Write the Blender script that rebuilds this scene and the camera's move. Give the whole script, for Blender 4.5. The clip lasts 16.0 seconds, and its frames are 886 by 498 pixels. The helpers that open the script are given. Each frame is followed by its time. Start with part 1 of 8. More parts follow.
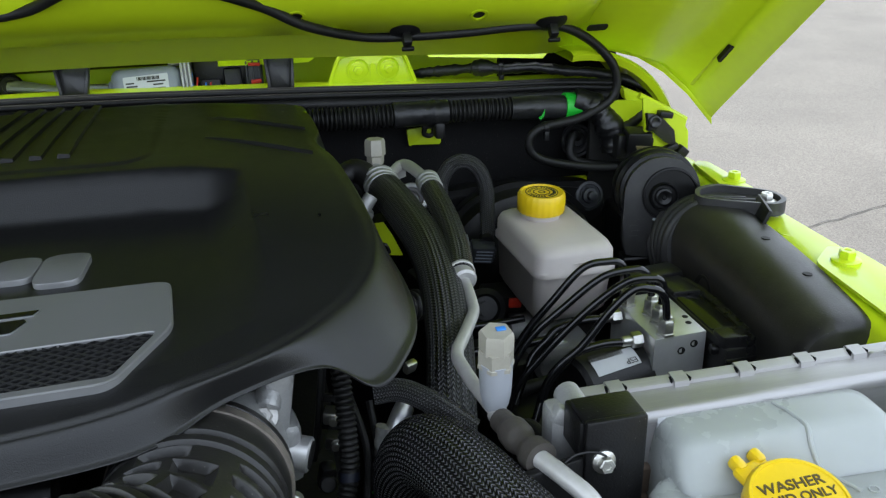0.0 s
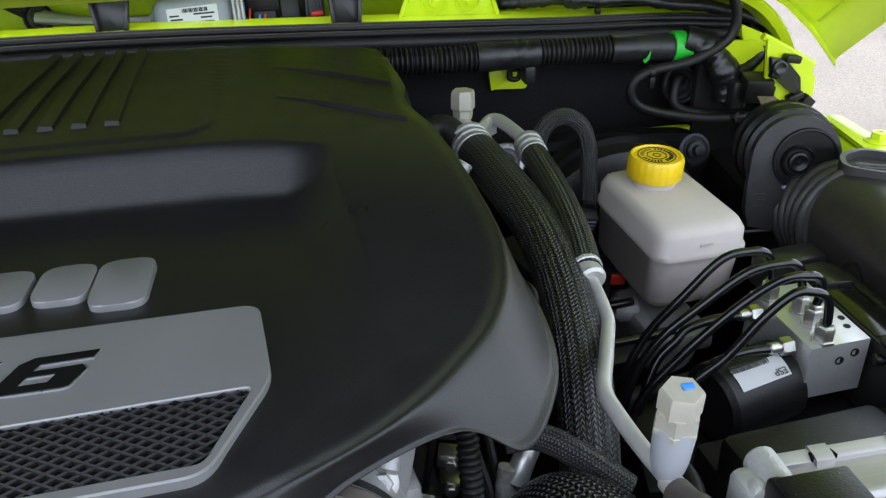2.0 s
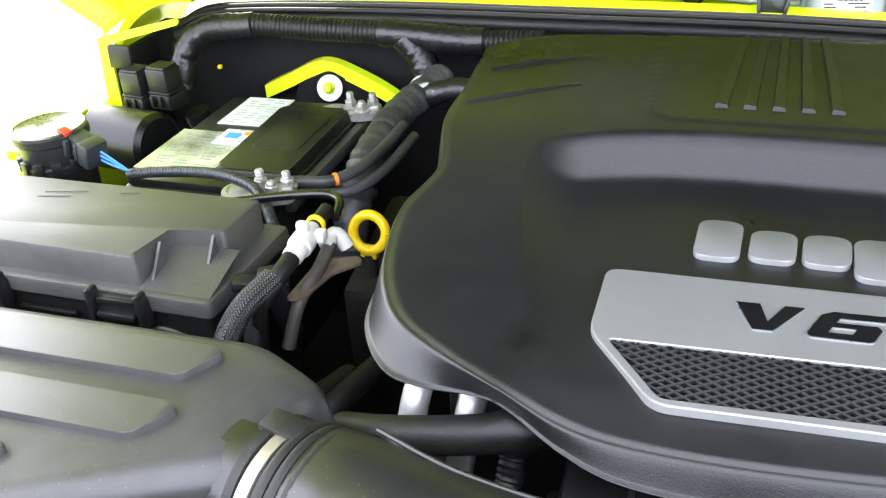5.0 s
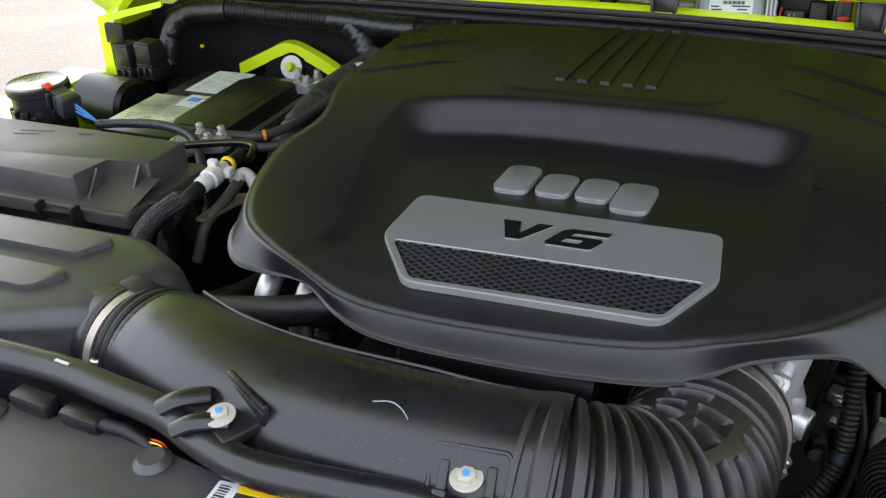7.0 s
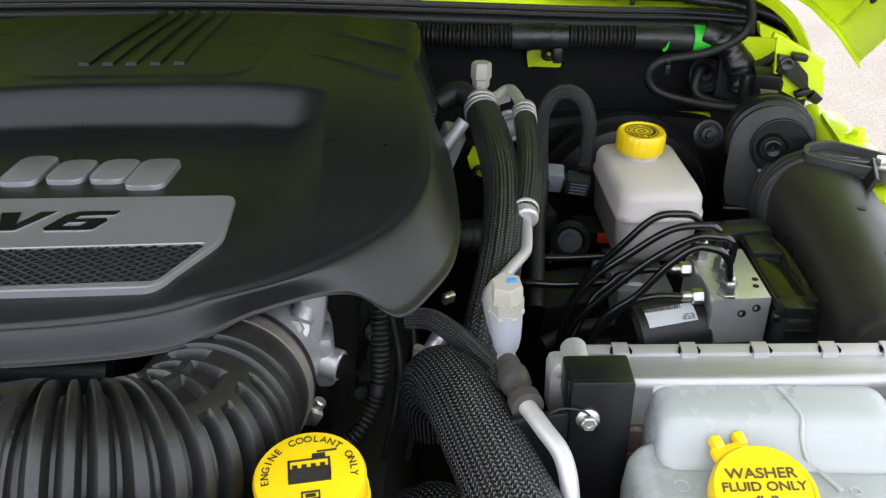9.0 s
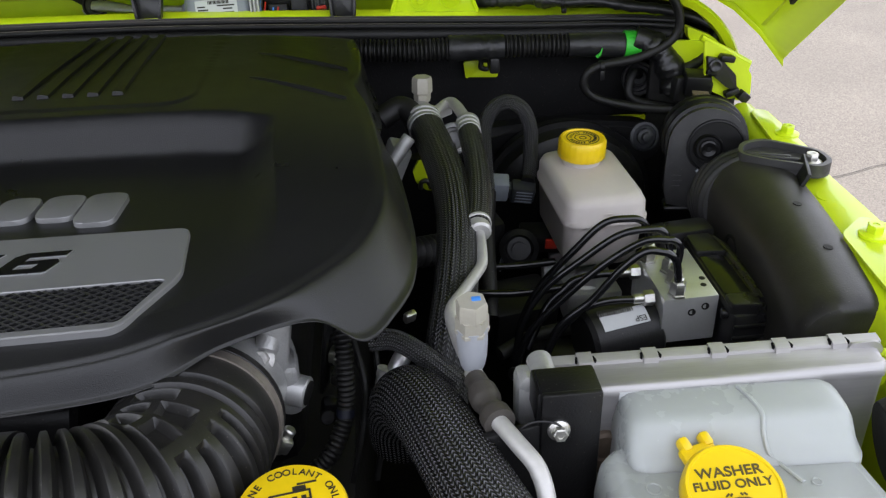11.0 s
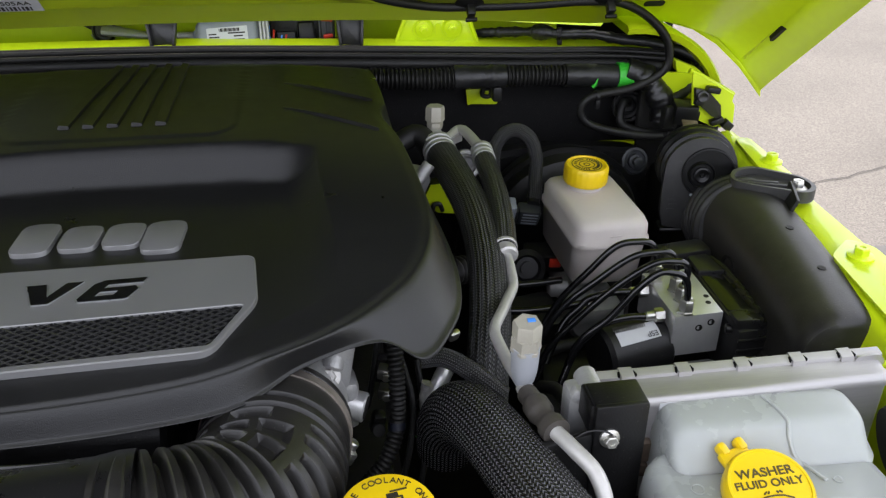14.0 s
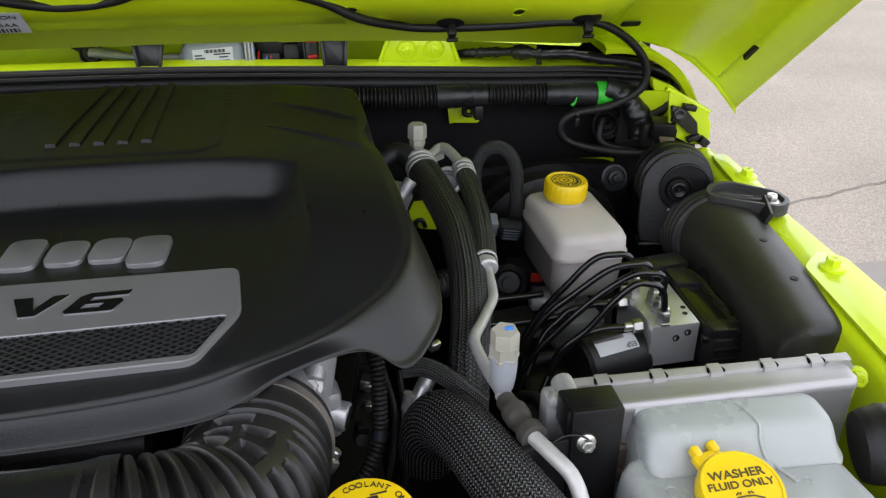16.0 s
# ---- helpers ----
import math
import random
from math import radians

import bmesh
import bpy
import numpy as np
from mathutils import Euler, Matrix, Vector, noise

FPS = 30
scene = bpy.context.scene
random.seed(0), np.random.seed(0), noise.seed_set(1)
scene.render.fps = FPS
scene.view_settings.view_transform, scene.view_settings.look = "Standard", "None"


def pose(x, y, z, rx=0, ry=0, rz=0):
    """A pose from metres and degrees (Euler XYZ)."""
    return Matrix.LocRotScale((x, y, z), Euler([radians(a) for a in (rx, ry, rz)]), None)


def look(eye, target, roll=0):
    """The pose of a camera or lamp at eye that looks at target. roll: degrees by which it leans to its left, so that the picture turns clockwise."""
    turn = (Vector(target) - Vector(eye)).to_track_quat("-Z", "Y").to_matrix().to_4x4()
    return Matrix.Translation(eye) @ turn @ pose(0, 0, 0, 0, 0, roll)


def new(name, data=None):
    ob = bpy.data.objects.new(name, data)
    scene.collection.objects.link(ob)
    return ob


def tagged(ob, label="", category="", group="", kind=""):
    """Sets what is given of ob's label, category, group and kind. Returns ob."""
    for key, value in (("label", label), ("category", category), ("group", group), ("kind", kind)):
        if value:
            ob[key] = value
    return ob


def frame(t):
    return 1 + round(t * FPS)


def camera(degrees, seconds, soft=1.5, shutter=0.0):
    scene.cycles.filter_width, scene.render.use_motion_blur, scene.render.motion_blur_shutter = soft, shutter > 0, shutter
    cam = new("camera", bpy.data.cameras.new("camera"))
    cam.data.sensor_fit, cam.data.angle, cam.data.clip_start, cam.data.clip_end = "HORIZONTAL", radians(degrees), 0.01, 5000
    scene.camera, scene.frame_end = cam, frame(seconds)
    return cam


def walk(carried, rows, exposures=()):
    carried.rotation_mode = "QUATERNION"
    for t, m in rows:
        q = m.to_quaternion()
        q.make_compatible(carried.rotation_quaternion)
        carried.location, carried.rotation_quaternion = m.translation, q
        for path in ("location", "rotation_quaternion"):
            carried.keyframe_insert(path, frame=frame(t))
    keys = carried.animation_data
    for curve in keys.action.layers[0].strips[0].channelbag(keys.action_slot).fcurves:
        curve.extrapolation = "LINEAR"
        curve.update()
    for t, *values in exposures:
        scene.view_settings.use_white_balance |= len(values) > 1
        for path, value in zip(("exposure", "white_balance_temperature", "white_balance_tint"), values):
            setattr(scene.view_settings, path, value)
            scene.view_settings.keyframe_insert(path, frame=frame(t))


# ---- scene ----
cam = camera(54.7, 16.0, 1.3)
PATH = [
    (0, (0.182, -0.529, 0.233), (0.587, 1.264, -0.557), -1.3),
    (0.5, (0.183, -0.461, 0.196), (0.55, 1.34, -0.591), -1.3),
    (1, (0.194, -0.422, 0.208), (0.544, 1.372, -0.603), -1.3),
    (1.5, (0.192, -0.401, 0.222), (0.544, 1.35, -0.677), -1.1),
    (2, (0.142, -0.383, 0.241), (0.478, 1.326, -0.743), -1.2),
    (2.5, (0.088, -0.368, 0.251), (0.42, 1.327, -0.758), -0.2),
    (3, (0.014, -0.366, 0.261), (0.139, 1.342, -0.771), -1.5),
    (3.5, (-0.051, -0.384, 0.281), (-0.161, 1.312, -0.772), -2.6),
    (4, (-0.095, -0.409, 0.293), (-0.403, 1.259, -0.766), -3.0),
    (4.2, (-0.102, -0.416, 0.298), (-0.47, 1.239, -0.763), -3.3),
    (6.3, (0.07, -0.565, 0.312), (-0.634, 1.005, -0.707), -3.5),
    (6.5, (0.093, -0.566, 0.316), (-0.604, 1.008, -0.703), -3.3),
    (7, (0.148, -0.571, 0.314), (-0.544, 1.01, -0.697), -3.0),
    (7.5, (0.205, -0.584, 0.303), (-0.488, 1.006, -0.694), -3.7),
    (8, (0.247, -0.58, 0.286), (-0.237, 1.09, -0.702), -3.1),
    (8.5, (0.265, -0.564, 0.275), (0.103, 1.159, -0.727), -1.0),
    (9, (0.279, -0.551, 0.276), (0.252, 1.175, -0.734), -0.9),
    (9.2, (0.287, -0.547, 0.278), (0.297, 1.178, -0.733), -0.8),
    (11.3, (0.246, -0.55, 0.294), (0.377, 1.174, -0.711), -1.6),
    (11.5, (0.218, -0.554, 0.298), (0.353, 1.171, -0.705), -1.5),
    (12, (0.155, -0.56, 0.307), (0.319, 1.164, -0.693), -1.0),
    (12.5, (0.144, -0.561, 0.311), (0.345, 1.161, -0.686), -0.4),
    (13, (0.162, -0.577, 0.319), (0.392, 1.143, -0.675), 0.1),
    (13.5, (0.171, -0.581, 0.324), (0.422, 1.138, -0.668), 0.3),
    (14, (0.177, -0.58, 0.328), (0.439, 1.138, -0.662), 0.4),
    (14.5, (0.18, -0.58, 0.327), (0.453, 1.136, -0.662), 0.5),
    (15, (0.184, -0.58, 0.323), (0.463, 1.136, -0.666), 0.6),
    (15.5, (0.183, -0.585, 0.325), (0.469, 1.136, -0.651), 0.5),
    (16, (0.181, -0.599, 0.328), (0.473, 1.14, -0.615), 0.4),
]
# seconds, stops, kelvin, tint
EXPOSURES = [(0.0, 1.52, 6500, 4), (0.5, 2.02, 6500, 5), (1.0, 2.12, 6600, 8), (1.5, 2.02, 6600, 8), (2.0, 1.97, 6600, 8), (2.5, 2.32, 6700, 8), (3.0, 3.17, 6900, 8), (3.5, 3.93, 6900, 11), (4.2, 3.98, 6900, 11), (5.6, 2.77, 6900, 11),
             (6.3, 2.23, 6900, 11), (7, 2.03, 6900, 11), (7.5, 2.41, 7100, 10), (8, 2.76, 6900, 9), (8.5, 2.76, 7100, 10), (9, 2.12, 7000, 11), (11.5, 1.62, 7000, 12), (12.5, 1.77, 7000, 12), (13, 1.87, 7100, 12), (14.5, 1.62, 7100, 12), (16, 1.64, 7100, 12)]
walk(cam, [(t, look(eye, target, roll)) for t, eye, target, roll in PATH], EXPOSURES)


# ---- world and light ----
SUN_EL, SUN_AZ = 52.0, 25.0          # degrees above the horizon; degrees from +y towards -x
sun_dir = Vector((-math.sin(radians(SUN_AZ)) * math.cos(radians(SUN_EL)),
                  math.cos(radians(SUN_AZ)) * math.cos(radians(SUN_EL)), math.sin(radians(SUN_EL))))
world = bpy.data.worlds.new("sky")
world.use_nodes = True
scene.world = world
wn = world.node_tree.nodes
sky = wn.new("ShaderNodeTexSky")
sky.sky_type, sky.sun_disc = "NISHITA", False
sky.sun_elevation, sky.sun_rotation = radians(SUN_EL), radians(-SUN_AZ)
sky.dust_density, sky.air_density, sky.ozone_density = 5.0, 1.0, 1.0
pale = wn.new("ShaderNodeHueSaturation")          # thin high cloud takes most of the blue out
pale.inputs["Saturation"].default_value = 0.7
world.node_tree.links.new(sky.outputs[0], pale.inputs["Color"])
cloud = wn.new("ShaderNodeMix")                   # an even veil of cloud over the clear sky
cloud.data_type = "RGBA"
cloud.inputs[0].default_value = 0.42
cloud.inputs[7].default_value = (8.55, 9.2, 11.0, 1.0)
world.node_tree.links.new(pale.outputs[0], cloud.inputs[6])
world.node_tree.links.new(cloud.outputs[2], wn["Background"].inputs[0])
wn["Background"].inputs[1].default_value = 0.14
sun = new("sun", bpy.data.lights.new("sun", "SUN"))
sun.data.energy, sun.data.angle, sun.data.color = 2.6, radians(6), (1.0, 0.97, 0.92)
sun.matrix_world = look((0, 0, 5), Vector((0, 0, 5)) - sun_dir)


# ---- materials ----
def material(name, base, rough=0.5, metal=0.0, vary=0.25, scale=40.0, bump=0.0, bump_scale=400.0, coat=0.0,
             dust=0.0, spec=0.5, stretch=None, specks=None):
    """A plain surface with two scales of colour change, roughness change and fine relief."""
    m = bpy.data.materials.new(name)
    m.use_nodes = True
    t, link = m.node_tree, m.node_tree.links.new
    p = t.nodes["Principled BSDF"]
    co = t.nodes.new("ShaderNodeTexCoord")
    src = co.outputs["Object"]
    if stretch:
        mp = t.nodes.new("ShaderNodeMapping")
        mp.inputs["Scale"].default_value = stretch
        link(src, mp.inputs[0])
        src = mp.outputs[0]
    big = t.nodes.new("ShaderNodeTexNoise")
    big.inputs["Scale"].default_value, big.inputs["Detail"].default_value = scale * 0.3, 4
    fine = t.nodes.new("ShaderNodeTexNoise")
    fine.inputs["Scale"].default_value, fine.inputs["Detail"].default_value = scale * 4, 3
    link(src, big.inputs["Vector"])
    link(src, fine.inputs["Vector"])
    mix = t.nodes.new("ShaderNodeMath")
    mix.operation = "MULTIPLY_ADD"
    link(fine.outputs[0], mix.inputs[0])
    mix.inputs[1].default_value = 0.4
    link(big.outputs[0], mix.inputs[2])
    ramp = t.nodes.new("ShaderNodeValToRGB")
    ramp.color_ramp.elements[0].position, ramp.color_ramp.elements[1].position = 0.42, 0.98
    lo, hi = [c * (1 - vary) for c in base], [min(1, c * (1 + vary)) for c in base]
    if dust:
        hi = [c + (d - c) * dust for c, d in zip(hi, (0.28, 0.25, 0.21))]
    ramp.color_ramp.elements[0].color, ramp.color_ramp.elements[1].color = (*lo, 1), (*hi, 1)
    link(mix.outputs[0], ramp.inputs[0])
    colour = ramp.outputs[0]
    if specks is None:
        specks = 0.30 if dust else 0.0
    if specks:
        # stray grains of dust, one in a few cells, thicker where the broad noise is high
        vor = t.nodes.new("ShaderNodeTexVoronoi")
        vor.inputs["Scale"].default_value = 560
        link(src, vor.inputs["Vector"])
        sp = t.nodes.new("ShaderNodeSeparateColor")
        link(vor.outputs["Color"], sp.inputs[0])
        pick = t.nodes.new("ShaderNodeMath")
        pick.operation = "MULTIPLY_ADD"
        link(big.outputs[0], pick.inputs[0])
        pick.inputs[1].default_value = 0.20
        link(sp.outputs[0], pick.inputs[2])
        few = t.nodes.new("ShaderNodeMath")
        few.operation = "GREATER_THAN"
        link(pick.outputs[0], few.inputs[0])
        few.inputs[1].default_value = 1.045
        near = t.nodes.new("ShaderNodeMapRange")
        near.inputs[1].default_value, near.inputs[2].default_value = 0.16, 0.30
        near.inputs[3].default_value, near.inputs[4].default_value = specks, 0.0
        link(vor.outputs["Distance"], near.inputs[0])
        both = t.nodes.new("ShaderNodeMath")
        both.operation = "MULTIPLY"
        link(few.outputs[0], both.inputs[0])
        link(near.outputs[0], both.inputs[1])
        dot = t.nodes.new("ShaderNodeMix")
        dot.data_type = "RGBA"
        link(both.outputs[0], dot.inputs[0])
        link(colour, dot.inputs[6])
        dot.inputs[7].default_value = (0.20, 0.185, 0.16, 1)
        colour = dot.outputs[2]
    link(colour, p.inputs["Base Color"])
    rr = t.nodes.new("ShaderNodeMapRange")
    rr.inputs[3].default_value, rr.inputs[4].default_value = max(0.03, rough - 0.09), min(1, rough + 0.12)
    rr.inputs[1].default_value, rr.inputs[2].default_value = 0.4, 1.0
    link(mix.outputs[0], rr.inputs[0])
    link(rr.outputs[0], p.inputs["Roughness"])
    p.inputs["Metallic"].default_value = metal
    p.inputs["Specular IOR Level"].default_value = spec
    p.inputs["Coat Weight"].default_value, p.inputs["Coat Roughness"].default_value = coat, 0.08
    if bump:
        bn = t.nodes.new("ShaderNodeTexNoise")
        bn.inputs["Scale"].default_value, bn.inputs["Detail"].default_value = bump_scale, 2
        link(src, bn.inputs["Vector"])
        bp = t.nodes.new("ShaderNodeBump")
        bp.inputs["Strength"].default_value, bp.inputs["Distance"].default_value = bump, 0.001
        link(bn.outputs[0], bp.inputs["Height"])
        link(bp.outputs[0], p.inputs["Normal"])
    return m


def braided(name, dark, light, rough, across, slant=2.0, bump=0.9):
    """A woven sleeve: crossing slanted strands, laid along the tube by its UV map."""
    m = bpy.data.materials.new(name)
    m.use_nodes = True
    t, link = m.node_tree, m.node_tree.links.new
    p = t.nodes["Principled BSDF"]
    uv = t.nodes.new("ShaderNodeUVMap")
    sep = t.nodes.new("ShaderNodeSeparateXYZ")
    link(uv.outputs[0], sep.inputs[0])

    def calc(op, a, b=None):
        n = t.nodes.new("ShaderNodeMath")
        n.operation = op
        for i, v in enumerate((a, b)):
            if v is None:
                continue
            if isinstance(v, (int, float)):
                n.inputs[i].default_value = v
            else:
                link(v, n.inputs[i])
        return n.outputs[0]
    u = calc("MULTIPLY", sep.outputs[0], across * 2 * math.pi)
    v = calc("MULTIPLY", sep.outputs[1], across * 2 * math.pi / slant)
    # herringbone: columns round the tube alternate the slant of their strands
    col = calc("SIGN", calc("SINE", calc("MULTIPLY", u, 0.5)))
    tri = calc("ABSOLUTE", calc("SUBTRACT", calc("FRACT", calc("DIVIDE", u, 2 * math.pi)), 0.5))
    strand = calc("SINE", calc("ADD", calc("MULTIPLY", v, 2.2), calc("MULTIPLY", calc("MULTIPLY", tri, col), 9.0)))
    gap = calc("POWER", calc("ABSOLUTE", calc("SINE", calc("MULTIPLY", u, 0.5))), 0.7)
    h = calc("MULTIPLY", calc("ADD", calc("MULTIPLY", strand, 0.5), 0.5), gap)
    ramp = t.nodes.new("ShaderNodeValToRGB")
    ramp.color_ramp.elements[0].color, ramp.color_ramp.elements[1].color = (*dark, 1), (*light, 1)
    ramp.color_ramp.elements[0].position = 0.38
    link(h, ramp.inputs[0])
    link(ramp.outputs[0], p.inputs["Base Color"])
    p.inputs["Roughness"].default_value = rough
    bp = t.nodes.new("ShaderNodeBump")
    bp.inputs["Strength"].default_value, bp.inputs["Distance"].default_value = bump, 0.0012
    link(h, bp.inputs["Height"])
    link(bp.outputs[0], p.inputs["Normal"])
    return m


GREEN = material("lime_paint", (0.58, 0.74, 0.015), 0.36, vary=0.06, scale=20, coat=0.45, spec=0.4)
# the same lime about a quarter darker, without clear coat
GREEN_IN = material("darker_lime_paint", (0.44, 0.56, 0.008), 0.45, vary=0.10, scale=20, spec=0.35)
COVER = material("cover_plastic", (0.0095, 0.0097, 0.0100), 0.32, vary=0.25, scale=14, bump=0.22, bump_scale=1300, dust=0.01, spec=0.42, specks=0.10)


def smudge(m, at, reach):
    """A dark oily wipe mark of uneven outline on a finished material."""
    t, link = m.node_tree, m.node_tree.links.new
    p = t.nodes["Principled BSDF"]
    geo = t.nodes.new("ShaderNodeNewGeometry")
    mp = t.nodes.new("ShaderNodeMapping")
    mp.inputs["Location"].default_value = [-a / r for a, r in zip(at, reach)]
    mp.inputs["Scale"].default_value = [1 / r for r in reach]
    link(geo.outputs["Position"], mp.inputs[0])
    ln = t.nodes.new("ShaderNodeVectorMath")
    ln.operation = "LENGTH"
    link(mp.outputs[0], ln.inputs[0])
    nz = t.nodes.new("ShaderNodeTexNoise")
    nz.inputs["Scale"].default_value, nz.inputs["Detail"].default_value = 55, 5
    link(geo.outputs["Position"], nz.inputs["Vector"])
    add = t.nodes.new("ShaderNodeMath")
    add.operation = "ADD"
    link(ln.outputs["Value"], add.inputs[0])
    link(nz.outputs[0], add.inputs[1])
    mr = t.nodes.new("ShaderNodeMapRange")
    mr.inputs[1].default_value, mr.inputs[2].default_value = 0.75, 1.45
    mr.inputs[3].default_value, mr.inputs[4].default_value = 1.0, 0.0
    link(add.outputs[0], mr.inputs[0])
    sp = t.nodes.new("ShaderNodeMapRange")
    sp.inputs[3].default_value, sp.inputs[4].default_value = p.inputs["Specular IOR Level"].default_value, 0.12
    link(mr.outputs[0], sp.inputs[0])
    link(sp.outputs[0], p.inputs["Specular IOR Level"])
    for name, val in (("Roughness", 0.62), ("Base Color", (0.004, 0.004, 0.004, 1))):
        old = p.inputs[name].links[0].from_socket
        mx = t.nodes.new("ShaderNodeMix")
        mx.data_type = "RGBA" if name == "Base Color" else "FLOAT"
        k = 6 if name == "Base Color" else 2
        link(mr.outputs[0], mx.inputs[0])
        link(old, mx.inputs[k])
        mx.inputs[k + 1].default_value = val
        link(mx.outputs[2 if name == "Base Color" else 0], p.inputs[name])


smudge(COVER, (-0.160, -0.080, -0.012), (0.017, 0.032, 0.05))
BLACK = material("black_plastic", (0.0065, 0.0065, 0.0070), 0.38, vary=0.25, scale=30, bump=0.2, bump_scale=700, dust=0.012, spec=0.36)
DUCT = material("satin_black_duct", (0.010, 0.010, 0.0105), 0.30, vary=0.25, scale=22, bump=0.05, bump_scale=800, dust=0.012)
DUSTY = material("dusty_black_plastic", (0.042, 0.041, 0.039), 0.45, vary=0.3, scale=26, bump=0.25, bump_scale=600, dust=0.06)
RUBBER = material("black_rubber", (0.006, 0.006, 0.006), 0.48, vary=0.35, scale=40, bump=0.2, bump_scale=500, dust=0.02, spec=0.34)
BELLOW = material("dusty_rubber", (0.0095, 0.0093, 0.0090), 0.40, vary=0.4, scale=26, bump=0.12, bump_scale=450, dust=0.05)
TAPE = material("wrinkled_tape", (0.007, 0.007, 0.0075), 0.33, vary=0.3, scale=60, bump=1.0, bump_scale=140)
FELT = material("insulation_felt", (0.0055, 0.0055, 0.006), 0.85, vary=0.4, scale=60, bump=0.6, bump_scale=500, dust=0.012, spec=0.15)
PAD = material("grey_felt_pad", (0.014, 0.014, 0.0145), 0.85, vary=0.4, scale=60, bump=0.6, bump_scale=500, dust=0.02)
DARK = material("grimy_dark_metal", (0.006, 0.0057, 0.0055), 0.6, vary=0.5, scale=40, bump=0.5, bump_scale=200, dust=0.02, spec=0.3)
CLAMP = material("weathered_clamp_steel", (0.36, 0.32, 0.28), 0.45, 0.8, vary=0.3, scale=60, bump=0.2, bump_scale=400)
ALU = material("cast_aluminium", (0.40, 0.40, 0.39), 0.48, 0.6, vary=0.18, scale=60, bump=0.5, bump_scale=500)
MILLED = material("milled_aluminium", (0.62, 0.62, 0.61), 0.36, 0.75, vary=0.08, scale=60, stretch=(1, 8, 1), bump=0.1, bump_scale=300)
SHEET = material("aluminium_sheet", (0.40, 0.39, 0.385), 0.42, 0.6, vary=0.14, scale=40, stretch=(0.3, 6, 3), bump=0.12, bump_scale=200)
STEEL = material("zinc_steel", (0.60, 0.59, 0.55), 0.35, 1.0, vary=0.2, scale=90, bump=0.2, bump_scale=500)
SILVER = material("silver_paint", (0.25, 0.25, 0.25), 0.4, 0.45, vary=0.05, scale=60, bump=0.05, bump_scale=2500)
CHROME = material("bright_trim", (0.55, 0.56, 0.57), 0.28, 0.9, vary=0.05, scale=60)
LATTICE = material("grille_plastic", (0.0075, 0.0075, 0.008), 0.48, vary=0.2, scale=80, spec=0.35)
DUCTDUST = material("dusty_duct_plastic", (0.012, 0.0118, 0.0115), 0.42, vary=0.4, scale=22, bump=0.15, bump_scale=700, dust=0.10, spec=0.4)
PITCH = material("matt_black_backing", (0.003, 0.003, 0.003), 0.9, vary=0.2, scale=80, spec=0.1)
POLY = material("translucent_white_plastic", (0.34, 0.355, 0.38), 0.35, vary=0.05, scale=50)
GLOSS = material("gloss_black", (0.006, 0.006, 0.0065), 0.16, vary=0.2, scale=60)
YELLOW = material("yellow_plastic", (0.80, 0.55, 0.010), 0.36, vary=0.08, scale=50, bump=0.08, bump_scale=500)
CAPPRINT = material("brown_cap_print", (0.070, 0.050, 0.012), 0.55, vary=0.3, scale=120)
PRINT = material("black_print", (0.02, 0.017, 0.012), 0.55, vary=0.2)
WHITECAP = material("ivory_plastic", (0.37, 0.35, 0.29), 0.42, vary=0.10, scale=70, bump=0.1, bump_scale=400)
WHITE = material("white_plastic", (0.55, 0.54, 0.50), 0.42, vary=0.10, scale=70)
PAPER = material("label_paper", (0.52, 0.53, 0.54), 0.45, vary=0.05, scale=60)
TAPEGREEN = material("green_tape", (0.02, 0.42, 0.03), 0.40, vary=0.2, scale=60, bump=0.4, bump_scale=160)
RED = material("red_plastic", (0.55, 0.03, 0.015), 0.4, vary=0.15)
BLUE = material("blue_paint_mark", (0.05, 0.25, 0.7), 0.5, vary=0.15)
ORANGE = material("orange_plastic", (0.75, 0.22, 0.02), 0.45, vary=0.15)
GREYCON = material("grey_connector", (0.22, 0.24, 0.27), 0.45, vary=0.12)
PIPE = material("bare_aluminium_pipe", (0.50, 0.49, 0.47), 0.42, 0.4, vary=0.15, scale=60, bump=0.15, bump_scale=400)
LIDMETAL = material("dull_lid_metal", (0.17, 0.165, 0.155), 0.28, 0.9, vary=0.3, scale=60, bump=0.15, bump_scale=200)
HORNFACE = material("dusty_horn_plastic", (0.020, 0.0205, 0.022), 0.34, vary=0.55, scale=26, bump=0.1, bump_scale=600, dust=0.05)
PLUGGREY = material("dark_plug_plastic", (0.022, 0.024, 0.028), 0.4, vary=0.3, scale=60)
HORN = material("horn_black", (0.005, 0.005, 0.0052), 0.32, vary=0.3, scale=40, spec=0.3, bump=0.1, bump_scale=600)
# base lifted to grey in place of the sky's sheen, with some dust besides
AIRBOX = material("dusty_sheen_black", (0.034, 0.034, 0.0342), 0.38, vary=0.3, scale=18, bump=0.08, bump_scale=900, dust=0.05)
FOIL = material("worn_foil_label", (0.46, 0.45, 0.43), 0.38, 0.5, vary=0.75, scale=70, bump=0.15, bump_scale=200)
DUSTTAPE = material("dusty_grey_tape", (0.026, 0.027, 0.030), 0.48, vary=0.5, scale=60, bump=1.0, bump_scale=110, dust=0.06)
DULLTAPE = material("dusty_cloth_tape", (0.008, 0.0084, 0.0095), 0.38, vary=0.5, scale=60, bump=1.0, bump_scale=95, dust=0.025)
ZINC = material("dull_zinc", (0.40, 0.39, 0.37), 0.42, 0.6, vary=0.4, scale=80, bump=0.3, bump_scale=400)
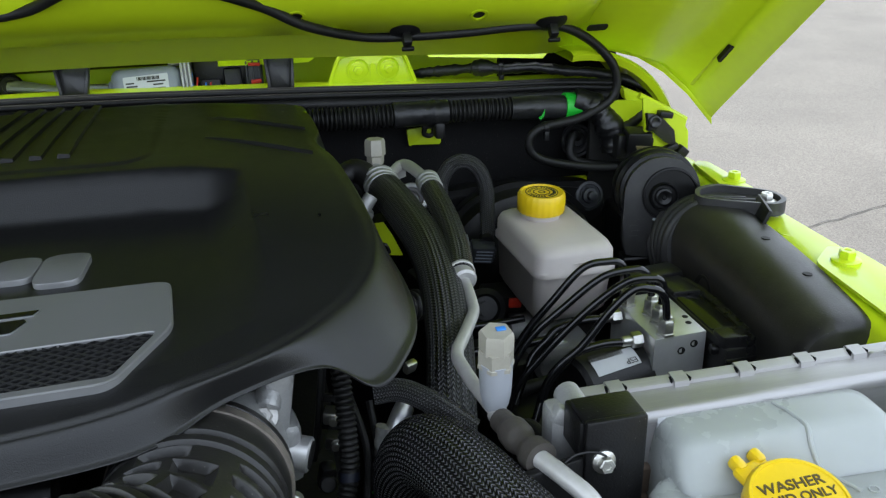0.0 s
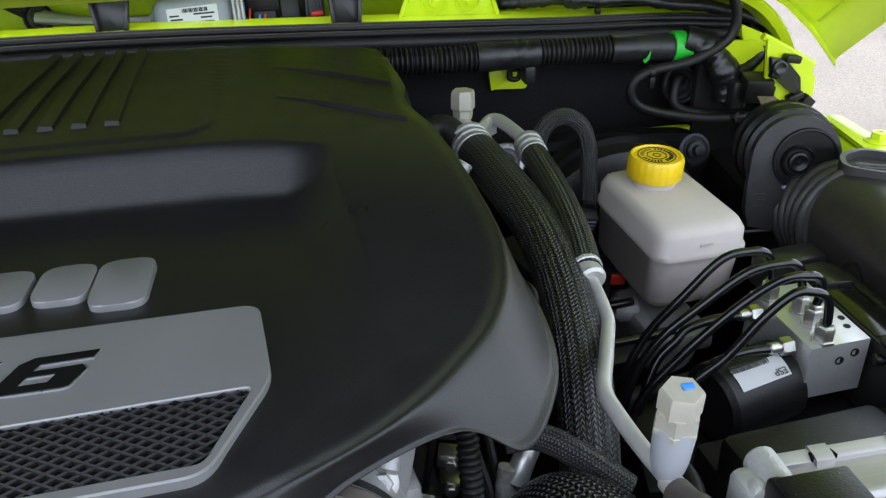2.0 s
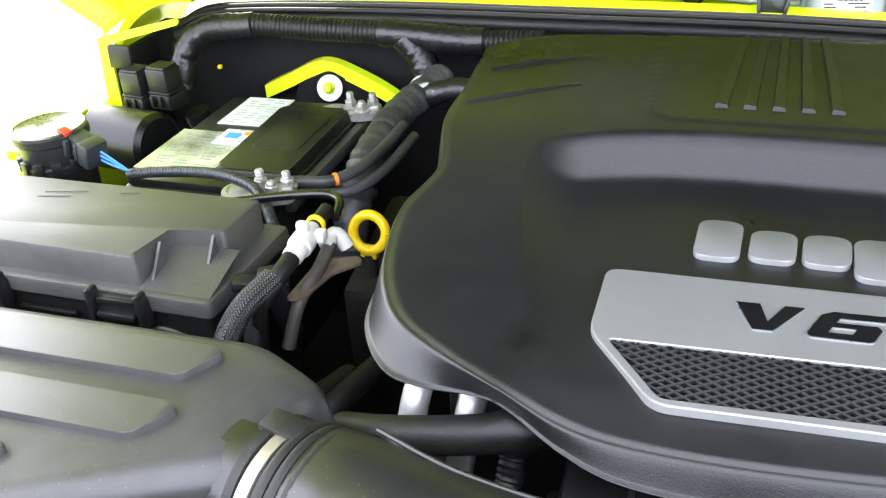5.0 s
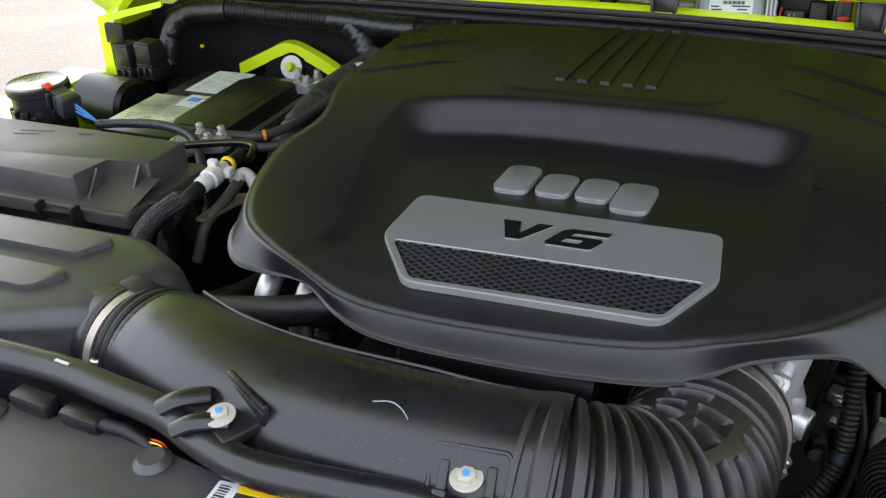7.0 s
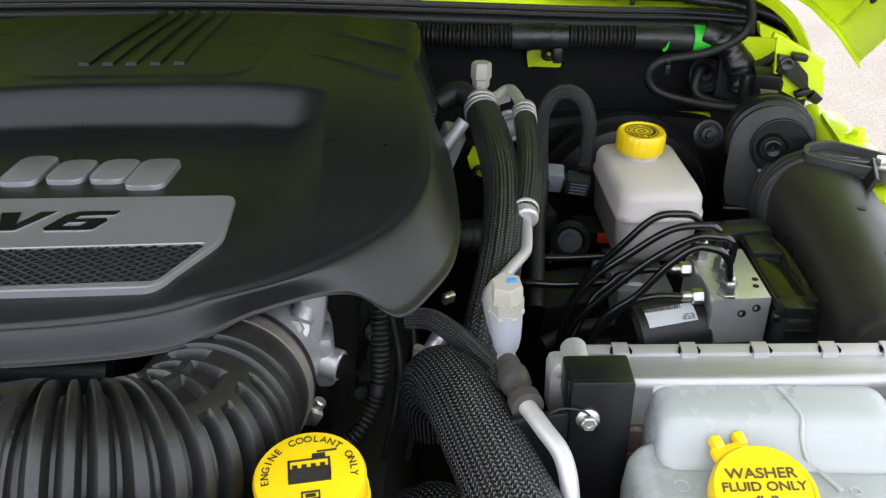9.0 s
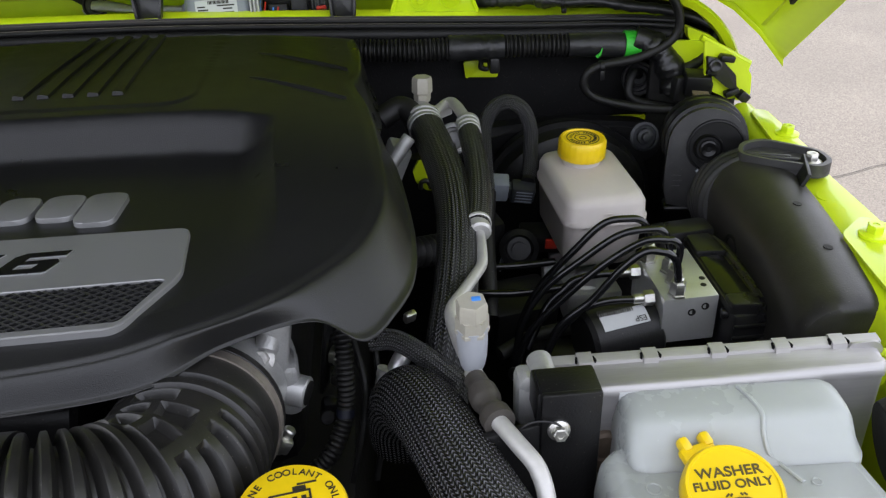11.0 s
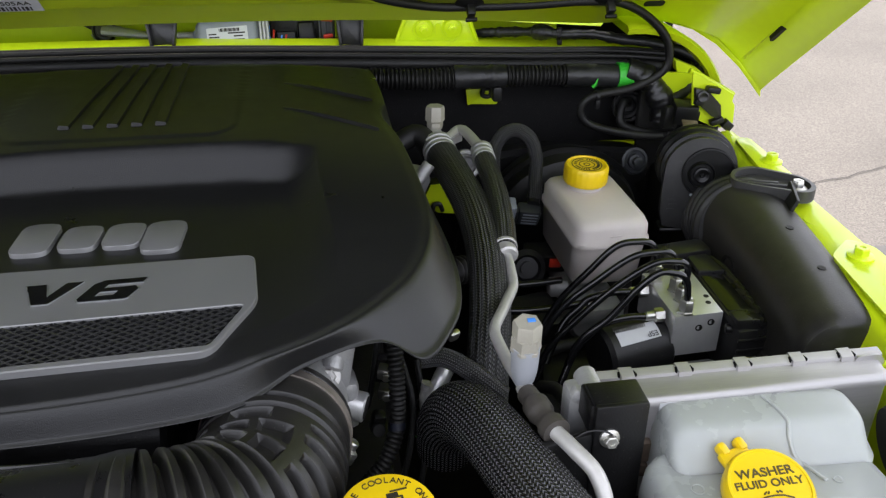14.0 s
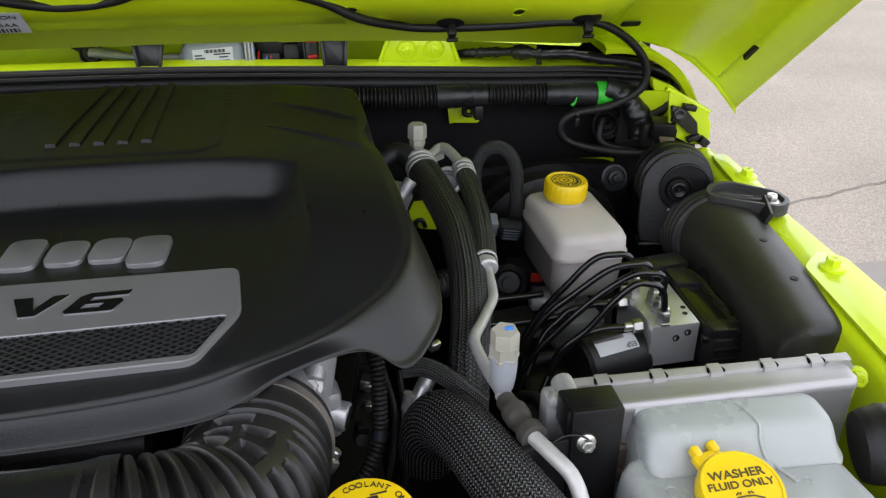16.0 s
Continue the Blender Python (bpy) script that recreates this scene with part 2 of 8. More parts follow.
GRIMY = material("grimy_rubber_sleeve", (0.050, 0.044, 0.038), 0.55, vary=0.4, scale=60, bump=0.3, bump_scale=300)
RUST = material("rusty_metal", (0.16, 0.12, 0.09), 0.6, 0.4, vary=0.5, scale=60, bump=0.4, bump_scale=250)
BRAID = braided("braided_sleeve", (0.0015, 0.0015, 0.0015), (0.150, 0.150, 0.158), 0.27, 48)
BRAID_FINE = braided("fine_braided_sleeve", (0.0015, 0.0015, 0.0015), (0.115, 0.115, 0.121), 0.28, 22)
BRAID_MID = braided("chain_braided_sleeve", (0.0015, 0.0015, 0.0015), (0.100, 0.100, 0.105), 0.32, 32)


def milky(name, base, through_light, rough=0.35):
    m = material(name, base, rough, vary=0.05, scale=25, bump=0.06, bump_scale=220)
    p = m.node_tree.nodes["Principled BSDF"]
    p.inputs["Subsurface Weight"].default_value = through_light
    p.inputs["Subsurface Radius"].default_value = (0.02, 0.02, 0.018)
    p.inputs["Subsurface Scale"].default_value = 0.5
    return m


TANK = milky("milky_tank_plastic", (0.365, 0.385, 0.37), 0.5, 0.28)
RESERVOIR = milky("cream_reservoir_plastic", (0.52, 0.475, 0.44), 0.4, 0.42)


# ---- building helpers ----
def thing(name, at, label, category, group="", kind=""):
    """An empty at the base of a thing; its parts are built in world places."""
    ob = new(name)
    ob.empty_display_size = 0.02
    ob.location = at
    return tagged(ob, label, category, group, kind)


def part(name, bm, mat, parent=None, label="", sharp=38):
    me = bpy.data.meshes.new(name)
    bmesh.ops.recalc_face_normals(bm, faces=bm.faces)
    bm.to_mesh(me)
    bm.free()
    me.materials.append(mat)
    me.shade_smooth()
    me.set_sharp_from_angle(angle=radians(sharp))
    ob = new(name, me)
    if parent:
        ob.parent = parent
        if parent.type == "EMPTY":
            ob.matrix_parent_inverse = Matrix.Translation(-parent.location)
    return tagged(ob, label)


def frame_of(axis, hint=(0, 0, 1)):
    """A turn whose z lies along axis."""
    z = Vector(axis).normalized()
    h = Vector(hint)
    if abs(z.dot(h.normalized())) > 0.95:
        h = Vector((0, 1, 0)) if abs(z.y) < 0.9 else Vector((1, 0, 0))
    x = h.cross(z).normalized()
    y = z.cross(x)
    return Matrix((x, y, z)).transposed()


def rot(rx=0, ry=0, rz=0):
    return Euler((radians(rx), radians(ry), radians(rz))).to_matrix()


def box(bm, c, s, turn=None, bevel=0.0, seg=2, taper=1.0):
    """A box of size s round c; taper scales its top."""
    turn = turn or Matrix.Identity(3)
    vs = []
    for z in (-0.5, 0.5):
        k = taper if z > 0 else 1.0
        for x, y in ((-0.5, -0.5), (0.5, -0.5), (0.5, 0.5), (-0.5, 0.5)):
            vs.append(bm.verts.new(Vector(c) + turn @ Vector((x * s[0] * k, y * s[1] * k, z * s[2]))))
    fs = [bm.faces.new([vs[i] for i in q]) for q in
          ((3, 2, 1, 0), (4, 5, 6, 7), (0, 1, 5, 4), (1, 2, 6, 5), (2, 3, 7, 6), (3, 0, 4, 7))]
    if bevel:
        es = {e for f in fs for e in f.edges}
        bmesh.ops.bevel(bm, geom=list(es), offset=bevel, segments=seg, affect="EDGES", profile=0.5, clamp_overlap=True)
    return bm


def lathe(bm, at, axis, profile, seg=28, hint=(0, 0, 1), wave=None, caps=True):
    """Turns (radius, height) pairs about an axis from at. wave(angle, k): a factor on the radius."""
    m, at = frame_of(axis, hint), Vector(at)
    rings = []
    for k, (r, h) in enumerate(profile):
        if r <= 1e-6:
            rings.append([bm.verts.new(at + m @ Vector((0, 0, h)))])
            continue
        ring = []
        for i in range(seg):
            a = 2 * math.pi * i / seg
            rr = r * (wave(a, k) if wave else 1)
            ring.append(bm.verts.new(at + m @ Vector((rr * math.cos(a), rr * math.sin(a), h))))
        rings.append(ring)
    for a, b in zip(rings, rings[1:]):
        for i in range(seg):
            j = (i + 1) % seg
            if len(a) == 1 and len(b) == 1:
                continue
            if len(a) == 1:
                bm.faces.new((a[0], b[i], b[j]))
            elif len(b) == 1:
                bm.faces.new((a[i], a[j], b[0]))
            else:
                bm.faces.new((a[i], a[j], b[j], b[i]))
    for ring, flip in ((rings[0], True), (rings[-1], False)):
        if len(ring) > 2 and caps:
            bm.faces.new(ring[::-1] if flip else ring)
    return bm


def cyl(bm, a, b, r, r2=None, seg=24, edge=0.0):
    a, b = Vector(a), Vector(b)
    h, r2 = (b - a).length, r if r2 is None else r2
    e = min(edge, h * 0.4, r * 0.6, r2 * 0.6)
    prof = [(r - e, 0), (r, e), (r2, h - e), (r2 - e, h)] if e else [(r, 0), (r2, h)]
    return lathe(bm, a, b - a, prof, seg)


def hexbolt(bm, at, axis, r, h, washer=1.5):
    """A flanged hexagon bolt head standing on at."""
    ax = Vector(axis).normalized()
    if washer:
        lathe(bm, at, ax, [(r * washer, 0), (r * washer, h * 0.22), (r * 1.05, h * 0.38)], 20)
    lathe(bm, Vector(at) + ax * h * 0.3, ax, [(r, 0), (r, h * 0.6), (r * 0.86, h * 0.7), (r * 0.45, h * 0.7), (r * 0.4, h * 0.62)], 6)
    return bm


def smooth_path(pts, step):
    """A Catmull-Rom curve through the points, cut in even steps."""
    p = [Vector(v) for v in pts]
    p = [2 * p[0] - p[1]] + p + [2 * p[-1] - p[-2]]
    raw = []
    for i in range(1, len(p) - 2):
        for k in range(24):
            t = k / 24
            a, b, c, d = p[i - 1:i + 3]
            raw.append(0.5 * ((2 * b) + (c - a) * t + (2 * a - 5 * b + 4 * c - d) * t * t + (3 * b - a - 3 * c + d) * t ** 3))
    raw.append(p[-2])
    out, left = [raw[0]], step
    for a, b in zip(raw, raw[1:]):
        d = (b - a).length
        while d >= left and d > 0:
            a = a + (b - a) * (left / d)
            out.append(a)
            d = (b - a).length
            left = step
        left -= d
    if (raw[-1] - out[-1]).length > step * 0.4:
        out.append(raw[-1])
    return out


def tube(bm, pts, r, seg=14, step=0.006, radius=None, flat=1.0, caps=True):
    """A tube along a smooth path. radius(d, total): a factor on r along it; flat: squeezes it in height."""
    path = smooth_path(pts, step)
    uv = bm.loops.layers.uv.verify()
    tang = [(path[min(i + 1, len(path) - 1)] - path[max(i - 1, 0)]).normalized() for i in range(len(path))]
    n = tang[0].cross(Vector((0.3, 0.2, 1))).normalized()
    rings, dist, total = [], [0.0], 0.0
    for a, b in zip(path, path[1:]):
        total += (b - a).length
        dist.append(total)
    for i, (c, t) in enumerate(zip(path, tang)):
        n = (n - t * n.dot(t)).normalized()
        b = t.cross(n)
        k = r * (radius(dist[i], total) if radius else 1)
        ring = []
        for j in range(seg):
            a = 2 * math.pi * j / seg
            off = n * math.cos(a) + b * math.sin(a)
            off.z *= flat
            ring.append(bm.verts.new(c + off * k))
        rings.append(ring)
    for i in range(len(rings) - 1):
        for j in range(seg):
            q = (j + 1) % seg
            f = bm.faces.new((rings[i][j], rings[i][q], rings[i + 1][q], rings[i + 1][j]))
            around = 2 * math.pi * r
            for lp, (uu, vv) in zip(f.loops, ((j, i), (j + 1, i), (j + 1, i + 1), (j, i + 1))):
                lp[uv].uv = (uu / seg, dist[vv] / around)
    if caps:
        bm.faces.new(rings[0][::-1])
        bm.faces.new(rings[-1])
    return bm


def ribbed(pitch, depth):
    return lambda d, total: 1 - depth * (0.5 + 0.5 * math.cos(2 * math.pi * d / pitch)) ** 2


def wrapped(seed, amount=0.06):
    return lambda d, total: 1 + amount * noise.noise((d * 60, seed, 0)) + amount * 0.6 * noise.noise((d * 170, seed, 3))


def slab(bm, outline, low, high, turn=None, at=(0, 0, 0), bevel=0.0):
    """A plate with an outline of (x, y), from low to high in z, turned and set at a place."""
    turn, at = turn or Matrix.Identity(3), Vector(at)
    lo = [bm.verts.new(at + turn @ Vector((x, y, low))) for x, y in outline]
    hi = [bm.verts.new(at + turn @ Vector((x, y, high))) for x, y in outline]
    n = len(outline)
    top = bm.faces.new(hi)
    bm.faces.new(lo[::-1])
    for i in range(n):
        bm.faces.new((lo[i], lo[(i + 1) % n], hi[(i + 1) % n], hi[i]))
    if bevel:
        bmesh.ops.bevel(bm, geom=list(top.edges), offset=bevel, segments=2, affect="EDGES", profile=0.5, clamp_overlap=True)
    return bm


def rounded(corners, r, seg=5):
    """Rounds the corners of a polygon."""
    out, n = [], len(corners)
    for i in range(n):
        p, a, b = Vector(corners[i]), Vector(corners[i - 1]), Vector(corners[(i + 1) % n])
        k = min(r, (a - p).length * 0.45, (b - p).length * 0.45)
        s, e = p + (a - p).normalized() * k, p + (b - p).normalized() * k
        for j in range(seg + 1):
            t = j / seg
            out.append(tuple((1 - t) ** 2 * s + 2 * t * (1 - t) * p + t * t * e))
    return out


def lettering(name, body, size, place, mat, parent, deep=0.0004, wide=1.0, shear=0.0, label="", bold=0.0):
    """Raised writing in the built-in font, centred, as a mesh under its thing."""
    cu = bpy.data.curves.new(name, "FONT")
    cu.body, cu.size, cu.extrude, cu.shear = body, size, deep, shear
    cu.offset = bold
    cu.align_x, cu.align_y = "CENTER", "CENTER"
    tmp = new(name + "_outline", cu)
    me = bpy.data.meshes.new_from_object(tmp.evaluated_get(bpy.context.evaluated_depsgraph_get()))
    bpy.data.objects.remove(tmp)
    me.transform(place @ Matrix.Diagonal((wide, 1, 1, 1)))
    me.materials.clear()
    me.materials.append(mat)
    ob = new(name, me)
    ob.parent = parent
    if parent.type == "EMPTY":
        ob.matrix_parent_inverse = Matrix.Translation(-parent.location)
    return tagged(ob, label)


def at_turn(c, turn):
    return Matrix.Translation(c) @ turn.to_4x4()


def B():
    return bmesh.new()


# ---- ground ----
GROUND_Z = -1.0


def asphalt():
    m = bpy.data.materials.new("worn_asphalt")
    m.use_nodes = True
    t, link = m.node_tree, m.node_tree.links.new
    p = t.nodes["Principled BSDF"]
    co = t.nodes.new("ShaderNodeTexCoord")
    grit = t.nodes.new("ShaderNodeTexVoronoi")
    grit.inputs["Scale"].default_value = 210
    patch = t.nodes.new("ShaderNodeTexNoise")
    patch.inputs["Scale"].default_value, patch.inputs["Detail"].default_value = 1.6, 8
    for n in (grit, patch):
        link(co.outputs["Object"], n.inputs["Vector"])
    r1, r2 = t.nodes.new("ShaderNodeValToRGB"), t.nodes.new("ShaderNodeValToRGB")
    r1.color_ramp.elements[0].color, r1.color_ramp.elements[1].color = (0.064, 0.059, 0.054, 1), (0.154, 0.142, 0.130, 1)
    r2.color_ramp.elements[0].color, r2.color_ramp.elements[1].color = (0.75, 0.75, 0.75, 1), (1, 1, 1, 1)
    r2.color_ramp.elements[0].position, r2.color_ramp.elements[1].position = 0.3, 0.7
    link(grit.outputs["Color"], r1.inputs[0])
    link(patch.outputs[0], r2.inputs[0])
    mul = t.nodes.new("ShaderNodeMix")
    mul.data_type, mul.blend_type = "RGBA", "MULTIPLY"
    mul.inputs[0].default_value = 1
    link(r1.outputs[0], mul.inputs[6])
    link(r2.outputs[0], mul.inputs[7])
    link(mul.outputs[2], p.inputs["Base Color"])
    p.inputs["Roughness"].default_value = 0.85
    bp = t.nodes.new("ShaderNodeBump")
    bp.inputs["Strength"].default_value, bp.inputs["Distance"].default_value = 0.6, 0.004
    link(grit.outputs["Distance"], bp.inputs["Height"])
    link(bp.outputs[0], p.inputs["Normal"])
    return m


bm = B()
cuts = [-400, -60, -12, -6, -3, 0, 3, 6, 12, 60, 400]
grid = [[bm.verts.new((x, y, GROUND_Z)) for x in cuts] for y in cuts]
for j in range(len(cuts) - 1):
    for i in range(len(cuts) - 1):
        bm.faces.new((grid[j][i], grid[j][i + 1], grid[j + 1][i + 1], grid[j + 1][i]))
tagged(part("ground", bm, asphalt()), "worn light grey asphalt parking lot", "ground", kind="structure")

# smoother, darker area on the asphalt
lane = material("asphalt_darker", (0.070, 0.069, 0.070), 0.85, vary=0.25, scale=6, bump=0.4, bump_scale=180)
bm = B()
slab(bm, [(1.35, -0.9), (3.6, -1.2), (3.7, 1.50), (1.40, 1.56)], GROUND_Z + 0.001, GROUND_Z + 0.006)
tagged(part("pavement_patch", bm, lane), "smooth darker grey area on the asphalt", "pavement", kind="structure")

# crack in the asphalt
bm = B()
pts = []
for i in range(40):
    s = i / 39
    pts.append((1.55 + 2.6 * s, 1.90 + 0.75 * s + 0.03 * noise.noise((i * 0.7, 2, 0)), 0.0024 + 0.0018 * noise.noise((i * 1.3, 5, 0))))
lo = [bm.verts.new((x, y - w, GROUND_Z + 0.004)) for x, y, w in pts]
hi = [bm.verts.new((x, y + w, GROUND_Z + 0.004)) for x, y, w in pts]
for i in range(39):
    bm.faces.new((lo[i], lo[i + 1], hi[i + 1], hi[i]))
tagged(part("pavement_crack", bm, DARK), "thin dark crack in the asphalt", "crack", kind="structure")

# ---- car body: fenders, firewall, cowl ----
body = thing("car_body", (0, 0.3, GROUND_Z), "lime green off-road car body with open engine bay", "car")


def fender(side):
    """Top flange, inner wall and outer side of one fender; side +1 is the driver's side of the bay."""
    def X(x):
        return x if side > 0 else -0.13 - x
    n = 24
    bm = B()
    rows = []
    for i in range(n + 1):
        y = -0.42 + (0.40 + 0.42) * i / n
        xin = 0.641 + 0.112 * y          # the fender tapers in towards the front
        xout = (0.712 if side > 0 else 0.772) + 0.02 * min(0.0, y)
        step = 0.006 if 0.085 < y < 0.20 else 0.0
        prof = [(xin - 0.012, -0.42), (xin - 0.010, -0.14), (xin - 0.002, -0.096 - step), (xin + 0.006, -0.089 - step),
                (xout - 0.012, -0.088 - step * 0.3), (xout - 0.004, -0.090), (xout, -0.097), (xout + 0.01, -0.14),
                (xout + 0.012, -0.45)]
        rows.append([bm.verts.new((X(x), y, z)) for x, z in prof])
    for a, b in zip(rows, rows[1:]):
        for k in range(len(a) - 1):
            bm.faces.new((a[k], a[k + 1], b[k + 1], b[k]))
    fen = part("fender", bm, GREEN, body, sharp=50)
    # flange plates, one raised over the other, and an oval hole
    bm = B()
    y0, y1 = (-0.10, 0.10)
    slab(bm, rounded([(X(0.640), y0), (X(0.703), y0), (X(0.706), y1 - 0.02), (X(0.688), y1), (X(0.655), y1 - 0.03)][::side], 0.008), -0.086, -0.083, bevel=0.001)
    part("flange_plate", bm, GREEN, fen)
    bm = B()
    slab(bm, rounded([(X(0.674), 0.225), (X(0.708), 0.225), (X(0.709), 0.36), (X(0.69), 0.36)][::side], 0.008), -0.086, -0.0815, bevel=0.001)
    part("flange_plate", bm, GREEN, fen)
    for y, x in ((0.063, 0.680), (0.286, 0.702)):
        bm = B()
        hexbolt(bm, (X(x), y, -0.083), (0, 0, 1), 0.0075, 0.011, 1.7)
        part("fender_bolt", bm, GREEN, fen, "painted hexagon bolt")
    bm = B()
    HX, HY = (X(0.690), 0.157) if side > 0 else (-0.843, 0.198)
    lathe(bm, (HX, HY, -0.0936), (0, 0, 1), [(0.0135, 0), (0.0133, 0.0014), (0.0118, 0.0016), (0.0115, 0.0004)], 28, caps=False)
    hole = part("flange_hole", bm, GREEN, fen)
    bm = B()
    lathe(bm, (HX, HY, -0.0938), (0, 0, 1), [(0.0116, 0), (0.0114, 0.0006), (0, 0.0006)], 24)
    part("hole_floor", bm, DARK, hole)
    # upright end plate at the cowl
    bm = B()
    ys = 0.415
    edge = [(0.653, -0.071), (0.685, -0.087), (0.712, -0.084), (0.71, -0.058), (0.705, -0.052), (0.707, -0.045), (0.659, -0.018), (0.646, -0.012)] if side > 0 else \
           [(0.683, -0.11), (0.704, -0.11), (0.694, -0.009), (0.570, 0.020), (0.570, 0.012), (0.680, -0.017)]
    slab(bm, rounded(edge, 0.004), 0.0, 0.004, rot(90, 0, 0), (0, ys, 0))
    if side < 0:
        for v in bm.verts:
            v.co.x = X(v.co.x)
    part("end_plate", bm, GREEN, fen)
    if side > 0:
        bm = B()
        tube(bm, [(0.644, 0.418, -0.011), (0.66, 0.417, -0.019), (0.684, 0.416, -0.032), (0.707, 0.415, -0.045)], 0.0040, 8, 0.004)
        part("top_fold", bm, GREEN, fen)
        bm = B()
        slab(bm, rounded([(0.648, -0.061), (0.676, -0.084), (0.669, -0.034), (0.659, -0.026), (0.616, -0.023)], 0.003), 0, 0.004, rot(90, 0, 0), (0, 0.456, 0))
        slab(bm, rounded([(0.644, -0.025), (0.669, -0.034), (0.686, -0.033), (0.673, -0.022), (0.649, -0.012), (0.64, -0.008)], 0.004), 0, 0.012, rot(90, 0, 0), (0, 0.468, 0), 0.003)
        part("corner_web", bm, GREEN, fen)
        bm = B()
        slab(bm, rounded([(0.652, -0.048), (0.677, -0.069), (0.691, -0.075), (0.687, -0.054), (0.667, -0.034), (0.649, -0.03)], 0.003), 0, 0.006, rot(90, 0, 0), (0, 0.409, 0), 0.0012)
        lathe(bm, (0.659, 0.402, -0.041), (0, -1, 0.1), [(0.008, 0), (0.008, 0.003), (0.006, 0.004), (0.003, 0.002), (0, 0.002)], 18)
        part("harness_clip", bm, DUCT, fen)
        bm = B()
        box(bm, (0.673, 0.404, -0.033), (0.018, 0.012, 0.008), rot(0, 10, 0), 0.002)
        part("harness_clip", bm, BLACK, fen)
        bm = B()
        box(bm, (0.7, 0.404, -0.082), (0.015, 0.010, 0.012), rot(6, 38, 8), 0.002)
        part("harness_clip", bm, BLACK, fen)
        bm = B()
        box(bm, (0.685, 0.405, -0.076), (0.018, 0.010, 0.008), rot(0, -20, 0), 0.002)
        part("harness_clip", bm, BLACK, fen)
        bm = B()
        box(bm, (0.657, 0.404, -0.049), (0.013, 0.008, 0.008), rot(0, 12, 0), 0.002)
        part("harness_clip", bm, BLACK, fen)
    else:
        bm = B()
        box(bm, (X(0.660), ys - 0.010, -0.030), (0.030, 0.010, 0.030), rot(0, 4, 10), 0.003)
        part("harness_clip", bm, BLACK, fen)
    # dark inner panels closing the corner to the firewall
    bm = B()
    box(bm, (X(0.690), 0.475, -0.20), (0.02, 0.11, 0.33), None, 0.006)
    if side > 0:
        box(bm, (X(0.650), 0.478, -0.16), (0.09, 0.012, 0.22), None, 0.004)
    part("corner_panel", bm, DARK, fen)
    return fen


fender(1)
fender(-1)

# arched flange of the body side beside the cowl
for side in (1, -1):
    bm = B()
    rows = []
    for i in range(19):
        a = radians(-4 + 100 * i / 18)
        x, z = 0.580 + 0.132 * math.cos(a), -0.092 + 0.130 * math.sin(a)
        xi_, zi_ = 0.580 + 0.124 * math.cos(a), -0.092 + 0.122 * math.sin(a)
        row = [(xi_, 0.60, zi_), (xi_, 0.446, zi_), (x, 0.440, z), (x + 0.004 * math.cos(a), 0.448, z + 0.004 * math.sin(a)), (x, 0.60, z)]
        rows.append([bm.verts.new((q if side > 0 else -0.13 - q, y, w)) for q, y, w in row])
    for p, q in zip(rows, rows[1:]):
        for k in range(4):
            bm.faces.new((p[k], p[k + 1], q[k + 1], q[k]))
    part("cowl_side", bm, GREEN, body)
bm = B()
box(bm, (0.605, 0.60, -0.03), (0.17, 0.02, 0.17), None, 0.004)
part("cowl_corner_felt", bm, FELT, body)

# firewall with felt, and its green shelf
bm = B()
box(bm, (-0.06, 0.525, -0.27), (1.50, 0.03, 0.50), bevel=0.004)
part("firewall", bm, FELT, body, "black insulation felt over the firewall")
bm = B()
slab(bm, rounded([(0.374, -0.075), (0.378, -0.073), (0.415, -0.075), (0.416, -0.05), (0.371, -0.053)], 0.003), 0, 0.004, rot(90, 0, 0), (0, 0.505, 0), 0.0008)
part("clip_tab", bm, GREEN_IN, body)
bm = B()
tube(bm, [(0.393, 0.492, -0.048), (0.392, 0.492, -0.058), (0.401, 0.492, -0.06), (0.403, 0.492, -0.049)], 0.0032, 8, 0.002)
box(bm, (0.395, 0.488, -0.044), (0.014, 0.014, 0.010), None, 0.002)
part("push_clip", bm, BLACK, body)
bm = B()
lathe(bm, (0.399, 0.494, -0.054), (0, -1, 0.2), [(0.0035, 0), (0.0035, 0.003), (0.0015, 0.004), (0, 0.004)], 10)
part("stud", bm, GREEN_IN, body)

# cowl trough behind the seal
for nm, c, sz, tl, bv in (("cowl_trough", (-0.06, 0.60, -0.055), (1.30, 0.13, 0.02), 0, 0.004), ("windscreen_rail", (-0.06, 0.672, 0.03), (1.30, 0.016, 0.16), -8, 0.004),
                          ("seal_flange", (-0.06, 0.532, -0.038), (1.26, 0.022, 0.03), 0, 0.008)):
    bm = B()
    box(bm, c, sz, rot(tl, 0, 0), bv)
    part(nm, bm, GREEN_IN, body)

# cowl panel roofing the trough
bm = B()
box(bm, (-0.06, 0.645, 0.078), (1.26, 0.19, 0.006), rot(8, 0, 0), 0.002)
part("cowl_panel", bm, GREEN, body)

# unseen opaque panel in the windscreen's place, added to keep sun off the cowl
bm = B()
box(bm, (-0.06, 0.80, 0.36), (1.34, 0.02, 0.74), rot(-22, 0, 0), 0.008)
part("windscreen_blocker", bm, GLOSS, body, "unseen opaque panel in the windscreen's place, added to block the sun")

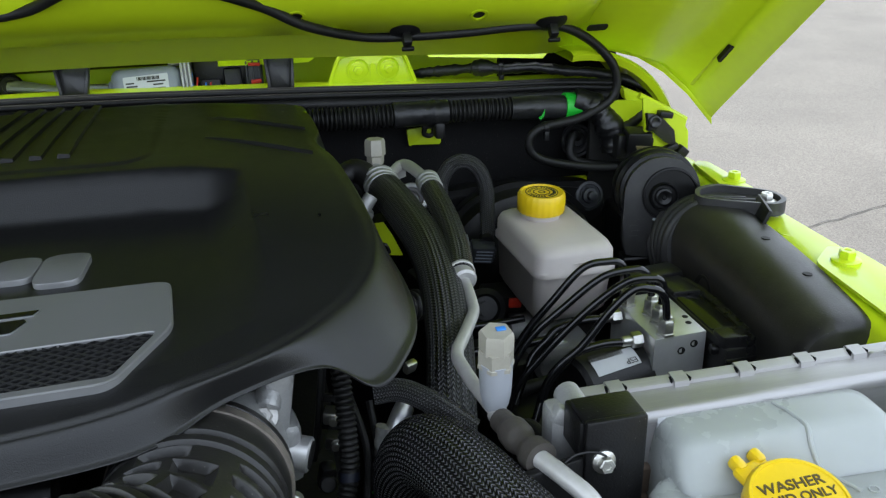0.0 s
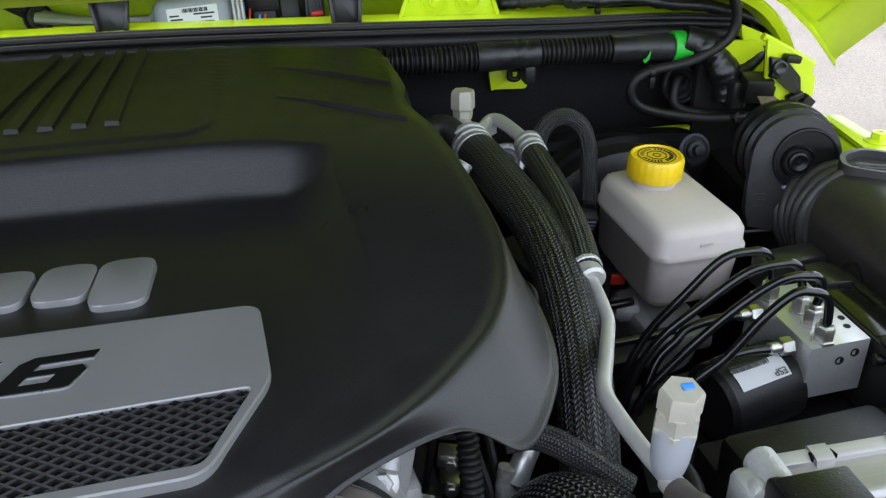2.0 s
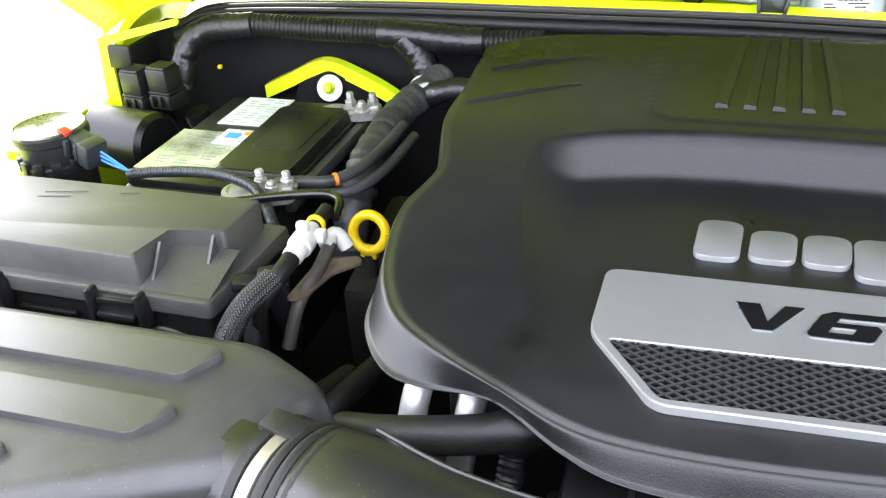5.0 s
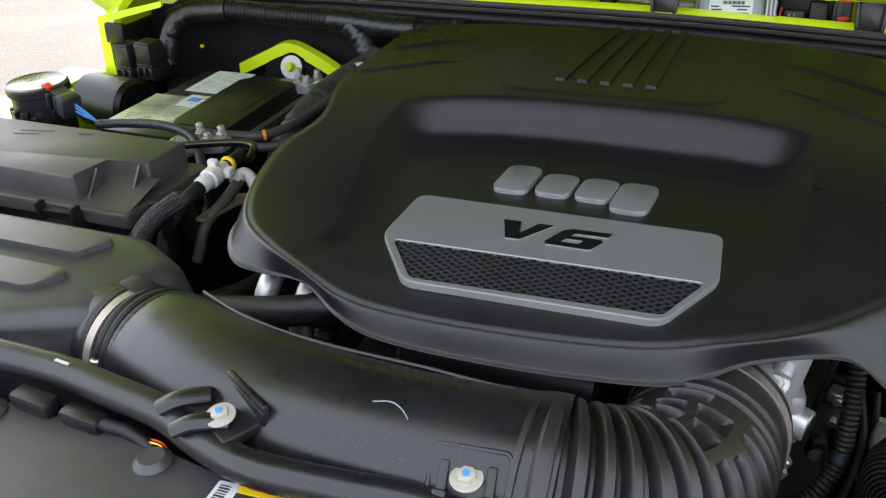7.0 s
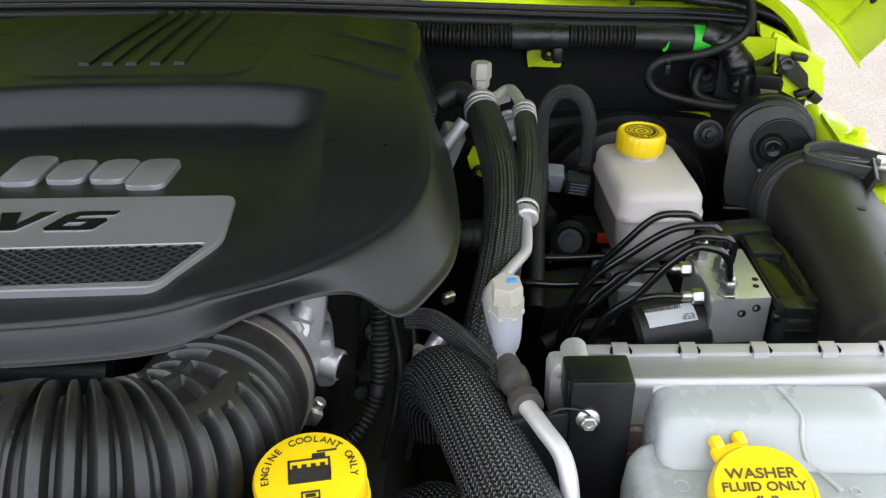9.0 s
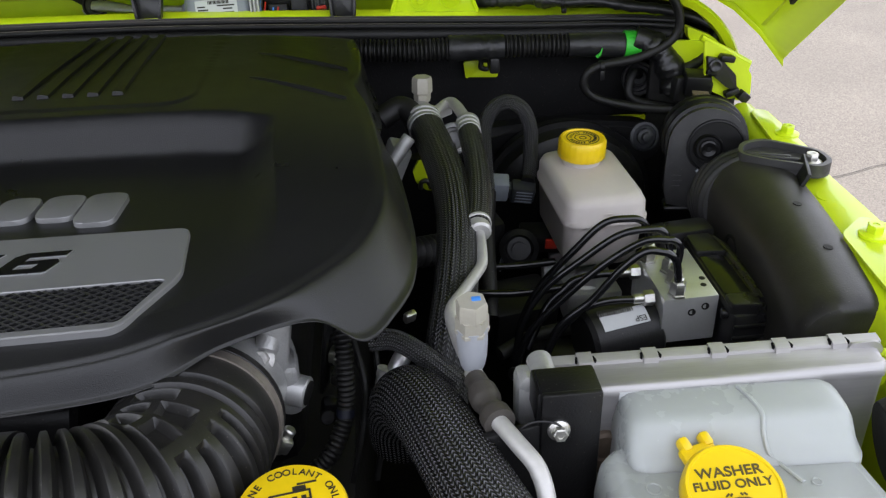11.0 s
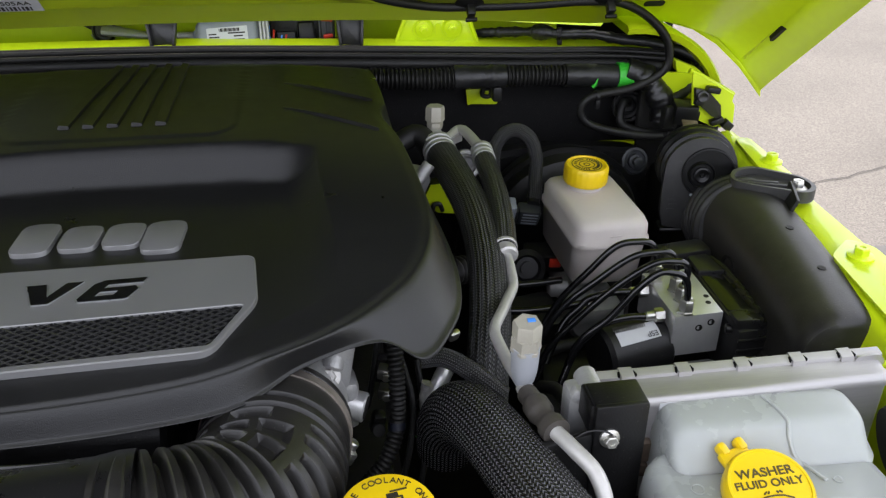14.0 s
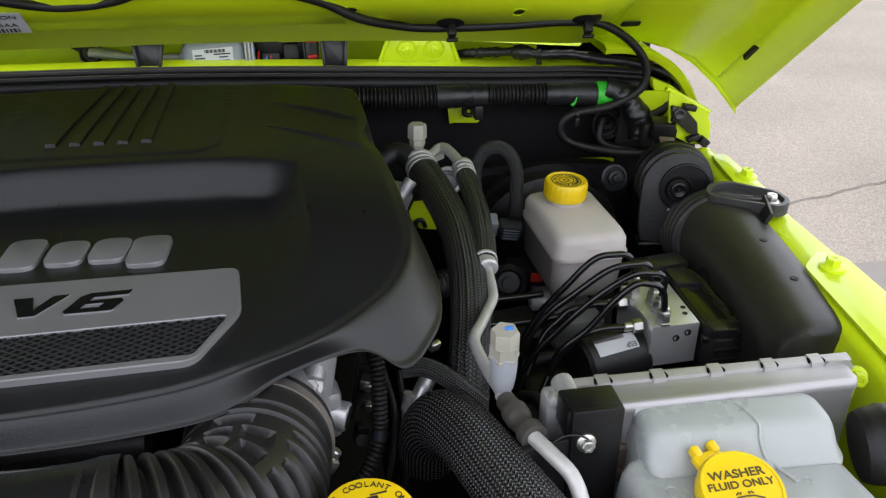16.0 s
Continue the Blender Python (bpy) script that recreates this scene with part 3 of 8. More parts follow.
# engine bay floor and dark sides
bm = B()
box(bm, (-0.06, 0.10, -0.50), (1.44, 1.0, 0.06), bevel=0.01)
box(bm, (-0.06, -0.46, -0.30), (1.20, 0.05, 0.40), bevel=0.01)
part("bay_pan", bm, DARK, body, "grimy dark floor of the engine bay")
for x, z, t in ((0.600, -0.32, -7), (-0.72, -0.33, 7)):
    bm = B()
    box(bm, (x, 0.10, z), (0.03, 0.78, 0.32), rot(0, 0, t), 0.01)
    part("inner_wheelhouse", bm, DARK, body)

# ---- bonnet, propped open ----
hood = thing("hood", (0, 0.50, 0.0), "lime green hood propped open, underside showing", "hood")
TILT = radians(41)
HD = Vector((0, -math.cos(TILT), math.sin(TILT)))      # up the slope, towards the front
HN = Vector((0, -math.sin(TILT), -math.cos(TILT)))     # out of the underside


def hood_edge(x):
    """The rear edge: level in the middle, dropping to the corners."""
    u = abs(x + 0.044) - 0.039
    z = 0.052 - 0.022 * (max(0.0, u) / 0.6) ** 2
    y = 0.515
    if u > 0.60:
        y = 0.515 - 0.038 * (u - 0.60) / 0.185
    if u > 0.645:
        k = (u - 0.645) / 0.140
        z -= (0.0885 if x > 0 else 0.045) * k ** 1.95
    return Vector((x, y, z))


xs = [-0.044 + 0.824 * k / 24 for k in range(-24, 25)]
bm = B()
ss = [0, 0.006, 0.03, 0.08, 0.2, 0.4, 0.7, 1.1]
rows = [[bm.verts.new(hood_edge(x) + HD * (s * (1 if abs(x) < 0.7 else 1)) - HN * (0.010 if s > 0.003 else 0.002)) for x in xs] for s in ss]
for a, b in zip(rows, rows[1:]):
    for k in range(len(xs) - 1):
        bm.faces.new((a[k], a[k + 1], b[k + 1], b[k]))
skin = part("outer_skin", bm, GREEN, hood)
skin.modifiers.new("thickness", "SOLIDIFY").thickness = 0.003

# inner panel: a lip, a flat rear beam, a fold, then the field
bm = B()
prof = [(0.004, 0.000), (0.004, 0.008), (0.012, 0.014), (0.060, 0.004), (0.070, 0.013), (0.082, 0.027), (0.15, 0.034), (0.165, 0.026), (0.19, 0.006), (0.32, 0.004), (0.7, 0.004), (1.05, 0.004)]
xi = [-0.60 + 1.19 * k / 40 for k in range(41)]
rows = []
for s, n in prof:
    row = []
    for x in xi:
        e = min(1.0, (0.60 - abs(x + 0.005)) / 0.05)
        row.append(bm.verts.new(hood_edge(x) + HD * s + HN * (n * max(0.0, e) ** 0.5)))
    rows.append(row)
for a, b in zip(rows, rows[1:]):
    for k in range(len(xi) - 1):
        bm.faces.new((a[k], a[k + 1], b[k + 1], b[k]))
inner = part("inner_panel", bm, GREEN, hood, sharp=55)
# side beams down to the corners
for s in (1, -1):
    bm = B()
    rows = []
    for k in range(9):
        d = 0.02 + 1.0 * k / 8
        row = []
        for x, n in ((0.575, 0.004), (0.600, 0.020), (0.650, 0.024), (0.690, 0.018), (0.705, 0.006), (0.728, 0.004), (0.738, 0.006), (0.744, -0.006)):
            xx = x if s > 0 else -0.088 - x
            row.append(bm.verts.new(hood_edge(xx) + HD * d + HN * (n if k else n * 0.4)))
        rows.append(row)
    for a, b in zip(rows, rows[1:]):
        for k in range(7):
            bm.faces.new((a[k], a[k + 1], b[k + 1], b[k]))
    part("side_beam", bm, GREEN, hood, sharp=55)


def on_hood(x, s, n=0.0):
    return hood_edge(x) + HD * s + HN * n


HOODTURN = Matrix((Vector((1, 0, 0)), HN.cross(Vector((1, 0, 0))), HN)).transposed()
for x, s in ((0.24, 0.125), (0.438, 0.125)):
    bm = B()
    lathe(bm, on_hood(x, s, 0.030), HN, [(0.010, 0), (0.010, 0.0035), (0.007, 0.0035), (0.007, 0.002)], 18)
    gr = part("drain_grommet", bm, GREEN_IN, hood)
    bm = B()
    lathe(bm, on_hood(x, s, 0.0308), HN, [(0.0070, 0), (0.0068, 0.0012), (0, 0.0013)], 18)
    part("hole", bm, DARK, gr)
for x, s, hx, hy, n in ((0.594, 0.084, 0.013, 0.006, 0.020), (0.750, 0.104, 0.0045, 0.017, -0.010)):
    bm = B()
    slab(bm, rounded([(-hx, -hy), (hx, -hy), (hx, hy), (-hx, hy)], min(hx, hy) * 0.8), 0, 0.0012 if n > 0 else 0.006, HOODTURN, on_hood(x, s, n))
    part("panel_slot", bm, DARK, hood)
# insulation pad over the field of the inner panel
bm = B()
rows = []
for k in range(10):
    s_ = 0.175 + 0.80 * k / 9
    row = []
    for j in range(25):
        x = -0.535 + 1.06 * j / 24
        puff = 0.010 + 0.010 * math.sin(math.pi * k / 9) ** 0.5 * math.sin(math.pi * j / 24) ** 0.5 + 0.002 * noise.noise((j * 0.9, k * 1.1, 4))
        row.append(bm.verts.new(hood_edge(x) + HD * s_ + HN * puff))
    rows.append(row)
for a, b in zip(rows, rows[1:]):
    for k in range(24):
        bm.faces.new((a[k], a[k + 1], b[k + 1], b[k]))
pad = part("insulation_pad", bm, PAD, hood, "black felt insulation pad under the hood")
pad.modifiers.new("thickness", "SOLIDIFY").thickness = 0.006
# label with bars and part number
bm = B()
slab(bm, [(-0.055, -0.022), (0.055, -0.022), (0.055, 0.022), (-0.055, 0.022)], 0, 0.0006, HOODTURN, on_hood(-0.17, 0.115, 0.0335))
lab = part("information_label", bm, PAPER, hood, "white emissions information label with printed text")
M = at_turn(on_hood(-0.17, 0.115, 0.0345), HOODTURN)
lettering("heading", "INFORMATION", 0.011, M @ Matrix.Translation((0.012, 0.013, 0)), PRINT, lab, 0.0002)
lettering("number", "505AA", 0.011, M @ Matrix.Translation((0.03, -0.004, 0)), PRINT, lab, 0.0002)
bm = B()
for k in range(22):
    box(bm, M @ Vector((-0.045 + 0.0042 * k, -0.0155, 0)), (0.0014 + 0.0014 * (k * 7 % 3) / 2, 0.008, 0.0004), HOODTURN)
part("barcode", bm, PRINT, lab)
# washer hose held under the hood by clips
bm = B()
tube(bm, [on_hood(-0.30, 0.22, 0.04), on_hood(-0.17, 0.20, 0.045), (-0.094, 0.379, 0.125), (-0.056, 0.384, 0.122), (-0.013, 0.378, 0.128), on_hood(0.05, 0.205, 0.045), on_hood(0.13, 0.20, 0.045), (0.202, 0.382, 0.121),
          (0.251, 0.402, 0.095), (0.314, 0.437, 0.075), (0.370, 0.440, 0.072), (0.435, 0.433, 0.074), (0.503, 0.423, 0.079), (0.551, 0.431, 0.073), (0.594, 0.440, 0.049), (0.620, 0.440, 0.019),
          (0.620, 0.440, -0.015), (0.580, 0.440, -0.038), (0.526, 0.440, -0.048), (0.512, 0.440, -0.067), (0.529, 0.438, -0.087), (0.594, 0.430, -0.101), (0.651, 0.425, -0.102)], 0.0055, 10)
washer = thing("washer_hose", (0.62, 0.44, -0.02), "thin black washer hose clipped under the hood", "hose")
part("hose", bm, RUBBER, washer)
bm = B()
lathe(bm, (0.533, 0.440, -0.0470), (1, 0, 0.2), [(0.0064, -0.003), (0.0072, -0.002), (0.0072, 0.002), (0.0064, 0.003)], 14)
box(bm, (0.533, 0.436, -0.057), (0.006, 0.006, 0.012), None, 0.001)
part("hose_tie", bm, BLACK, washer)
for x, c in ((0.362, (0.362, 0.431, 0.079)), (0.528, (0.528, 0.414, 0.082))):
    bm = B()
    lathe(bm, Vector(c) - HN * 0.004, HN, [(0.019, 0), (0.018, 0.003), (0.010, 0.006), (0.006, 0.007)], 24)
    box(bm, Vector(c) + HN * 0.008 + Vector((0, 0, -0.002)), (0.010, 0.012, 0.014), HOODTURN, 0.002)
    box(bm, Vector(c) + HN * 0.014 + Vector((0, 0, -0.007)), (0.014, 0.005, 0.004), HOODTURN, 0.001)
    part("hose_clip", bm, BLACK, hood)
for x in (0.06, 0.27):
    bm = B()
    slab(bm, rounded([(-0.06, -0.025), (0.06, -0.025), (0.04, 0.025), (-0.04, 0.025)], 0.01), 0, 0.014, HOODTURN, on_hood(x, 0.215, 0.020), 0.003)
    part("hose_bracket", bm, BLACK, hood)

# hinge on the cowl
HT = rot(90, 0, 0) @ rot(3, 0, 0)
HP = Vector((0.340, 0.566, 0.010))
bm = B()
slab(bm, rounded([(-0.062, -0.030), (0.062, -0.030), (0.041, 0.024), (-0.041, 0.024)], 0.009), 0, 0.005, HT, HP, 0.002)
hinge = part("hinge_bracket", bm, GREEN, body, "lime green hood hinge bracket with two bolts")
for q in (-1, 1):
    bm = B()
    tube(bm, [HP + HT @ Vector((q * x, y, 0.006)) for x, y in ((0.062, -0.030), (0.052, -0.004), (0.044, 0.016), (0.038, 0.023), (0.026, 0.0245))], 0.0028, 8, 0.003)
    part("side_flange", bm, GREEN, hinge)
HA = HT @ Vector((0, 0, 1))
for x in (-0.018, 0.021):
    bm = B()
    c = HP + HT @ Vector((x, 0.004, 0.0048))
    lathe(bm, c, HA, [(0.0150, 0), (0.0148, 0.0014), (0.0138, 0.0014), (0.0134, 0.0004), (0.0112, 0.0004), (0.0108, 0.0022), (0.0070, 0.003)], 28)
    lathe(bm, c + HA * 0.002, HA, [(0.0066, 0), (0.0066, 0.005), (0.0050, 0.006), (0.0044, 0.006), (0.0042, 0.009), (0, 0.0092)], 6)
    part("bolt", bm, GREEN, hinge)
bm = B()
slab(bm, rounded([(-0.0035, -0.010), (0.0035, -0.010), (0.0035, 0.009), (-0.0035, 0.009)], 0.0034, 5), 0.0048, 0.0062, HT, HP + HT @ Vector((0.0015, 0.003, 0)))
part("slot_boss", bm, GREEN, hinge)
# folded rear flaps of the hood on both sides of the hinge
for pts in ([(0.403, 0.565, 0.059), (0.403, 0.55, 0.039), (0.41, 0.537, 0.029), (0.556, 0.52, 0.021), (0.58, 0.535, 0.038), (0.584, 0.575, 0.05)],
            [(0.150, 0.625, 0.068), (0.150, 0.580, 0.026), (0.262, 0.580, 0.024), (0.285, 0.590, 0.036), (0.300, 0.625, 0.062)]):
    bm = B()
    f = bm.faces.new([bm.verts.new(p) for p in pts])
    ex = bmesh.ops.extrude_face_region(bm, geom=[f])
    for v in ex["geom"]:
        if isinstance(v, bmesh.types.BMVert):
            v.co += Vector((0, 0.0015, 0.0015))
    part("rear_flap", bm, GREEN, hood)


# ---- engine cover ----
cover = thing("engine_cover", (-0.02, 0.15, -0.12), "black grained plastic engine cover with silver trim plate", "engine cover")
# the shoulder line of the cover as seen from above
RIM = [(0.250, 0.184), (0.261, 0.068), (0.256, 0.016), (0.239, -0.023), (0.216, -0.051), (0.189, -0.078), (0.154, -0.1035), (0.105, -0.127), (0.046, -0.138),
       (-0.033, -0.144), (-0.094, -0.143), (-0.131, -0.135), (-0.169, -0.118), (-0.213, -0.093), (-0.243, -0.070), (-0.262, -0.041), (-0.273, -0.006), (-0.278, 0.042), (-0.266, 0.098), (-0.284, 0.172),
       (-0.287, 0.248), (-0.293, 0.325), (-0.288, 0.382), (-0.190, 0.434), (-0.069, 0.451), (0.029, 0.451), (0.127, 0.445), (0.205, 0.434), (0.237, 0.409), (0.244, 0.297), (0.238, 0.248)]
# the hem below each of those points
HEM = [(0.272, 0.184, -0.050), (0.281, 0.060, -0.048), (0.278, -0.008, -0.050), (0.263, -0.050, -0.051), (0.240, -0.077, -0.054), (0.207, -0.078, -0.034), (0.153, -0.101, -0.033), (0.112, -0.135, -0.035), (0.048, -0.149, -0.035),
       (-0.030, -0.154, -0.035), (-0.090, -0.153, -0.033), (-0.126, -0.140, -0.030), (-0.170, -0.108, -0.032), (-0.2120, -0.1050, -0.0330), (-0.2390, -0.0980, -0.0340), (-0.2610, -0.0750, -0.0330), (-0.2750, -0.0410, -0.0330), (-0.2800, 0.0200, -0.0350), (-0.2735, 0.092, -0.037), (-0.293, 0.166, -0.038),
       (-0.293, 0.25, -0.04), (-0.299, 0.33, -0.04), (-0.293, 0.390, -0.04), (-0.19, 0.444, -0.04), (-0.07, 0.462, -0.04), (0.03, 0.462, -0.04), (0.13, 0.456, -0.04), (0.211, 0.444, -0.04), (0.248, 0.417, -0.045), (0.260, 0.30, -0.048), (0.258, 0.25, -0.05)]
CX, CY = -0.02, -0.03


def closed(pts, n):
    p = [Vector((*v, 0)) if len(v) == 2 else Vector(v) for v in pts]
    m = len(p)
    out = []
    for i in range(m):
        a, b, c, d = p[i - 1], p[i], p[(i + 1) % m], p[(i + 2) % m]
        for k in range(n):
            t = k / n
            out.append(0.5 * ((2 * b) + (c - a) * t + (2 * a - 5 * b + 4 * c - d) * t * t + (3 * b - a - 3 * c + d) * t ** 3))
    return out


def ease(a, b, x):
    t = min(1.0, max(0.0, (x - a) / (b - a)))
    return t * t * (3 - 2 * t)


def wall_line(x):
    return 0.162 - (0.022 if x < 0 else 0.010) * min(1.4, abs(x / 0.17)) ** 3


def cover_z(x, y):
    ring = -0.010 + 0.036 * ease(-0.14, 0.20, y) - 0.004 * ease(0.26, 0.40, y) - 0.016 * ease(0.40, 0.465, y)
    ring -= (0.003 if x < 0 else 0.010) * ease(0.12, 0.28, abs(x + 0.02))
    floor = -0.0085 - 0.007 * ease(-0.10, -0.15, y)
    left = -0.196 + 0.032 * ease(0.10, -0.10, y)
    right = 0.172 + 0.010 * ease(0.14, 0.0, y)
    # steep rear wall, turning forwards at its ends
    back = wall_line(x)
    def sunk(u):
        return 1 - max(0.0, 1 - max(0.0, u)) ** 1.7
    u = min(1.0, max(0.0, (back + 0.009 - y) / 0.030))
    if u < 0.18:                                        # a flat slope, rounded at its foot and crown
        plane = u * u / 0.2952
    elif u > 0.82:
        plane = 1 - (1 - u) ** 2 / 0.2952
    else:
        plane = (u - 0.09) / 0.82
    wall = 0.84 * plane + 0.16 * sunk((back - y) / 0.060)
    inside = sunk((x - left) / 0.036) * sunk((right - x) / 0.034) * wall
    z = ring + (min(ring, floor) - ring) * inside
    # raised panel behind the recess, with round front corners
    dx, dy = max(0.0, abs(x + 0.012) - 0.080), max(0.0, 0.214 - y)
    z += 0.0014 * ease(0.0308, 0.0282, math.hypot(dx, dy)) * ease(0.44, 0.43, y)
    return z


def cover_point(x, y, up=0.0):
    return Vector((x, y, cover_z(x, y) + up))


rim = closed(RIM, 16)
bm = B()
loops, NR = [], 230
for k in range(1, NR + 1):
    f = (k / NR) ** 0.9
    ring = []
    for p in rim:
        x, y = CX + (p.x - CX) * f, CY + (p.y - CY) * f
        u = (y - wall_line(x) + 0.005) / 0.050
        if abs(u) < 1:                                   # closer rows of the mesh at the rear wall
            y += ease(1.0, 0.9, f) * ease(0.21, 0.17, abs(x + 0.01)) * 0.050 * (math.copysign(abs(u) ** 1.35, u) - u)
        z = cover_z(x, y) - 0.0022 * ease(0.95, 1.0, f) ** 2
        ring.append(bm.verts.new((x, y, z)))
    loops.append(ring)
cen = bm.verts.new((CX, CY, cover_z(CX, CY)))
n = len(rim)
for i in range(n):
    bm.faces.new((cen, loops[0][i], loops[0][(i + 1) % n]))


hems = closed(HEM, 16)
skirt = []
for out, down in ((0.0008, 0.04), (0.0010, 0.12), (0.0009, 0.3), (0.0006, 0.5), (0.0004, 0.70), (0.0004, 0.85), (0.0006, 0.92), (0.0024, 0.94), (0.0026, 0.975), (0.0018, 1.0), (-0.0012, 1.0), (-0.002, 0.9)):
    ring = []
    for i, p in enumerate(rim):
        t = rim[(i + 1) % n] - rim[i - 1]
        nx, ny = t.y, -t.x
        ln = math.hypot(nx, ny)
        sgn = 1 if (nx * (p.x - CX) + ny * (p.y - CY)) > 0 else -1
        nx, ny = nx / ln * sgn, ny / ln * sgn
        top = Vector((p.x, p.y, cover_z(p.x, p.y) - 0.0022))
        q = top.lerp(hems[i], down)
        ring.append(bm.verts.new((q.x + nx * out, q.y + ny * out, q.z)))
    skirt.append(ring)
loops += skirt
for a, b in zip(loops, loops[1:]):
    for i in range(n):
        bm.faces.new((a[i], a[(i + 1) % n], b[(i + 1) % n], b[i]))
shell = part("shell", bm, COVER, cover, sharp=85)

# louvre ribs and accent blades
for k in range(5):
    x0 = -0.061 + 0.022 * k
    bm = B()
    path = [(x0 + 0.010 * s - (k - 2) * 0.004 * s, 0.211 + 0.198 * s) for s in (0, 0.25, 0.5, 0.75, 1)]
    lo, hi = [], []
    for s, (x, y) in enumerate(path):
        w = 0.0044 * (1 - 0.25 * s / 4)
        up = 0.0042 if s else 0.0034
        y_ = y + (0.003 if s == 0 else 0.0)
        lo.append([bm.verts.new(cover_point(x - w * 1.25, y, -0.001)), bm.verts.new(cover_point(x - w, y_, up)),
                   bm.verts.new(cover_point(x + w, y_, up * 0.7)), bm.verts.new(cover_point(x + w * 1.25, y, -0.001))])
    for a, b in zip(lo, lo[1:]):
        for q in range(3):
            bm.faces.new((a[q], a[q + 1], b[q + 1], b[q]))
    bm.faces.new(lo[0][::-1])
    bm.faces.new(lo[-1])
    rib = part("louvre_rib", bm, COVER, cover, sharp=30)
for s in (1, -1):
    for y0 in (0.250, 0.333):
        bm = B()
        rows = []
        for k in range(7):
            t = k / 6
            x, y = -0.02 + s * (0.160 + 0.092 * t), y0 - 0.052 * t ** 1.15
            h = 0.0028 * math.sin(math.pi * min(1, 0.12 + t * 0.85) * 0.75)
            zz = min(cover_z(x, y), cover_z(-0.02 + s * 0.262, y))
            rows.append([bm.verts.new((x, y + 0.012, cover_z(x, y + 0.012) - 0.001)), bm.verts.new((x, y + 0.002, cover_z(x, y) + h)), bm.verts.new((x, y - 0.003, cover_z(x, y) - 0.001))])
        for a, b in zip(rows, rows[1:]):
            bm.faces.new((a[0], a[1], b[1], b[0]))
            bm.faces.new((a[1], a[2], b[2], b[1]))
        part("accent_blade", bm, COVER, cover)

# trim plate with a window for the grille
PZ = -0.0072
OUT = rounded([(-0.1225, 0.006), (0.1195, 0.010), (0.1243, -0.056), (0.0965, -0.1142), (-0.0815, -0.1213), (-0.1235, -0.064)], 0.010, 6)
WIN = rounded([(-0.112, -0.0695), (0.1155, -0.0605), (0.0945, -0.107), (-0.078, -0.1155)], 0.005, 4)


def ring_plate(bm, outer, inner, z0, z1, soft):
    def lay(pts, z):
        return [bm.verts.new((x, y, z)) for x, y in pts]

    def nearest(p, pts):
        return min(range(len(pts)), key=lambda i: (pts[i][0] - p[0]) ** 2 + (pts[i][1] - p[1]) ** 2)

    def grown(pts, d):
        cx, cy = sum(p[0] for p in pts) / len(pts), sum(p[1] for p in pts) / len(pts)
        return [(x + d * (x - cx) / 0.08, y + d * (y - cy) / 0.04) for x, y in pts]
    o0, o1, o2 = lay(outer, z0), lay(outer, z1 - soft), lay(grown(outer, -soft), z1)
    i2, i1, i0 = lay(grown(inner, soft), z1), lay(inner, z1 - soft), lay(inner, z0)
    for a, b in ((o0, o1), (o1, o2), (i2, i1), (i1, i0)):
        for i in range(len(a)):
            j = (i + 1) % len(a)
            bm.faces.new((a[i], a[j], b[j], b[i]))
    edges = []
    for lp in (o2, i2):
        for i in range(len(lp)):
            edges.append(bm.edges.get((lp[i], lp[(i + 1) % len(lp)])))
    bmesh.ops.triangle_fill(bm, edges=edges, use_beauty=True)


bm = B()
ring_plate(bm, OUT, WIN, PZ - 0.003, PZ + 0.0026, 0.0007)
plate = part("trim_plate", bm, SILVER, cover, "satin silver trim plate", sharp=25)
bm = B()
slab(bm, WIN, PZ - 0.001, PZ + 0.0002)
part("grille_back", bm, PITCH, cover)
# diamond lattice
bm = B()
PX, PY = 0.0098, 0.0062


def inside_win(x, y):
    c = False
    for i in range(len(WIN)):
        (x1, y1), (x2, y2) = WIN[i - 1], WIN[i]
        if (y1 > y) != (y2 > y) and x < (x2 - x1) * (y - y1) / (y2 - y1) + x1:
            c = not c
    return c


for j in range(-1, 20):
    for i in range(-1, 50):
        cx = -0.125 + PX * (i * 0.5)
        cy = -0.058 - PY * (j + (0.5 if i % 2 else 0.0))
        if not inside_win(cx, cy):
            continue
        # one diamond frame: outer rim raised, hollow middle
        o = [bm.verts.new((cx + dx * PX * 0.5, cy + dy * PY * 0.5, PZ + 0.0010)) for dx, dy in ((1, 0), (0, 1), (-1, 0), (0, -1))]
        q = [bm.verts.new((cx + dx * PX * 0.33, cy + dy * PY * 0.33, PZ + 0.0017)) for dx, dy in ((1, 0), (0, 1), (-1, 0), (0, -1))]
        w = [bm.verts.new((cx + dx * PX * 0.31, cy + dy * PY * 0.31, PZ + 0.0003)) for dx, dy in ((1, 0), (0, 1), (-1, 0), (0, -1))]
        for k in range(4):
            m = (k + 1) % 4
            bm.faces.new((o[k], o[m], q[m], q[k]))
            bm.faces.new((q[k], q[m], w[m], w[k]))
tagged(part("grille_lattice", bm, LATTICE, cover, "black diamond mesh grille", sharp=20), kind="stuff")
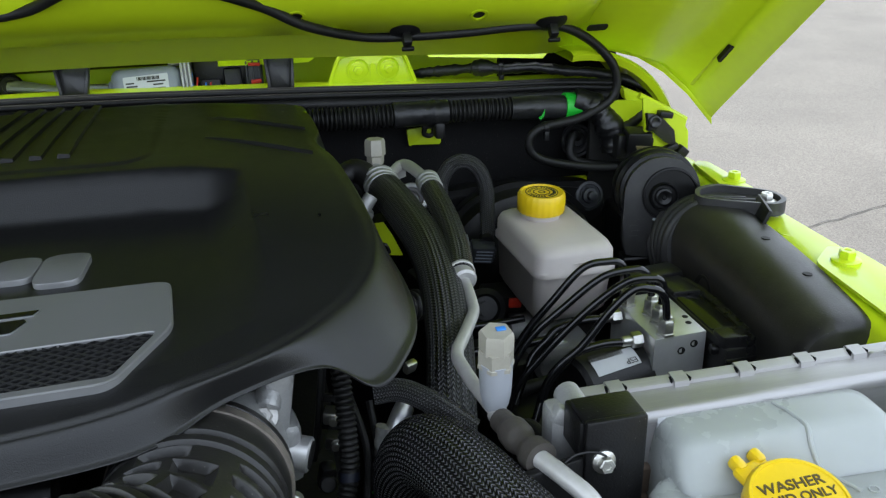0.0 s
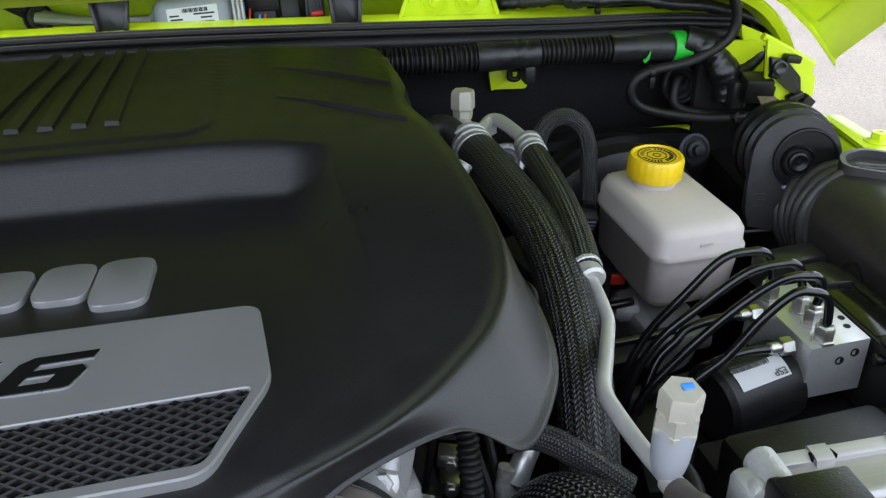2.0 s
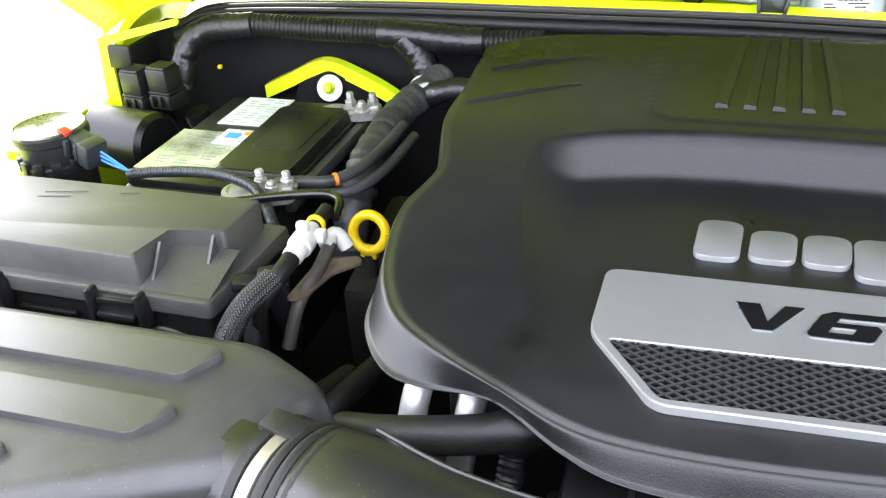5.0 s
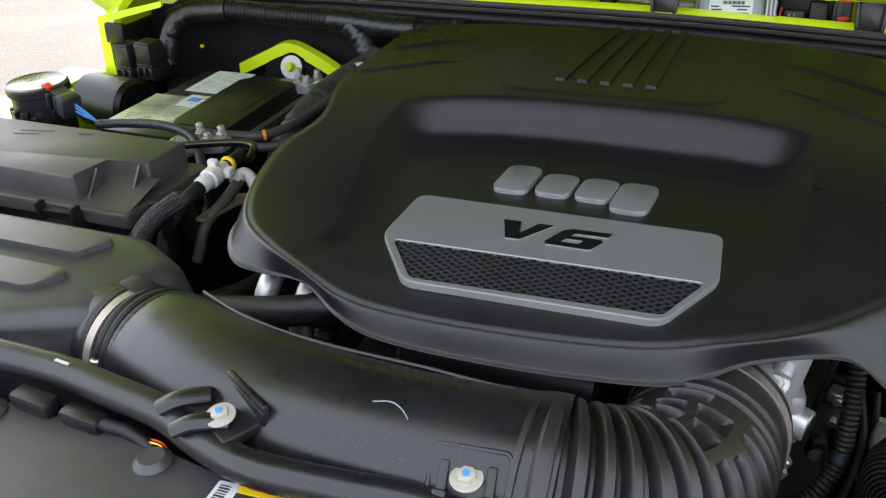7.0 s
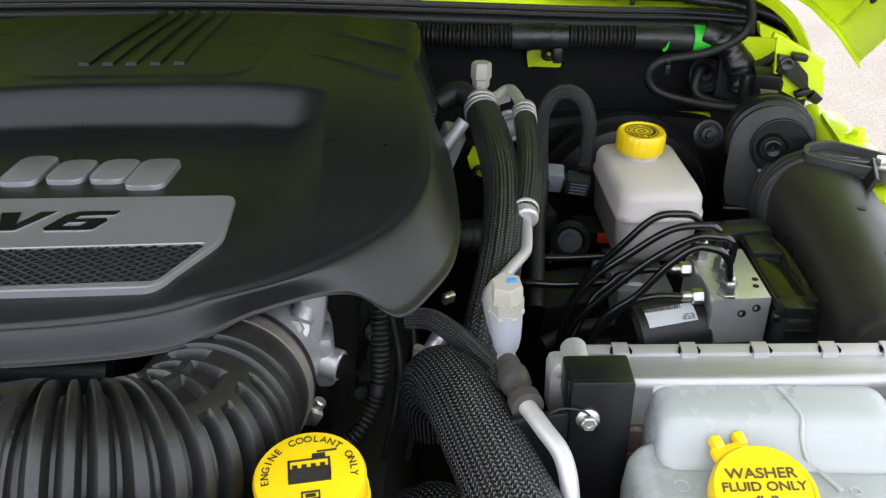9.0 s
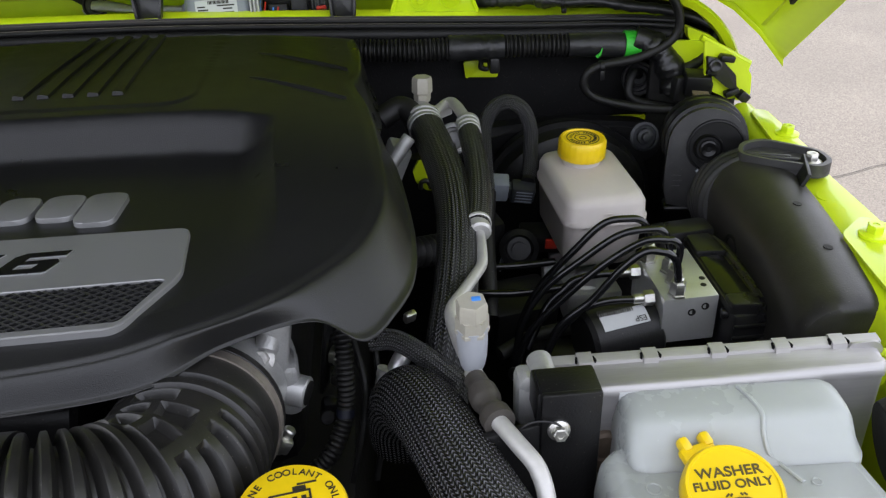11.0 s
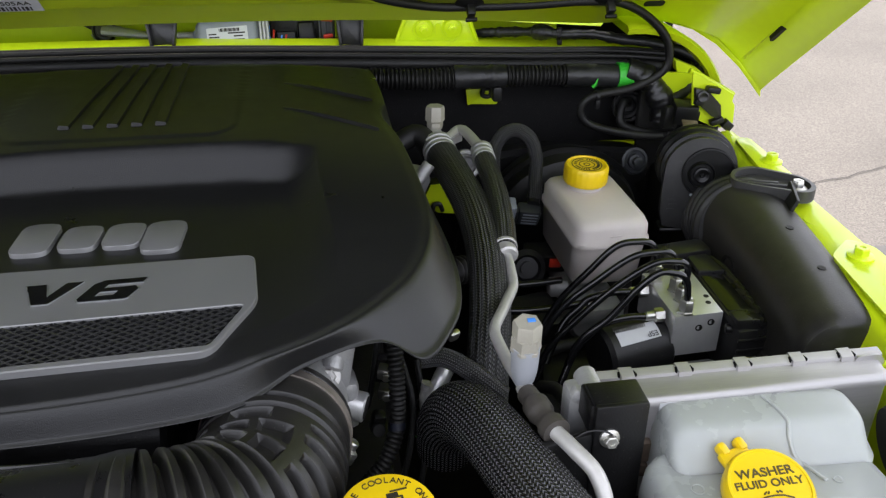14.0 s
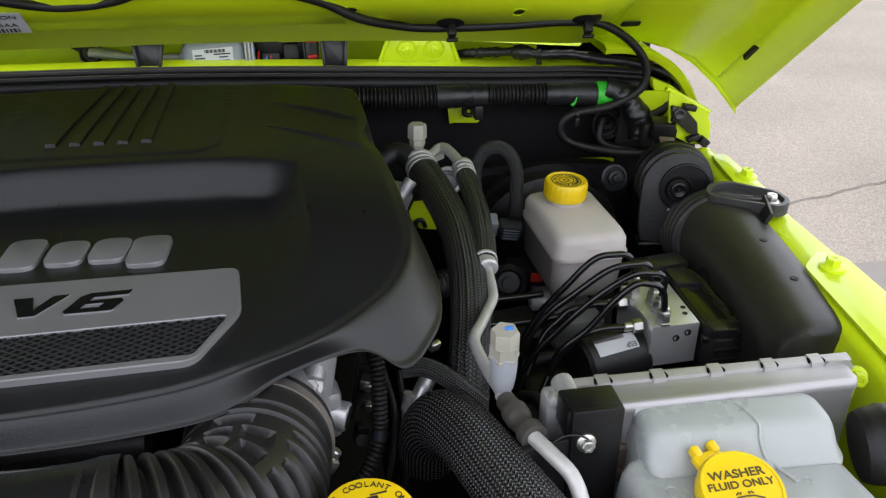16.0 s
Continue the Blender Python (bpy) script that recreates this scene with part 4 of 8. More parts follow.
# writing and the maker's badge as plain shapes
def plate_letter(name, outline, hole=()):
    """A raised gloss letter with a bright rim; hole: the outline of its counter."""
    z = PZ + 0.0027
    for grown, lift, mat, tag in ((0.0007, 0.0005, CHROME, "letter_rim"), (0.0, 0.0009, GLOSS, "letter_face")):
        bm = B()
        cx, cy = sum(p[0] for p in outline) / len(outline), sum(p[1] for p in outline) / len(outline)
        loops = []
        for pts, sgn in ((outline, 1), (hole, -1)):
            if not pts:
                continue
            n = len(pts)
            area = sum(pts[i - 1][0] * pts[i][1] - pts[i][0] * pts[i - 1][1] for i in range(n))
            out = []
            for i in range(n):
                a, b, c = (Vector(pts[k % n]) for k in (i - 1, i, i + 1))
                d1, d2 = (b - a).normalized(), (c - b).normalized()
                nrm = (Vector((d1.y, -d1.x)) + Vector((d2.y, -d2.x))).normalized() * (1 if area > 0 else -1)
                out.append(b + nrm * grown * sgn)
            lo = [bm.verts.new((p.x, p.y, z - 0.0006)) for p in out]
            hi = [bm.verts.new((p.x, p.y, z + lift)) for p in out]
            for i in range(n):
                j = (i + 1) % n
                bm.faces.new((lo[i], lo[j], hi[j], hi[i]))
            loops.append(hi)
        edges = [bm.edges.get((lp[i], lp[(i + 1) % len(lp)])) for lp in loops for i in range(len(lp))]
        bmesh.ops.triangle_fill(bm, edges=edges, use_beauty=True)
        part(name if tag == "letter_face" else tag, bm, mat, plate, sharp=25)


plate_letter("letter_v", [(-0.0410, -0.0175), (-0.0275, -0.0170), (-0.0235, -0.0345), (-0.0135, -0.0165), (-0.0020, -0.0160), (-0.0210, -0.0430), (-0.0320, -0.0435)])
plate_letter("letter_six", [(0.0430, -0.0155), (0.0405, -0.0215), (0.0165, -0.0225), (0.0140, -0.0275), (0.0365, -0.0265), (0.0385, -0.0300), (0.0325, -0.0420), (0.0300, -0.0430), (-0.0005, -0.0435),
                            (-0.0022, -0.0405), (0.0065, -0.0210), (0.0135, -0.0165)],
             [(0.0118, -0.0318), (0.0252, -0.0315), (0.0222, -0.0375), (0.0090, -0.0378)])
for cx, cy, w, h in ((-0.0555, 0.0575, 0.030, 0.049), (-0.0205, 0.0550, 0.030, 0.038), (0.0130, 0.0555, 0.030, 0.038), (0.0445, 0.0500, 0.031, 0.049)):
    bm = B()
    slab(bm, rounded([(cx - w / 2, cy - h / 2), (cx + w / 2, cy - h / 2), (cx + w / 2 + 0.003, cy + h / 2), (cx - w / 2 + 0.003, cy + h / 2)], 0.010, 6), PZ - 0.003, PZ + 0.0030, bevel=0.0008)
    part("badge_block", bm, SILVER, cover, "plain silver raised badge block")


# ---- intake: duct, bellows, throttle ----
duct = thing("intake_duct", (-0.1, -0.23, -0.11), "satin black plastic air intake duct", "intake duct")


def swell(d, total):
    t = d / total
    return 0.95 - 0.10 * ease(0.20, 0.02, t) + 0.02 * ease(0.3, 0.6, t) + 0.05 * ease(0.93, 0.98, t)


bm = B()
tube(bm, [(-0.285, -0.180, -0.060), (-0.235, -0.192, -0.058), (-0.17, -0.214, -0.053), (-0.10, -0.228, -0.051), (-0.03, -0.232, -0.050), (0.030, -0.2275, -0.051), (0.060, -0.2245, -0.0535)], 0.0532, 40, 0.006, swell, 0.95)
duct_tube = part("duct_tube", bm, DUCT, duct)
DP = smooth_path([(-0.225, -0.193, -0.057), (-0.17, -0.214, -0.053), (-0.10, -0.228, -0.051), (-0.03, -0.232, -0.050), (0.028, -0.2285, -0.051)], 0.012)
bm = B()
tube(bm, [p + Vector((0.003, 0.0325 - 0.002 * math.sin(i * 0.3) - 0.006 * ease(len(DP) - 7, len(DP) - 2, i), 0.0385 + 0.003 * ease(len(DP) - 7, len(DP) - 2, i))) for i, p in enumerate(DP)], 0.0014, 6)
part("mould_seam", bm, DUCT, duct)
bm = B()
tube(bm, [(-0.042, -0.2465, -0.0015), (-0.032, -0.244, -0.0010), (-0.024, -0.247, -0.0014), (-0.018, -0.252, -0.0030)], 0.00045, 6, 0.003)
part("scuff", bm, GREYCON, duct, "pale scuff mark")
# screw lugs
def screw_on(tab, c):
    bm = B()
    lathe(bm, Vector(c), (0, -0.15, 1), [(0.0090, 0), (0.0092, 0.0008), (0.0086, 0.0016), (0.0060, 0.0018)], 28)
    lathe(bm, Vector(c) + Vector((0, 0, 0.0012)), (0, -0.15, 1), [(0.0056, 0), (0.0054, 0.0030), (0.0046, 0.0034), (0, 0.0034)], 6)
    part("screw", bm, WHITECAP, tab, "pale plastic hexagon screw")
    bm = B()
    lathe(bm, Vector(c) + Vector((0, -0.0007, 0.0046)), (0, -0.15, 1), [(0.0020, 0), (0.0020, 0.0010)], 10)
    part("paint_dot", bm, BLUE, tab)


lug = B()
T = rot(0, 0, -29)
box(lug, (-0.122, -0.254, -0.018), (0.046, 0.005, 0.022), T, 0.002)
box(lug, (-0.119, -0.258, -0.018), (0.038, 0.003, 0.015), T, 0.001)
box(lug, (-0.131, -0.267, -0.022), (0.046, 0.026, 0.008), T, 0.002)
for p, q in (((-0.146, -0.258, -0.016), (-0.172, -0.275, -0.020)), ((-0.122, -0.274, -0.016), (-0.152, -0.288, -0.020))):
    tube(lug, [p, Vector(p).lerp(Vector(q), 0.6) + Vector((0, 0, 0.003)), q], 0.0065, 10, 0.004, None, 0.7)
tab = part("screw_lug", lug, DUCT, duct)
screw_on(tab, (-0.1270, -0.2750, -0.013))
# dished lug near the bellows
T = rot(0, 0, 6) @ rot(40, 0, 0)
c = Vector((0.0225, -0.2655, -0.0185))
lug = B()
PL = rounded([(-0.0215, -0.014), (0.0215, -0.014), (0.0215, 0.014), (-0.0215, 0.014)], 0.005, 4)
slab(lug, PL, -0.010, -0.001, T, c, 0.001)
tube(lug, [c + T @ Vector((x, y, 0.0)) for x, y in PL + PL[:1]], 0.0016, 6, 0.003)
tab = part("screw_lug", lug, DUCT, duct)
for q in (-0.0135, 0.0125):
    lug = B()
    box(lug, c + T @ Vector((q, -0.004, 0.0010)), (0.0055, 0.020, 0.004), T, 0.0015)
    box(lug, c + T @ Vector((q, -0.0145, 0.0035)), (0.0085, 0.009, 0.006), T, 0.002)
    part("lug_clip", lug, DUCT, tab)
screw_on(tab, c + Vector((0.0, -0.0035, 0.0005)))


def hose_clamp(c, axis, r, w, screw):
    cl = thing("hose_clamp", c, "steel worm-drive hose clamp round the intake", "hose clamp", "intake clamps")
    bm = B()
    ax = Vector(axis).normalized()
    lathe(bm, Vector(c) - ax * w / 2, ax, [(r - 0.001, 0), (r + 0.0012, 0), (r + 0.0012, w), (r - 0.001, w)], 44, caps=False)
    part("band", bm, CLAMP, cl)
    bm = B()
    s = Vector(screw)
    t = ax.cross(s - Vector(c)).normalized()
    box(bm, s, (0.012, 0.016, 0.010), frame_of(s - Vector(c), ax), 0.002)
    cyl(bm, s - t * 0.012, s + t * 0.010, 0.0045, seg=12, edge=0.001)
    part("screw", bm, STEEL, cl)
    return cl


hose_clamp((-0.270, -0.186, -0.061), (1, -0.24, 0.02), 0.0445, 0.0075, (-0.270, -0.229, -0.054))
for off, r in ((0.010, 0.0470), (0.0175, 0.0478), (0.026, 0.0474)):
    bm = B()
    ax = Vector((1, -0.24, 0.02)).normalized()
    lathe(bm, Vector((-0.270, -0.184, -0.060)) + ax * off, ax, [(r - 0.007, -0.0032), (r - 0.001, -0.0028), (r, -0.0015), (r, 0.0015), (r - 0.001, 0.0028), (r - 0.007, 0.0032)], 44)
    part("cuff_ring", bm, RUBBER, duct)
bm = B()
ax = Vector((1, -0.24, 0.02)).normalized()
lathe(bm, Vector((-0.270, -0.184, -0.060)) - ax * 0.007, ax, [(0.040, -0.006), (0.0452, -0.005), (0.0452, 0.001), (0.043, 0.002)], 44)
part("cuff", bm, RUBBER, duct)

bellows = thing("intake_bellows", (0.11, -0.2, -0.11), "dusty black rubber bellows bending to the throttle", "intake hose")


def trough(d, mid, half, soft=0.0011):
    return ease(half + soft, half - soft, abs(d - mid))


def bellow_dip(d, a):
    """Depth of the grooves: rings on the straight, slots and pockets beside a spine on the bend. a: degrees from the top."""
    dip = 0.0
    for k, mid in enumerate((0.0320, 0.0425, 0.0530, 0.0638, 0.0748, 0.0860)):
        dip = max(dip, 0.165 * trough(d, mid, 0.0022, 0.0016))
    for k, mid in enumerate((0.0975, 0.1105, 0.1235, 0.1365)):
        dip = max(dip, 0.165 * trough(d, mid, 0.0027, 0.0015) * max(ease(34, 38, a - 3 * k % 5), ease(-40, -44, a)))
    for mid, half, lo, hi in ((0.0985, 0.0072, 3, 25), (0.1195, 0.0085, 1, 24), (0.1165, 0.0085, -27, -6), (0.0960, 0.0060, -26, -4), (0.1385, 0.0058, -22, 8)):
        dip = max(dip, 0.125 * trough(d, mid, half) * ease(lo, lo + 2.5, a) * ease(hi, hi - 2.5, a))
    for mid, half in ((0.1500, 0.0024), (0.1640, 0.0024)):
        dip = max(dip, 0.075 * trough(d, mid, half))
    return dip


BP = [(0.028, -0.2285, -0.051), (0.063, -0.2265, -0.0530), (0.097, -0.2120, -0.0625), (0.120, -0.182, -0.075), (0.127, -0.146, -0.083), (0.131, -0.098, -0.090)]
bm = B()
STEP = 0.0008
path = smooth_path(BP, STEP)
first = int(0.0215 / STEP)                              # the duct's spigot fills the start
rings, NSEG = [], 128
for i, c in enumerate(path):
    if i < first:
        continue
    t = (path[min(i + 1, len(path) - 1)] - path[max(i - 1, 0)]).normalized()
    side = t.cross(Vector((0, 0, 1))).normalized()       # towards the outside of the bend
    up = side.cross(t)
    if i == first:
        mouth, mouth_axis = c.copy(), t.copy()
    ring = []
    for j in range(NSEG):
        a = -180 + 360 * j / NSEG
        d = i * STEP
        r = 0.0525 * (1 - bellow_dip(d, a)) - 0.0035 * ease(0.0243, 0.0215, d)
        ring.append(bm.verts.new(c + (up * math.cos(radians(a)) + side * math.sin(radians(a))) * r))
    rings.append(ring)
for p, q in zip(rings, rings[1:]):
    for j in range(NSEG):
        k = (j + 1) % NSEG
        bm.faces.new((p[j], p[k], q[k], q[j]))
part("bellows", bm, BELLOW, bellows, sharp=32)
bm = B()
lathe(bm, mouth, mouth_axis, [(0.0480, -0.0085), (0.0505, -0.0080), (0.0508, -0.0045), (0.0485, -0.0035), (0.0490, 0.0005), (0.047, 0.002)], 64, caps=False)
part("end_collar", bm, BELLOW, bellows)
bm = B()
lathe(bm, (0.1312, -0.099, -0.0905), (0.08, 1, -0.16), [(0.050, -0.002), (0.0535, 0.0), (0.0535, 0.006), (0.047, 0.008)], 56, caps=False)
part("end_collar", bm, BELLOW, bellows)
hose_clamp((0.1306, -0.106, -0.0893), (0.08, 1, -0.16), 0.0528, 0.009, (0.179, -0.092, -0.124))

throttle = thing("throttle_body", (0.19, -0.07, -0.13), "cast aluminium throttle body with bolt and tube stub", "throttle body")
bm = B()
cyl(bm, (0.132, -0.092, -0.091), (0.142, -0.02, -0.100), 0.0470, seg=40, edge=0.004)
box(bm, (0.176, -0.052, -0.075), (0.020, 0.026, 0.075), rot(0, 10, 8), 0.006)
box(bm, (0.183, -0.050, -0.105), (0.016, 0.028, 0.045), rot(0, 0, 8), 0.006)
cyl(bm, (0.187, -0.030, -0.030), (0.172, -0.066, -0.066), 0.0085, seg=18, edge=0.002)
part("casting", bm, ALU, throttle)
bm = B()
cyl(bm, (0.172, -0.052, -0.105), (0.1965, -0.060, -0.109), 0.0118, seg=28, edge=0.001)
part("tube_stub", bm, MILLED, throttle)
bm = B()
cyl(bm, (0.1955, -0.0597, -0.1088), (0.1972, -0.0603, -0.1091), 0.0092, seg=20)
part("stub_bore", bm, DARK, throttle)
bm = B()
hexbolt(bm, (0.170, -0.069, -0.069), (-0.05, -0.75, 0.6), 0.0060, 0.009, 1.5)
part("bolt", bm, ZINC, throttle)
bm = B()
box(bm, (0.208, 0.000, -0.112), (0.004, 0.020, 0.085), rot(0, 8, -14), 0.0015)
box(bm, (0.218, -0.002, -0.105), (0.018, 0.004, 0.006), rot(0, 0, -14), 0.001)
box(bm, (0.217, -0.002, -0.128), (0.018, 0.004, 0.006), rot(0, 0, -14), 0.001)
part("bracket", bm, BLACK, throttle)
for z in (-0.116, -0.137):
    bm = B()
    box(bm, (0.2165, -0.008, z), (0.013, 0.012, 0.010), rot(0, 6, -14), 0.0015)
    cyl(bm, (0.2165, -0.012, z), (0.2155, -0.019, z + 0.001), 0.0036, seg=10, edge=0.0008)
    part("bracket_bolt", bm, STEEL, throttle)

# ---- engine mass below the cover ----
engine = thing("engine_block", (0, 0.15, -0.47), "dark grimy engine beneath the cover", "engine")
bm = B()
box(bm, (-0.03, 0.20, -0.165), (0.42, 0.42, 0.15), bevel=0.02)
box(bm, (-0.02, 0.12, -0.35), (0.50, 0.60, 0.26), bevel=0.03)
part("block", bm, DARK, engine)
bm = B()
cyl(bm, (-0.09, -0.10, -0.075), (0.06, -0.10, -0.08), 0.028, seg=20, edge=0.004)
box(bm, (-0.03, -0.11, -0.10), (0.20, 0.05, 0.04), rot(0, 3, 0), 0.008)
part("front_manifold", bm, BLACK, engine)
random.seed(5)
for k in range(16):
    bm = B()
    x, y = random.uniform(-0.24, 0.15), random.uniform(-0.14, -0.04)
    box(bm, (x, y, random.uniform(-0.24, -0.14)), (random.uniform(0.02, 0.06), 0.03, random.uniform(0.02, 0.05)), rot(random.uniform(-20, 20), random.uniform(-20, 20), random.uniform(-30, 30)), 0.004)
    part("front_casting", bm, DARK, engine)

# loom in split conduit beside the throttle
bm = B()
tube(bm, [(0.222, 0.01, -0.050), (0.223, -0.020, -0.075), (0.223, -0.040, -0.108), (0.221, -0.052, -0.139), (0.210, -0.067, -0.160), (0.196, -0.075, -0.172), (0.16, -0.10, -0.20)], 0.0070, 16, 0.0008, ribbed(0.0040, 0.20))
loom = tagged(part("loom_conduit", bm, RUBBER), "black ribbed wiring conduit beside the throttle", "conduit")
bm = B()
tube(bm, [(0.2213, -0.0500, -0.1345), (0.2208, -0.0525, -0.1400)], 0.0074, 14, 0.002)
part("tape_band", bm, material("blue_tape", (0.005, 0.007, 0.016), 0.5, vary=0.6, scale=200), loom)
bm = B()
tube(bm, [(0.241, -0.02, -0.183), (0.248, -0.018, -0.179), (0.257, -0.016, -0.173)], 0.0036, 8, 0.003)
tagged(part("wire_clip", bm, TAPEGREEN), "small bright green plastic wire clip", "clip")
pipe_ = thing("coolant_pipe", (0.258, -0.02, -0.14), "bent bare metal coolant pipe with grimy foil sleeve", "pipe")
bm = B()
tube(bm, [(0.27, 0.0, -0.123), (0.265, -0.006, -0.127), (0.261, -0.01, -0.133), (0.257, -0.013, -0.141)], 0.0075, 16, 0.003)
part("pipe", bm, MILLED, pipe_)
bm = B()
tube(bm, [(0.252, -0.012, -0.129), (0.249, -0.014, -0.14), (0.252, -0.016, -0.155), (0.257, -0.018, -0.168)], 0.0060, 14, 0.002, wrapped(31, 0.35))
part("sleeve", bm, FOIL, pipe_, "crumpled foil heat sleeve")
bm = B()
tube(bm, [(0.256, -0.006, -0.137), (0.259, -0.008, -0.149), (0.26, -0.01, -0.164), (0.257, -0.012, -0.181)], 0.0075, 14, 0.002, wrapped(33, 0.30))
part("sleeve", bm, RUST, pipe_)
for c, s, t in (((0.248, 0.01, -0.16), (0.016, 0.016, 0.020), 20), ((0.246, 0.005, -0.171), (0.014, 0.014, 0.016), -15), ((0.207, -0.03, -0.15), (0.012, 0.012, 0.022), 10)):
    bm = B()
    box(bm, c, s, rot(12, 8, t), 0.004)
    cyl(bm, Vector(c) + Vector((0, -s[1] / 2 - 0.002, 0)), Vector(c) + Vector((0, -s[1] / 2 - 0.009, 0.003)), 0.006, seg=12, edge=0.001)
    tagged(part("sensor_plug", bm, RUST if c[0] > 0.25 else BLACK), "grimy sensor plug on the engine front", "plug", "engine plugs")
for pts in ([(0.228, 0.0, -0.10), (0.236, -0.03, -0.13), (0.232, -0.05, -0.16), (0.222, -0.06, -0.20)], [(0.245, 0.01, -0.12), (0.248, -0.03, -0.17), (0.240, -0.05, -0.21)]):
    bm = B()
    tube(bm, pts, 0.0028, 8, 0.004)
    tagged(part("thin_cable", bm, RUBBER), "thin black cable beside the throttle", "cable", "engine wires")

# ---- braided radiator hose ----
rad = thing("radiator_hose", (0.29, -0.14, -0.2), "thick black radiator hose in braided sleeve", "hose")
bm = B()
tube(bm, [(0.262, -0.045, -0.17), (0.262, -0.056, -0.135), (0.270, -0.080, -0.106), (0.283, -0.115, -0.096), (0.298, -0.160, -0.096), (0.314, -0.205, -0.100), (0.332, -0.250, -0.106), (0.348, -0.30, -0.115)], 0.0268, 40, 0.005, lambda d, t: 0.92 + 0.08 * ease(0.25, 0.9, d / t))
part("sleeve", bm, BRAID, rad)
bm = B()
tube(bm, [(0.3395, -0.272, -0.109), (0.3455, -0.292, -0.1135), (0.352, -0.315, -0.119)], 0.0284, 36, 0.004, lambda d, t: 1.0 - 0.05 * ease(0.004, 0.0, d))
collar = part("end_collar", bm, RUBBER, rad)
bm = B()
tube(bm, [(0.25, -0.115, -0.21), (0.268, -0.145, -0.175), (0.283, -0.18, -0.17), (0.30, -0.23, -0.175)], 0.026, 30, 0.005)
tagged(part("heater_hose", bm, BRAID), "black braided hose running below the radiator hose", "hose")
bm = B()
tube(bm, [(0.243, -0.035, -0.085), (0.262, -0.038, -0.084), (0.282, -0.052, -0.090), (0.305, -0.066, -0.105)], 0.0080, 20, 0.004)
tagged(part("small_hose", bm, BRAID_FINE), "thin black braided hose near the radiator hose", "hose")
bm = B()
box(bm, (0.274, -0.006, -0.086), (0.010, 0.006, 0.010), rot(20, 0, 30), 0.002)
tagged(part("hose_tie", bm, STEEL), "small grey hose tie beside the engine cover", "tie")

# ---- refrigerant lines ----
ac = thing("refrigerant_line", (0.32, 0.15, -0.2), "braided refrigerant hose with bare aluminium pipe and service port", "refrigerant line")
bm = B()
tube(bm, [(0.310, 0.318, -0.062), (0.317, 0.25, -0.062), (0.324, 0.17, -0.068), (0.322, 0.10, -0.078), (0.314, 0.04, -0.094), (0.303, -0.01, -0.115), (0.296, -0.04, -0.145)], 0.0185, 30, 0.005)
part("suction_hose", bm, BRAID_MID, ac)
bm = B()
tube(bm, [(0.352, 0.275, -0.052), (0.351, 0.20, -0.058), (0.346, 0.14, -0.065), (0.340, 0.103, -0.071)], 0.0115, 22, 0.004)
part("pressure_hose", bm, BRAID_FINE, ac)
for a, b, r in (((0.3085, 0.334, -0.060), (0.3105, 0.306, -0.0625), 0.0195), ((0.3525, 0.293, -0.050), (0.352, 0.268, -0.053), 0.0125)):
    bm = B()
    a, b = Vector(a), Vector(b)
    h = (b - a).length
    prof = [(r * 0.85, 0)]
    for k in range(3):
        prof += [(r * 0.9, h * (k + 0.05) / 3), (r, h * (k + 0.2) / 3), (r, h * (k + 0.75) / 3), (r * 0.9, h * (k + 0.92) / 3)]
    lathe(bm, a, b - a, prof, 26)
    part("crimp", bm, ALU, ac)
bm = B()
tube(bm, [(0.3085, 0.334, -0.060), (0.3075, 0.352, -0.058), (0.305, 0.372, -0.070)], 0.0125, 16, 0.003)
part("elbow_pipe", bm, PIPE, ac, "bare aluminium pipe")
bm = B()
tube(bm, [(0.3525, 0.293, -0.050), (0.350, 0.318, -0.051), (0.3465, 0.345, -0.052), (0.3430, 0.361, -0.0535), (0.3370, 0.365, -0.0555), (0.3280, 0.356, -0.0585), (0.3140, 0.345, -0.061)], 0.0062, 14, 0.002)
slab(bm, rounded([(0.300, 0.335), (0.326, 0.345), (0.344, 0.360), (0.338, 0.370), (0.318, 0.366), (0.298, 0.360)], 0.004), -0.066, -0.058, bevel=0.002)
part("elbow_pipe", bm, PIPE, ac, "bare aluminium pipe")
bm = B()
tube(bm, [(0.3405, 0.100, -0.0715), (0.3400, 0.080, -0.0750), (0.3385, 0.060, -0.0785), (0.3365, 0.051, -0.0797), (0.3310, 0.038, -0.0785), (0.3170, 0.006, -0.0742), (0.3075, -0.015, -0.0710), (0.3040, -0.026, -0.0700), (0.3034, -0.037, -0.0700), (0.3065, -0.064, -0.0720), (0.3125, -0.092, -0.075)], 0.0047, 16, 0.002)
cyl(bm, (0.3403, 0.106, -0.0708), (0.3408, 0.092, -0.0722), 0.0105, seg=20, edge=0.002)
cyl(bm, (0.3403, 0.109, -0.0705), (0.3404, 0.104, -0.071), 0.0125, seg=20, edge=0.001)
tube(bm, [(0.313, -0.092, -0.076), (0.317, -0.120, -0.0745), (0.320, -0.142, -0.073)], 0.0065, 14, 0.003)
part("upper_pipe", bm, PIPE, ac, "bare aluminium pipe")
bm = B()
tube(bm, [(0.322, -0.146, -0.0725), (0.331, -0.165, -0.074), (0.341, -0.183, -0.080), (0.344, -0.200, -0.095), (0.344, -0.21, -0.13)], 0.0056, 16, 0.003)
part("lower_pipe", bm, PIPE, ac, "bare aluminium pipe")
bm = B()
